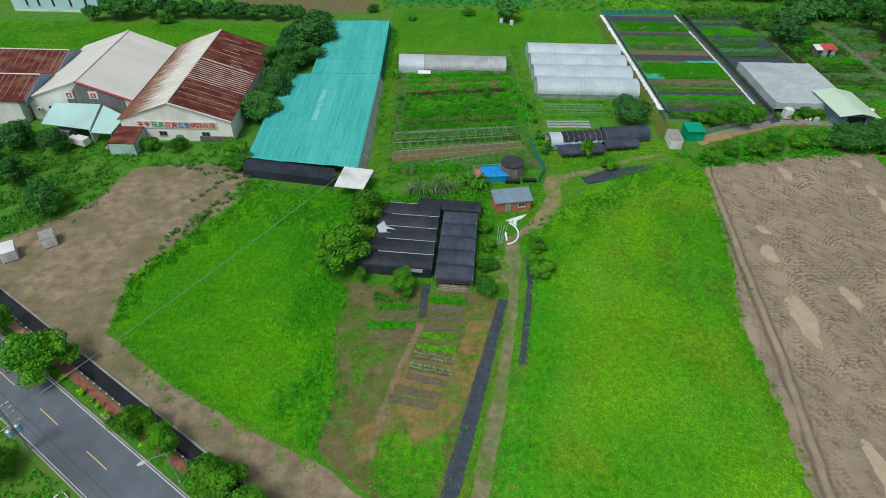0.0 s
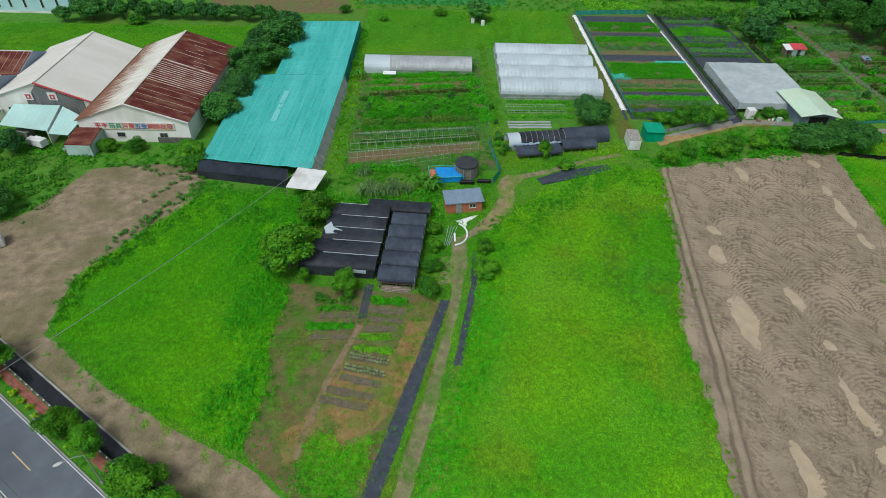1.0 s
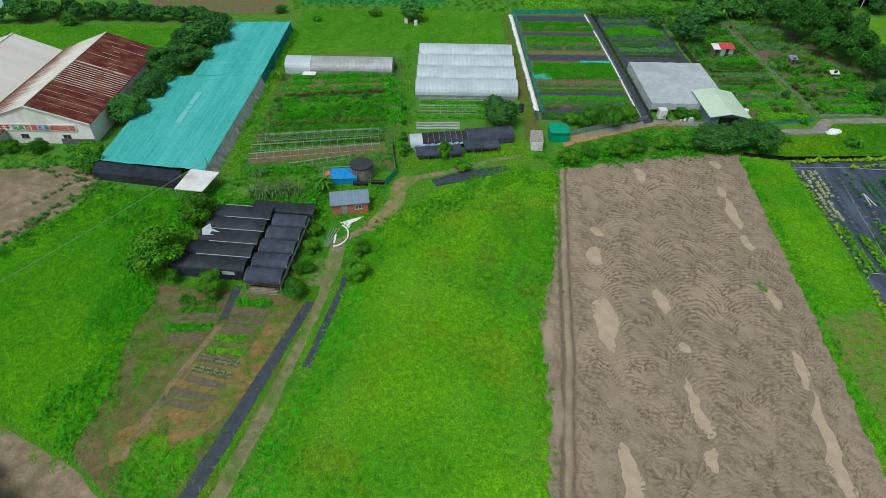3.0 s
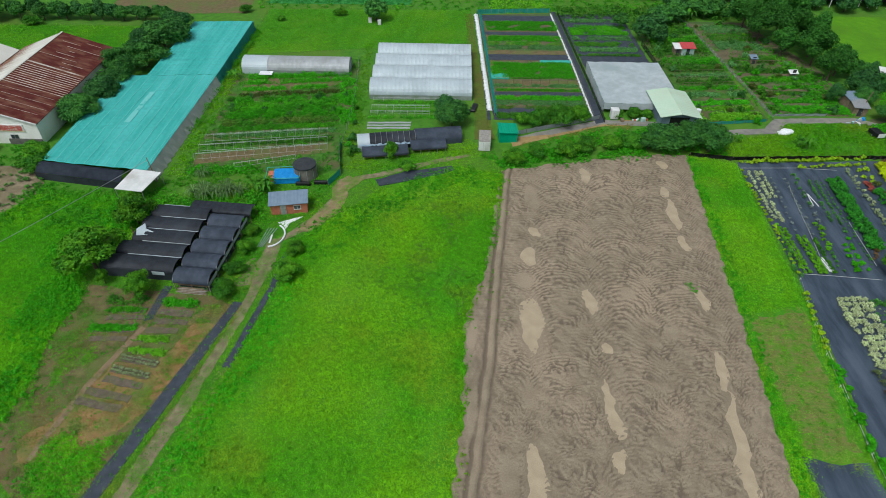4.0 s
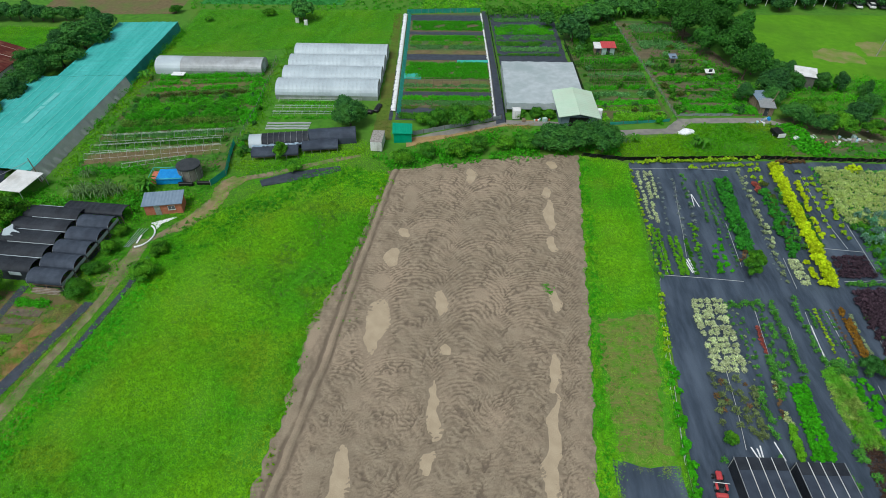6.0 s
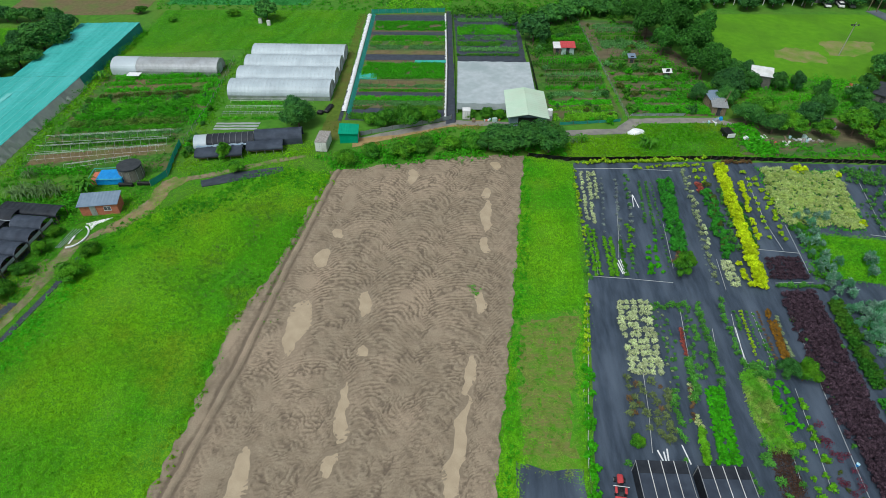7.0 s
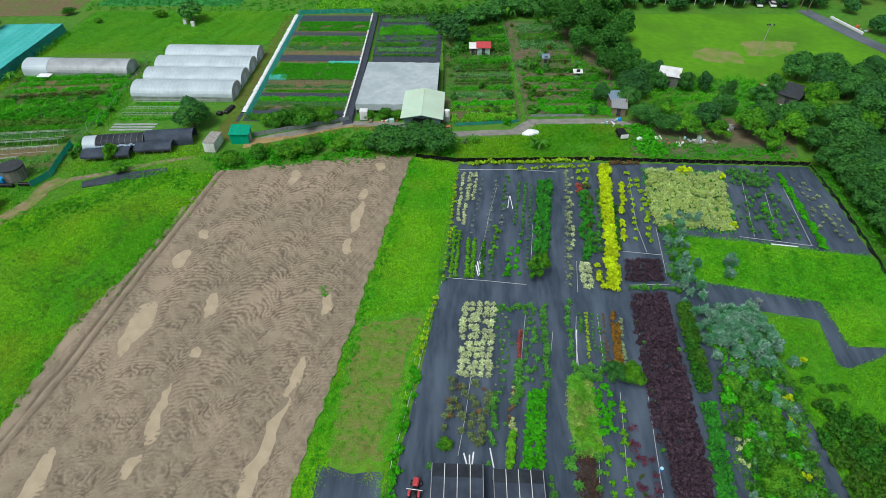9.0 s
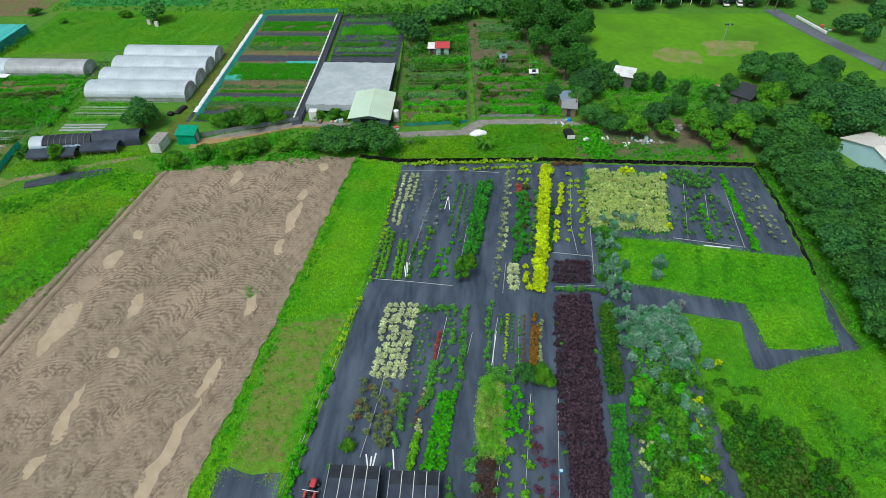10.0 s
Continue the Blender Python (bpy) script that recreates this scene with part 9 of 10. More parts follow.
def film_sheet(label, pts, width, h, seed):
    """White plastic film laid over a low bank, uneven and ragged at its foot."""
    n, m_ = 160, 6
    y = np.linspace(pts[0][1], pts[-1][1], n)
    x = np.interp(y, [p[1] for p in pts], [p[0] for p in pts])
    u = np.linspace(0, 1, m_)
    Y, U = np.meshgrid(y, u, indexing="ij")
    rag = lumps(np.stack([x * 0 + seed, y], 1), 0.9, seed) - 0.5
    X = x[:, None] - U * (width + 0.5 * rag)[:, None]
    P = np.stack([X.ravel(), Y.ravel()], 1)
    Z = 0.06 + h * np.sin((0.35 + 0.6 * (1 - U)) * math.pi * 0.9) + 0.14 * (lumps(P, 1.1, seed + 1).reshape(X.shape) - 0.5)
    Z[:, -1] = 0.05
    i = np.arange(n * m_).reshape(n, m_)
    F = np.stack([i[:-1, :-1], i[1:, :-1], i[1:, 1:], i[:-1, 1:]], -1).reshape(-1, 4)
    ob = new("film_sheet", array_mesh("film_sheet", np.stack([X, Y, np.maximum(Z, 0.05)], -1).reshape(-1, 3), F, M["snow_film"], True))
    sol = ob.modifiers.new("thick", "SOLIDIFY")
    sol.thickness = 0.02
    return tagged(ob, label, "plastic film")


film_sheet("bright white plastic film over the garden's edge", [(52.4, 124.6), (51.9, 150), (51.2, 186.4)], 1.15, 0.3, 3)
film_sheet("narrow strip of white film along the dark path", [(75.4, 121.6), (75.1, 150), (74.0, 188)], 0.45, 0.25, 8)
fence("net_fence", "teal net fence along the market garden", [(52.75, 123.0), (52.2, 150), (51.5, 186.4)], 0.75, M["steel"], M["teal_cloth"], wavy=0.14, lean=-0.95)
fence("net_fence", "teal net fence at the garden's far end", [(51.0, 187.2), (62, 188.4), (73.6, 189.4)], 1.4, M["steel"], M["teal_cloth"], wavy=0.06, lean=0.0)
fence("net_fence", "low posts with pale net along the dark path", [(75.5, 121.6), (75.2, 150), (74.1, 188)], 0.7, M["wood"], M["open_net"], lean=0.0, wavy=0.05)
fence("net_fence", "pale hanging net fence with black posts", [(77.4, 120.4), (77.2, 140), (75.8, 188)], 1.2, M["dark_paint"], M["open_black"], wavy=0.05)
fence("net_fence", "low pale net fence beside the lane", [(57.0, 114.2), (66, 117.8), (76.6, 122.0)], 1.1, M["wood"], M["pale_net"], wavy=0.06)
fence("net_fence", "overgrown net fence between allotments", [(116.4, 122.8), (115.2, 150), (113.4, 183)], 1.3, M["wood"], M["open_net"], net_from=0.3, wavy=0.06)
fence("net_fence", "low teal net fence before an allotment", [(100.6, 120.2), (107, 121.0), (114.6, 122.2)], 0.8, M["wood"], M["teal_cloth"], wavy=0.06)
fence("net_fence", "low pale net fence with a teal patch", [(117.6, 124.8), (124, 125.2), (130, 125.4)], 0.7, M["wood"], M["pale_net"], wavy=0.1, lean=0.4)
fence("net_fence", "dark net fence behind an allotment", [(97.4, 120), (97.0, 148), (96.4, 165)], 1.5, M["dark_paint"], M["open_black"])
fence("film_border", "low black film border of the nursery", [(92.6, 107.0), (101, 105.6), (130, 107.0), (139, 106.8), (152, 106.6), (172.2, 106.4)], 0.95, M["wood"], M["black_film"], wavy=0.2, lean=0.3)
fence("film_border", "low sagging black film border below the trees", [(172.2, 106.2), (172.5, 95), (171.9, 83), (171.1, 74.6)], 0.45, M["wood"], M["black_film"], wavy=0.25, lean=0.35)
fence("net_fence", "teal net fence beside the tank yard", [(19.4, 93.8), (21.2, 97.6), (20.2, 104), (19.6, 109.2)], 1.5, M["steel"], M["teal_cloth"], wavy=0.12)
fence("pipe_fence", "thin white pipe fence along the grass lane", [(20.0, 110), (20.4, 125), (19.6, 140), (18.6, 152)], 1.2, M["steel"], M["open_net"], net_from=0.9)
fence("cord_fence", "white cord fence along the grass strip", [(93.9, 34), (95.2, 48.9), (97.0, 60), (99.2, 70)], 0.55, M["white_paint"], M["white_plastic"], net_from=0.5, gap=4.0)


def hoop_row(p, q, width, n, h):
    """A row of bare hoops over a bed, with a rail along their tops and sides."""
    d = Vector((q[0] - p[0], q[1] - p[1]))
    f = thing("hoop_frame", "row of bare white hoops over a vegetable bed", "hoop frame", "hoop frames", pose(p[0], p[1], 0, 0, 0, math.degrees(math.atan2(d.y, d.x))))
    for k in range(n):
        part("hoop", hoop(bmesh.new(), d.length * k / (n - 1), width / 2, width / 2, 0.6, h - 0.6, 0.02, 7), M["steel"], f)
    for y, z in ((0.0, 0.6), (width, 0.6), (width / 2, h + 0.03)):
        part("rail", rod(bmesh.new(), (0, y, z), (d.length, y, z), 0.018, seg=4), M["steel"], f)


hoop_row((-8.4, 108.2), (16.6, 111.9), 2.6, 16, 1.5)
hoop_row((-8.6, 104.4), (17.0, 108.6), 2.4, 16, 1.4)
hoop_row((-8.6, 101.4), (17.4, 106.2), 2.0, 17, 1.3)
hoop_row((0.2, 98.8), (11.6, 102.4), 1.4, 9, 1.1)
for y in (121.8, 124.6, 137.2):
    hoop_row((24.6, y - 9 if y > 130 else y), (38 if y < 130 else 44, (y - 9 if y > 130 else y) + 0.3), 1.2, 9, 0.7)


def trellis(p, q, n, h=1.7):
    t = thing("trellis", "bamboo cane trellis over climbing crop", "trellis", "cane trellises")
    for k in range(n):
        x, y = lerp(p, q, k / (n - 1))
        part("cane", rod(bmesh.new(), (x, y - 0.5, 0), (x, y, h), 0.03, seg=4), M["wood"], t)
        part("cane", rod(bmesh.new(), (x, y + 0.5, 0), (x, y, h), 0.03, seg=4), M["wood"], t)
    part("ridge_cane", rod(bmesh.new(), (*p, h - 0.05), (*q, h - 0.05), 0.03, seg=4), M["wood"], t)


for p, q in (((100, 138.2), (113, 139.2)), ((100, 141.6), (113.5, 142.6)), ((100, 145.2), (113, 146.2)), ((118, 152), (131, 152.6)), ((118, 158), (130, 158.4)), ((118, 168), (130, 168.4)), ((118, 174), (130, 174.4)), ((100, 152), (106, 152.4)), ((54, 139), (74, 139.4))):
    trellis(p, q, 10)


def utility_pole():
    u = thing("utility_pole", "concrete utility pole with crossarms and a transformer", "utility pole", at=pose(-46.9, 37.0, 0))
    part("pole", rod(bmesh.new(), (0, 0, 0), (0, 0, 8.6), 0.19, 0.13, 10), M["concrete"], u)
    for k, z in enumerate((8.3, 7.5, 6.7, 5.2)):
        a = part("crossarm", rod(bmesh.new(), (-1.3 * RN.x, -1.3 * RN.y, z), (1.3 * RN.x, 1.3 * RN.y, z), 0.06, seg=4), M["white_paint"], u)
        for s in (-1.2, -0.6, 0.6, 1.2):
            part("insulator", rod(bmesh.new(), (s * RN.x, s * RN.y, z), (s * RN.x, s * RN.y, z + 0.28), 0.08, 0.05, 6), M["steel"], a)
    for s in (-0.5, 0.4):
        t = part("transformer", rod(bmesh.new(), (0.35 * RS.x + s * RN.x, 0.35 * RS.y + s * RN.y, 4.0), (0.35 * RS.x + s * RN.x, 0.35 * RS.y + s * RN.y, 5.0), 0.32, 0.32, 10), mat("pale_blue", (0.2, 0.42, 0.6), (0.26, 0.48, 0.65), 2, 10, 0.5, 0.1), u, "pale blue transformer drum")
        part("cap", rod(bmesh.new(), (0.35 * RS.x + s * RN.x, 0.35 * RS.y + s * RN.y, 5.0), (0.35 * RS.x + s * RN.x, 0.35 * RS.y + s * RN.y, 5.15), 0.34, 0.1, 10), M["steel"], t)
    for off, z in ((-1.2, 8.5), (-0.6, 8.5), (0.6, 8.5), (1.2, 8.5), (-1.2, 7.7), (1.2, 7.7), (0, 6.0)):
        a = Vector((-46.9, 37.0)) + RN * off
        pts = [(a.x + RS.x * s, a.y + RS.y * s, z - 0.6 * (1 - ((s + 20) / 20 - 1 if s < -20 else s / 20) ** 2) * 0 - 0.0) for s in (-60, 0, 60)]
        wire("power_line", pts, 0.012, M["dark_paint"], "thin dark power line along the road", "cable")
    pts = []
    for k in range(25):
        f = k / 24
        pts.append((-46.6 + 32.9 * f, 37.3 + 56.7 * f, 6.6 - 1.6 * f - 3.0 * f * (1 - f)))
    wire("cable", pts, 0.035, M["steel"], "thin pale service cable to the canopy", "cable")


utility_pole()
lp = thing("pole", "leaning wooden pole at the white canopy", "pole", at=pose(-13.4, 94.2, 0))
part("shaft", rod(bmesh.new(), (0, 0, 0), (-0.5, 0.0, 5.4), 0.11, 0.08, 8), M["wood"], lp)
part("stay", rod(bmesh.new(), (0.7, 0.2, 0), (0.2, 0.1, 2.6), 0.05, seg=5), M["wood"], lp)


def street_lamp():
    s = thing("street_lamp", "slim grey street lamp with a white head", "street lamp", at=pose(-28.3, 33.3, 0))
    part("pole", rod(bmesh.new(), (0, 0, 0), (0, 0, 5.7), 0.1, 0.06, 8), M["steel"], s)
    part("base", rod(bmesh.new(), (0, 0, 0), (0, 0, 0.35), 0.2, 0.16, 8), M["concrete"], s)
    part("arm", tube(bmesh.new(), [(0, 0, 5.7), (-0.4, -0.25, 6.0), (-0.9, -0.55, 6.15), (-1.7, -1.1, 6.2)], 0.045, 6), M["steel"], s)
    bm = bmesh.new()
    bmesh.ops.create_uvsphere(bm, u_segments=12, v_segments=6, radius=0.5, matrix=Matrix.LocRotScale((-2.0, -1.3, 6.18), Euler((0, 0, math.radians(33))), (1.0, 0.45, 0.25)))
    part("head", bm, M["white_paint"], s, "white lamp head", True)


street_lamp()
lt = thing("floodlight_pole", "leaning pole with floodlights beside the lawn", "floodlight", at=pose(181.0, 160.4, 0))
part("pole", rod(bmesh.new(), (0, 0, 0), (0.8, 0, 9.0), 0.12, 0.09, 8), M["concrete"], lt)
part("bracket", rod(bmesh.new(), (-0.3, 0, 8.2), (1.7, 0, 8.2), 0.05, seg=5), M["steel"], lt)
for x in (-0.2, 0.4, 1.5):
    part("floodlight", box(bmesh.new(), x - 0.2, x + 0.2, -0.35, -0.05, 8.25, 8.6, 0.04), M["dark_paint"], lt)
for x, y, h, a in ((219.4, 152.4, 4.4, 0.6), (208.6, 194.5, 7.0, 0.4), (206.4, 195.4, 7.0, 0.5), (138.6, 127.6, 5.2, 0.9)):
    p = thing("pole", "plain wooden pole beside the lane", "pole", at=pose(x, y, 0))
    part("shaft", rod(bmesh.new(), (0, 0, 0), (a, 0, h), 0.13, 0.09, 7), M["wood"], p)

# ---- the promenade between road and ditch ----
prom = tagged(strip("promenade", -110, 40, 11.95, 13.05, 0.05, M["mortar"], "red brick promenade along the ditch", "pavement"), kind="structure")
tile = bmesh.new()
box(tile, -0.29, 0.29, -0.17, 0.17, 0.0, 0.035)
tile_me = bpy.data.meshes.new("paving_brick")
tile.to_mesh(tile_me)
tile.free()
tile_me.materials.append(M["brick_pave"])
for k in range(96):
    for r in range(3):
        ob = new("paving_brick", tile_me)
        p = rd(-78 + 0.6 * k + 0.3 * (r % 2), 12.13 + 0.36 * r)
        ob.matrix_world = pose(p[0], p[1], 0.048, 0, 0, -34.7)
        ob.parent = prom
for k in range(46):
    p = rd(-82 + 1.35 * k, 13.2)
    b = thing("bollard", "short white capped bollard on the ditch's edge", "bollard", "bollards along the ditch", pose(p[0], p[1], 0.1))
    part("post", rod(bmesh.new(), (0, 0, 0), (0, 0, 0.5), 0.07, 0.06, 6), M["dark_concrete"], b)
    part("cap", rod(bmesh.new(), (0, 0, 0.5), (0, 0, 0.62), 0.11, 0.08, 6), M["white_paint"], b)
for s, n in ((-62, 11.6), (-60, 11.5), (-58.4, 11.7), (-56.5, 11.5), (-49.5, 11.5), (-66, 11.6), (-51, 11.8)):
    p = rd(s, n)
    plant_out("clipped_bush", SH["gold_s"], [p], "round clipped yellow-green bush on the verge", "shrub", "clipped bushes", 1.0, 1.5)
for s in (-48.6, -45.4, -44.0):
    p = rd(s - 2.5, 2.6)
    t = thing("planter_frame", "cream concrete planter frame beside the road", "planter", "planter frames", pose(p[0], p[1], 0, 0, 0, -34.7))
    for x0, x1, y0, y1 in ((-0.6, 0.6, -0.5, -0.38), (-0.6, 0.6, 0.38, 0.5), (-0.6, -0.48, -0.378, 0.378), (0.48, 0.6, -0.378, 0.378)):
        part("rim", box(bmesh.new(), x0, x1, y0, y1, 0, 0.3), M["cream_wall"], t)
post = thing("hazard_post", "yellow and black striped post by the road", "post", at=pose(*rd(-51.5, 11.3), 0))
for k in range(5):
    part("band", box(bmesh.new(), -0.28, 0.28, -0.06, 0.06, 0.2 * k, 0.2 * k + 0.198), M["yellow_line"] if k % 2 else M["dark_paint"], post)
strip("side_path", -57.5, -52.5, 11.05, 11.9, 0.045, M["concrete"], "concrete crossing path on the verge", "path")


# ---- vehicles and machines ----
def wheel(parent, x, y, r, w):
    t = part("wheel", rod(bmesh.new(), (x, y - w / 2, r), (x, y + w / 2, r), r, r, 14), M["black_film"], parent, "black rubber wheel")
    part("rim", rod(bmesh.new(), (x, y - w / 2 - 0.01, r), (x, y + w / 2 + 0.01, r), r * 0.5, r * 0.5, 10), M["steel"], t)


def van(x, y, turn, paint, label, box_body=True):
    v = thing("truck" if box_body else "car", label, "truck" if box_body else "car", at=pose(x, y, 0, 0, 0, turn))
    if box_body:
        part("cargo_body", box(bmesh.new(), -1.9, 0.8, -0.85, 0.85, 0.6, 2.1, 0.06), paint, v)
        part("cab", box(bmesh.new(), 0.82, 2.2, -0.8, 0.8, 0.5, 1.85, 0.15), paint, v)
        part("windscreen", box(bmesh.new(), 2.1, 2.22, -0.68, 0.68, 1.15, 1.7, 0.03), M["glass"], v)
    else:
        part("body", box(bmesh.new(), -2.1, 2.1, -0.86, 0.86, 0.35, 0.95, 0.15), paint, v)
        part("cabin", box(bmesh.new(), -1.5, 0.9, -0.76, 0.76, 0.96, 1.5, 0.2), M["glass"], v)
        part("roof", box(bmesh.new(), -1.2, 0.55, -0.66, 0.66, 1.5, 1.56, 0.02), paint, v)
    for wx in (-1.3, 1.4):
        for wy in (-0.78, 0.78):
            wheel(v, wx, wy, 0.32, 0.2)
    return v


van(-71.2, 104.2, 160, M["white_paint"], "small white box truck parked at the canopy")
van(-75.4, 107.4, 160, M["grey_panel"], "small grey truck parked under the canopy")
for x, m in ((195.2, M["white_paint"]), (199.4, M["white_paint"]), (202.8, M["grey_panel"])):
    van(x, 199.0, 80, m, "parked car beside a far shed", False)


def tractor():
    t = thing("tractor", "small red garden tractor with a cultivator", "tractor", at=pose(97.4, 35.6, 0.03, 0, 0, 84))
    part("chassis", box(bmesh.new(), -1.2, 1.2, -0.3, 0.3, 0.35, 0.55, 0.04), M["dark_paint"], t)
    part("hood", box(bmesh.new(), 0.2, 1.3, -0.35, 0.35, 0.56, 1.0, 0.12), M["red_paint"], t, "glossy red hood")
    part("fender", box(bmesh.new(), -1.1, -0.3, -0.72, -0.4, 0.75, 0.95, 0.08), M["red_paint"], t)
    part("fender", box(bmesh.new(), -1.1, -0.3, 0.4, 0.72, 0.75, 0.95, 0.08), M["red_paint"], t)
    part("seat", box(bmesh.new(), -0.85, -0.4, -0.22, 0.22, 0.8, 1.05, 0.06), M["black_film"], t)
    part("steering_column", rod(bmesh.new(), (0.1, 0, 0.8), (-0.15, 0, 1.25), 0.03), M["steel"], t)
    part("steering_wheel", rod(bmesh.new(), (-0.17, 0, 1.25), (-0.15, 0, 1.28), 0.2, 0.2, 12), M["black_film"], t)
    part("handlebar", rod(bmesh.new(), (-0.3, -0.95, 1.0), (-0.3, 0.95, 1.0), 0.045), M["white_paint"], t)
    part("rotary_tiller", box(bmesh.new(), -1.75, -1.25, -0.7, 0.7, 0.15, 0.6, 0.1), M["red_paint"], t)
    for wx, r in ((-0.7, 0.42), (0.85, 0.3)):
        for wy in (-0.55, 0.55):
            wheel(t, wx, wy, r, 0.22)


tractor()


def net_shed(x0, x1, y0, y1, label):
    """A flat shade shed at the nursery's near end: net on battens and posts."""
    s = thing("shade_shed", label, "shade house", "flat shade sheds")
    part("roof_net", box(bmesh.new(), x0, x1, y0, y1 - 1.6, 2.1, 2.14), M["grey_net"], s)
    part("front_net", box(bmesh.new(), x0, x1, y1 - 1.58, y1, 2.12, 2.16), M["black_net"], s, "black net border")
    part("side_net", box(bmesh.new(), x0, x0 + 0.04, y0, y1, 0, 2.09), M["black_net"], s)
    part("end_net", box(bmesh.new(), x0 + 0.05, x1, y1 - 0.04, y1, 0, 2.09), M["black_net"], s)
    for k in range(5):
        x = x0 + (x1 - x0) * k / 4
        part("batten", box(bmesh.new(), x - 0.04, x + 0.04, y0, y1, 2.165, 2.21), M["white_paint"] if k in (1, 2, 3) else M["steel"], s)
        for y in (y0 + 0.1, y1 - 0.15):
            part("post", rod(bmesh.new(), (x, y, 0), (x, y, 2.1), 0.05, seg=5), M["steel"], s)


net_shed(99.3, 105.2, 24, 38.0, "flat shade shed under grey net with white battens")
net_shed(106.4, 112.1, 24, 37.5, "flat shade shed under dark net with pale battens")
for (x, y, z), (x1, y1, z1) in (((103.6, 38.2, 0.05), (103.0, 40.6, 1.0)), ((103.9, 38.2, 0.05), (104.2, 40.8, 1.0)), ((103.7, 38.2, 0.05), (103.7, 40.4, 1.1))):
    ob = part("board", box(bmesh.new(), -0.09, 0.09, 0, math.dist((x, y), (x1, y1)), 0, 0.05), M["white_plastic"])
    ob.matrix_world = look((x, y, z), (x1, y1, z + 0.02)) @ pose(0, 0, 0, -90, 0, 0)
    tagged(ob, "long white plastic board leaning by the shed", "board", "white boards")


def slat(p, q, w, label="long white plastic gutter lying on the mat"):
    d = Vector((q[0] - p[0], q[1] - p[1]))
    ob = part("gutter", box(bmesh.new(), 0, d.length, -w / 2, w / 2, 0, 0.08, 0.02), M["white_plastic"])
    ob.matrix_world = pose(p[0], p[1], 0.035, 0, 0, math.degrees(math.atan2(d.y, d.x)))
    tagged(ob, label, "gutter", "white gutters")


for p, q, w in (((105.0, 75.4), (105.4, 71.8), 0.22), ((105.4, 75.6), (105.7, 72.2), 0.22), ((104.7, 74.6), (105.1, 72.0), 0.18), ((111.2, 94.0), (110.7, 90.2), 0.14), ((111.3, 94.0), (111.6, 90.0), 0.14), ((106.6, 38.8), (106.2, 41.4), 0.16), ((118.6, 54.6), (119.4, 61), 0.12), ((155.2, 81.5), (159.6, 80.9), 0.25)):
    slat(p, q, w)
HOSES = [[(99.4, 71.4), (106, 70.9), (112.7, 70.2)], [(108.9, 96.7), (107.4, 89), (106.3, 81.9), (105.2, 76)], [(102.3, 40.2), (103.2, 46), (103.9, 52.4)], [(118.7, 53.2), (119.1, 60), (119.7, 63.6)], [(122.9, 64.1), (122.3, 54.6)], [(118.7, 54.3), (122.7, 53.6)],
         [(128.9, 66), (128.5, 60.8), (127.4, 50.8), (126.5, 41.7), (126.0, 36.0), (125.2, 27)], [(123.7, 50.2), (122.9, 43), (122.0, 35.8)], [(135.9, 78.0), (129.2, 78.8)], [(121.4, 76.0), (120.6, 68.8)], [(119.5, 41.5), (118.7, 35.7)],
         [(156.5, 99.7), (153.1, 83.4)], [(163.8, 98.4), (162.0, 81.2)], [(159.8, 97.0), (156.9, 82.8)], [(150.5, 83.3), (162.2, 81.2)], [(136.6, 85.5), (135.9, 78), (135.4, 72.9)], [(134.9, 101.0), (133.3, 86), (133.5, 78.7)],
         [(114.9, 85.3), (113.6, 73.6)], [(112.3, 65.2), (110.6, 53), (110.0, 49)], [(102.2, 83.3), (101.0, 71.6)], [(101.5, 102.6), (113, 103.0), (121, 102.4)], [(129.0, 70.6), (135.3, 71.0)], [(115.9, 60.6), (115.2, 56.6)], [(94.2, 38), (97.0, 56), (98.4, 66)]]
for pts in HOSES:
    wire("hose", [(x, y, 0.09) for x, y in pts], 0.04, M["hose"], "thin pale irrigation hose on the mat", "hose")
bk = thing("bucket", "pale blue bucket on the nursery mat", "bucket", at=pose(126.5, 39.2, 0.03))
part("body", rod(bmesh.new(), (0, 0, 0), (0, 0, 0.4), 0.17, 0.21, 12), M["blue_tarp"], bk)
part("rim", rod(bmesh.new(), (0, 0, 0.4), (0, 0, 0.43), 0.22, 0.22, 12), M["blue_wall"], bk)

# ---- loose film and hoops by the brick shed ----
ring = thing("film_hoop", "bent white plastic hoops lying on the grass", "hoops", at=pose(12.2, 78.2, 0.1))
pts = [(-0.4 + 2.4 * math.sin(a), 0.4 - 3.0 * math.cos(a), 0.1) for a in np.linspace(0.1, 2.7, 14).tolist()]
part("hoop", tube(bmesh.new(), pts, 0.16), M["white_plastic"], ring)
part("board", box(bmesh.new(), -0.3, 0.0, -1.6, 0.6, 0.02, 0.12, 0.02), M["white_plastic"], ring)
for k in range(4):
    part("pipe", rod(bmesh.new(), (-1.9 + 0.25 * k, -2.6, 0.06), (-1.2 + 0.5 * k, 2.4, 0.08), 0.05, seg=5), M["pale_net"], ring)


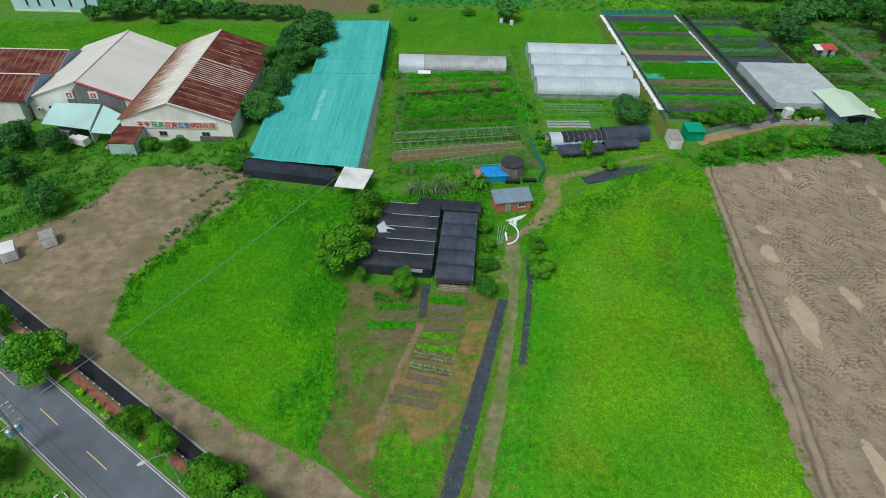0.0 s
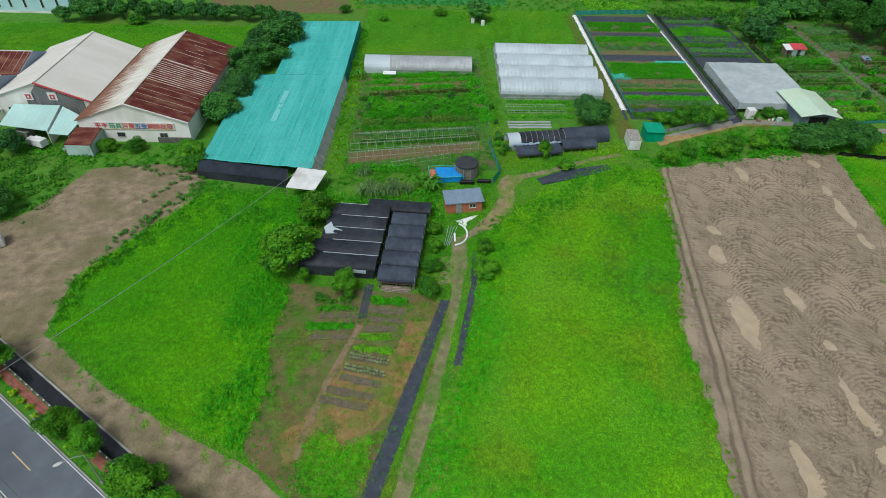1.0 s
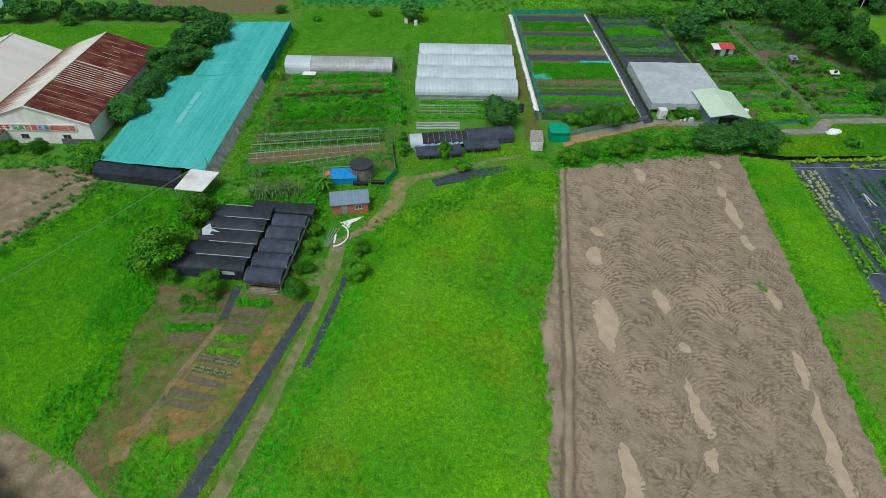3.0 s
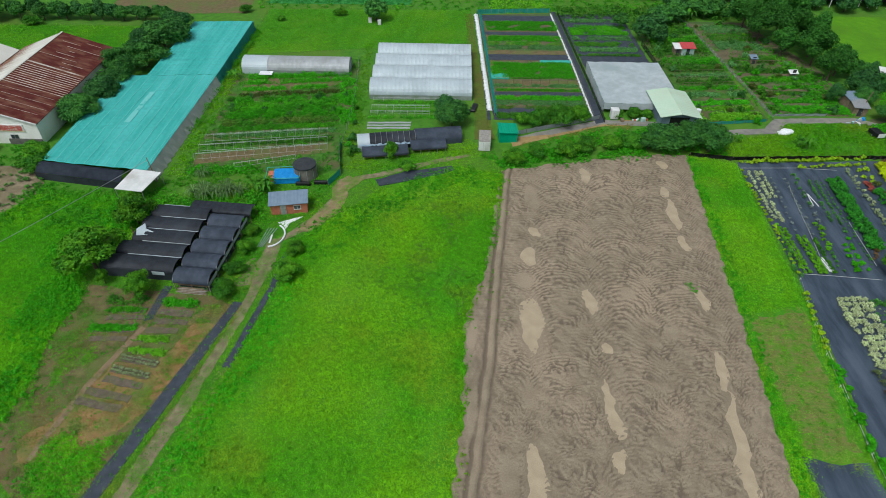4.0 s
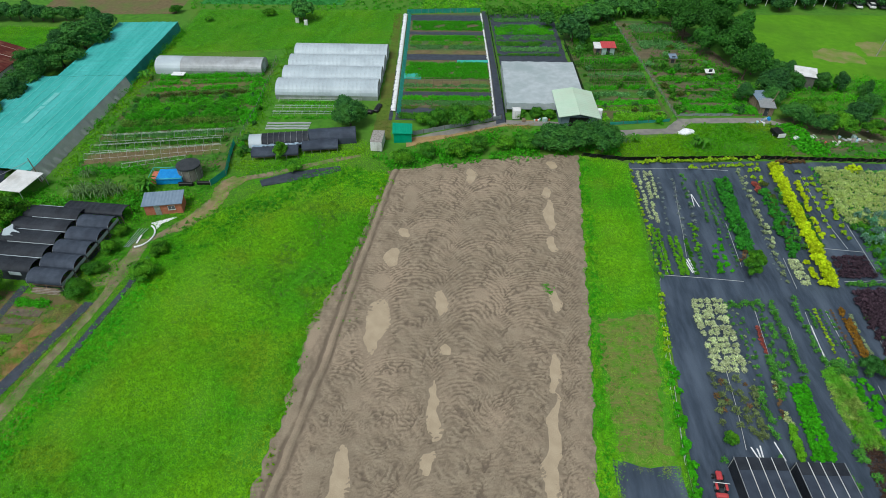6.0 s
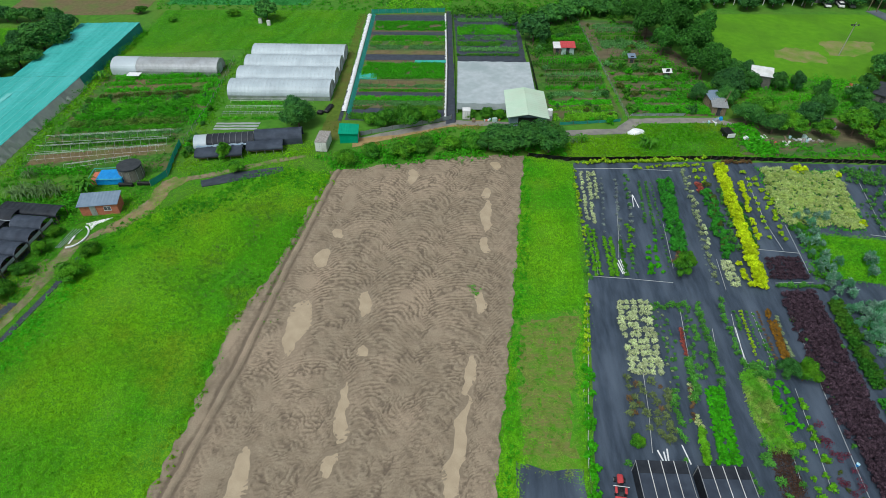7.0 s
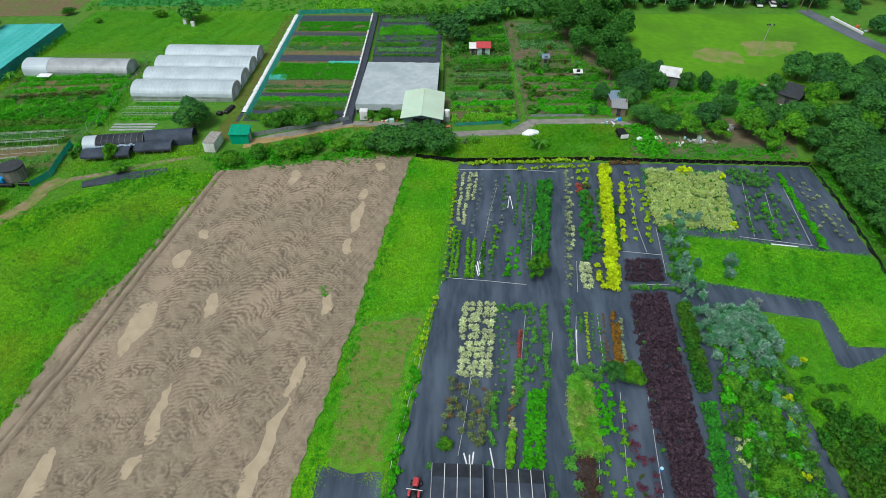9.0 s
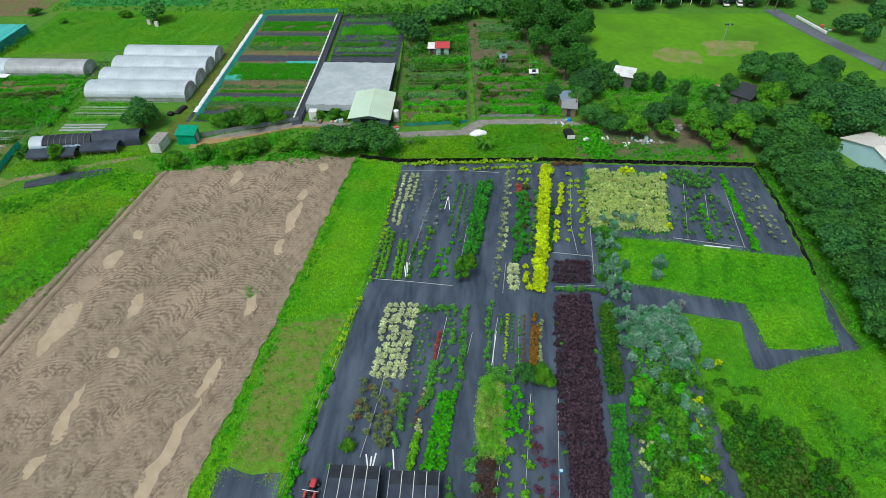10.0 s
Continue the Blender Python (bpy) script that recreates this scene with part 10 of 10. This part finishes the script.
# ---- banana and palm plants ----
def rosette(name, n, length, width, rise, material, seed, z0=0.0):
    """Long arching leaves from one crown."""
    q = random.Random(seed)
    V, F = [], []
    for k in range(n):
        a = k * 2.4 + q.uniform(-0.3, 0.3)
        L0, up = length * q.uniform(0.75, 1.2), rise * q.uniform(0.6, 1.3)
        d, s = Vector((math.cos(a), math.sin(a), 0)), Vector((-math.sin(a), math.cos(a), 0))
        base = len(V)
        for j in range(5):
            f = j / 4
            c = d * L0 * f + Vector((0, 0, z0 + up * math.sin(f * 2.5) - 0.2 * f * f * L0))
            w = width * (0.25 + 1.5 * f * (1 - f) * 1.6) * 0.5
            V += [c + s * w - Vector((0, 0, 0.1 * w)), c - s * w - Vector((0, 0, 0.1 * w))]
        F += [(base + 2 * j, base + 2 * j + 2, base + 2 * j + 3, base + 2 * j + 1) for j in range(4)]
    return array_mesh(name, [tuple(v) for v in V], F, material)


BAN = [rosette("leaves", 11, 2.2, 0.62, 1.5, L["bush"], k, 1.2) for k in (1, 2)]
PAL = [rosette("leaves", 34, 1.9, 0.2, 1.4, leaf_mat("palm_leaf", (0.08, 0.16, 0.05), (0.15, 0.26, 0.09)), k, 0.6) for k in (3, 4)]


def leafy(name, meshes, places, label, stem):
    for i, (x, y, s) in enumerate(places):
        t = thing(name, label, "plant", "", pose(x, y, 0, 0, 0, 77 * i))
        t.scale = (s, s, s)
        part("stem", rod(bmesh.new(), (0, 0, 0), (0, 0, stem), 0.12, 0.08, 6), M["bush_stem"], t)
        ob = new("leaves", meshes[i % 2])
        ob.parent = t


M["bush_stem"] = mat("green_stem", (0.1, 0.2, 0.05), (0.16, 0.26, 0.08), 3, 12, 0.7, 0.2)
leafy("banana_plant", BAN, [(7.6, 92.6, 1.0), (8.4, 91.4, 0.9), (6.6, 91.8, 0.9), (5.6, 93.2, 0.9), (-10.6, 139, 0.9), (118.4, 110.6, 0.9), (117.2, 111.6, 0.8), (104.5, 113, 0.7), (116, 186, 1.3), (121, 187, 1.3), (126, 186, 1.2), (119.4, 150, 0.8)], "broad-leaved green banana plant", 1.3)
leafy("palm_shrub", PAL, [(-4.6, 89.6, 1.0), (-2.6, 89.2, 1.1), (-0.4, 89.8, 1.0), (1.6, 90.2, 1.1), (3.4, 90.6, 0.9), (-3.4, 91.2, 1.0), (0.6, 91.6, 1.0), (-5.2, 96, 0.9), (102.6, 112.4, 0.6), (105.5, 188, 1.2)], "palm-like shrub with long drooping leaves", 0.7)


# ---- huts and clutter among the trees ----
def hut(x, y, turn, w, d, h, wall, roof, label):
    t = thing("hut", label, "hut", at=pose(x, y, 0, 0, 0, turn))
    part("wall", box(bmesh.new(), -w / 2, w / 2, -d / 2, d / 2, 0, h - 0.1), wall, t)
    part("roof", roof_plane(bmesh.new(), (-w / 2 - 0.3, -d / 2 - 0.4, h), (w / 2 + 0.3, -d / 2 - 0.4, h), (w / 2 + 0.3, d / 2 + 0.3, h + 0.5), (-w / 2 - 0.3, d / 2 + 0.3, h + 0.5), 0.08, 8, 0.03), roof, t)
    dr = part("door", box(bmesh.new(), -0.45, 0.45, -d / 2 - 0.05, -d / 2 - 0.002, 0.02, 1.9), M["dark_paint"], t)
    part("handle", box(bmesh.new(), 0.3, 0.36, -d / 2 - 0.09, -d / 2 - 0.05, 0.9, 1.05), M["steel"], dr)
    return t


hut(107.4, 159.8, 0, 3.4, 2.6, 2.1, M["mint_wall"], M["red_paint"], "little mint hut with a red tin roof")
hut(104.6, 159.6, 0, 1.7, 2.4, 2.0, M["wood"], M["white_paint"], "little plank hut with a white roof")
hut(152.4, 141.8, -20, 4.6, 4.0, 3.4, M["dark_concrete"], M["white_paint"], "dark hut with a pale tin roof among trees")
hut(137.4, 130.4, 5, 3.0, 3.2, 2.6, M["wood"], M["slate_roof"], "plank hut with a grey tin roof")
hut(137.6, 127.2, -8, 3.0, 3.0, 2.2, M["wood"], M["steel"], "low plank hut with a sloping tin roof")
hut(179.4, 134.6, -40, 4.4, 6.4, 2.4, M["dark_concrete"], M["dark_paint"], "dark-roofed hut in a clearing")
hut(123.6, 154.4, 3, 1.5, 1.2, 1.5, M["wood"], M["slate_roof"], "tiny shelter with a grey-blue roof")
hut(131.0, 146.6, 3, 1.8, 0.8, 1.0, M["wood"], M["white_paint"], "low shelter with a white roof")
pv = sheet("paving", [(176.5, 131.2), (181, 129.8), (183.4, 133.2), (180.6, 135)], 0.06, M["concrete"], "pale concrete yard before the hut", "pavement", amp=0.1)
bm = slab(bmesh.new(), [(173.2, 127.6), (181.6, 128.8), (181.5, 129.1), (173.1, 127.9)], 0, 0.9)
tagged(part("wall", bm, M["concrete"]), "low concrete garden wall", "wall", kind="structure")
tr = thing("trailer", "small dark trailer with a white end", "trailer", at=pose(136.4, 116.6, 0, 0, 0, 100))
part("bed", box(bmesh.new(), -1.5, 1.5, -0.9, 0.9, 0.5, 1.3, 0.05), M["black_film"], tr)
part("end_board", box(bmesh.new(), -1.62, -1.5, -0.85, 0.85, 0.5, 1.4), M["white_paint"], tr)
for wy in (-0.85, 0.85):
    wheel(tr, 0, wy, 0.35, 0.2)
q = random.Random(5)
TONES = [M["white_plastic"], M["blue_wall"], M["rubble"], M["orange"], M["steel"], M["blue_tarp"], M["wood"], M["mint_wall"]]
for cx, cy, sx, sy, n in ((142.6, 114.6, 3.6, 0.9, 14), (153, 115.0, 3, 0.8, 9), (136.6, 123.4, 1.4, 0.8, 6), (160.6, 120.6, 1.6, 0.8, 7), (178.6, 128.0, 2.4, 0.9, 10), (183.5, 131, 2.0, 1.4, 8), (84.2, 121.6, 3.2, 0.5, 8), (98.6, 119.4, 0.8, 1.4, 6), (176.4, 141, 5, 1.2, 6), (87.6, 125.4, 0.6, 1.8, 5), (-64, 103.5, 2.2, 0.7, 6), (217.6, 180.2, 2.4, 3.2, 8)):
    for k in range(n):
        x, y, s = cx + q.uniform(-sx, sx), cy + q.uniform(-sy, sy), q.uniform(0.2, 0.55)
        bm = box(bmesh.new(), -s, s, -s * 0.7, s * 0.7, 0, s * q.uniform(0.8, 1.8), 0.05)
        ob = part("crate", bm, TONES[q.randrange(8)])
        ob.matrix_world = pose(x, y, 0.02, 0, 0, q.uniform(0, 90))
        tagged(ob, "worn crate in a heap of clutter", "crate", "clutter")
for x, y, sx, sy, h in ((117.0, 117.4, 1.9, 1.1, 0.8), (176.4, 141.6, 2.4, 1.0, 0.3)):
    bm = bmesh.new()
    bmesh.ops.create_icosphere(bm, subdivisions=3, radius=1)
    for v in bm.verts:
        v.co += Vector(noise.noise_vector(v.co * 2.2)) * 0.28
        v.co = Vector((v.co.x * sx, v.co.y * sy, max(0, v.co.z * h)))
    ob = part("crumpled_film", bm, M["white_plastic"])
    ob.matrix_world = pose(x, y, 0.03, 0, 0, 20)
    tagged(ob, "heap of crumpled white plastic beside the lane", "heap")
# house with a white roof beyond the trees
hs = thing("house", "pale mint house with a white metal roof", "house", at=pose(194.0, 106.6, -0.6, 0, 0, 20))
part("wall", box(bmesh.new(), 0.2, 22, -7, 7, 0, 3.4), M["mint_wall"], hs)
gw = gable_wall(bmesh.new(), -7, 7, 0, -0.06, 0.19, 3.45, 5.3)
ob = part("gable", gw, M["blue_wall"], hs)
ob.matrix_local = pose(0, 0, 0, 0, 0, -90)
part("roof", roof_plane(bmesh.new(), (-0.4, -7.4, 3.4), (22.4, -7.4, 3.4), (22.4, 0, 5.5), (-0.4, 0, 5.5), 0.12, 20), M["pale_roof"], hs)
part("roof", roof_plane(bmesh.new(), (22.4, 7.4, 3.4), (-0.4, 7.4, 3.4), (-0.4, 0.03, 5.5), (22.4, 0.03, 5.5), 0.12, 20), M["pale_roof"], hs)
# blue-walled hall far off
bh = thing("hall", "pale blue hall with dark upright windows", "hall")
part("wall", box(bmesh.new(), -124, -99.2, 178.5, 195, 0, 6.0), M["blue_wall"], bh)
part("roof", box(bmesh.new(), -124.4, -98.8, 178.1, 195.4, 6.003, 6.3, 0.05), M["pale_roof"], bh)
part("base_band", box(bmesh.new(), -124, -99.2, 178.42, 178.498, 0, 0.6), M["white_paint"], bh)
for x in (-119.6, -116.2, -112.0, -107.0, -102.6):
    window(bh, x - 0.35, x + 0.35, 1.6, 4.0, 178.49, M["white_paint"], 1)
# long shed and barrier beyond the lawn
ls = thing("long_shed", "long dark open shed beyond the lawn", "shed")
part("roof", box(bmesh.new(), 150, 191, 199, 206, 3.4, 3.6, 0.05), M["dark_paint"], ls)
part("back_wall", box(bmesh.new(), 150, 191, 205.8, 206, 0, 3.38), M["dark_paint"], ls)
for k in range(14):
    part("post", box(bmesh.new(), 150.2 + 3.1 * k, 150.4 + 3.1 * k, 199.1, 199.3, 0, 3.38), M["white_paint"], ls)
gs = thing("garage", "grey flat-roofed garage behind parked cars", "garage")
part("wall", box(bmesh.new(), 193, 206, 202, 210, 0, 3.2), M["grey_panel"], gs)
part("roof", box(bmesh.new(), 192.6, 206.4, 201.6, 210.4, 3.203, 3.4, 0.05), M["concrete"], gs)
for k in range(8):
    f = k / 8
    x, y = 211.6 + 3.4 * f, 188.0 - 13 * f
    b = part("barrier", box(bmesh.new(), -0.75, 0.75, -0.25, 0.25, 0, 0.8, 0.1), M["white_paint"])
    b.matrix_world = pose(x + 1.6, y, 0.05, 0, 0, -75)
    tagged(b, "white concrete road barrier beside the lane", "barrier", "road barriers")
# water box in the far grass, meters and pump boxes
for x, y in ((21.8, 176.6), (18.9, 178.2)):
    b = part("meter_box", box(bmesh.new(), -0.5, 0.5, -0.4, 0.4, 0, 1.5, 0.05), M["white_paint"])
    b.matrix_world = pose(x, y, 0)
    tagged(b, "white meter box standing in the grass", "box")
ac = thing("air_conditioner", "white air conditioner on the warehouse wall", "air conditioner", at=pose(-83.4, 114.2, 2.4))
part("case", box(bmesh.new(), -0.45, 0.45, -0.3, 0.1, 0, 0.7, 0.04), M["white_paint"], ac)
part("fan_grille", rod(bmesh.new(), (0, -0.33, 0.35), (0, -0.3, 0.35), 0.26, 0.26, 14), M["dark_paint"], ac)
window(wb, -81.6, -79.8, 2.4, 3.2, 114.58, M["steel"])
for x, y, w, d, h in ((48.2, 125.6, 1.2, 3.6, 0.7), (46.6, 123.6, 1.4, 1.2, 0.8)):
    ob = part("covered_pile", box(bmesh.new(), -w / 2, w / 2, -d / 2, d / 2, 0, h, 0.2), M["black_film"])
    ob.matrix_world = pose(x, y, 0, 0, 0, -12)
    tagged(ob, "pile under black film beside the greenhouses", "pile")

# pale planks, sheets and buckets lying among the trees behind the nursery
q3 = random.Random(21)
for cx, cy, r, n in ((159.6, 120.6, 2.2, 9), (150.4, 114.8, 2.6, 10), (143.2, 116.0, 1.6, 6), (175.4, 131.6, 3.0, 9), (135.2, 122.0, 1.2, 5)):
    for k in range(n):
        x, y = cx + q3.uniform(-r, r), cy + q3.uniform(-r * 0.5, r * 0.5)
        if k % 3 == 2:
            bm = bmesh.new()
            bmesh.ops.create_cone(bm, cap_ends=True, segments=12, radius1=0.22, radius2=0.28, depth=0.5)
            bmesh.ops.translate(bm, verts=bm.verts, vec=(0, 0, 0.25))
            ob = part("bucket", bm, M["white_plastic"] if k % 2 else M["blue_wall"])
            tagged(ob, "pale plastic bucket standing among the trees", "bucket", "buckets")
        else:
            ln, wd = q3.uniform(0.8, 2.4), q3.uniform(0.15, 0.7)
            bm = box(bmesh.new(), -ln / 2, ln / 2, -wd / 2, wd / 2, 0, q3.uniform(0.05, 0.2), 0.01)
            ob = part("board", bm, (M["pale_net"], M["wood"], M["rubble"], M["white_paint"])[k % 4])
            tagged(ob, "weathered pale board lying on the littered ground", "board", "boards")
        ob.matrix_world = pose(x, y, 0.04, 0, 0, q3.uniform(0, 180))
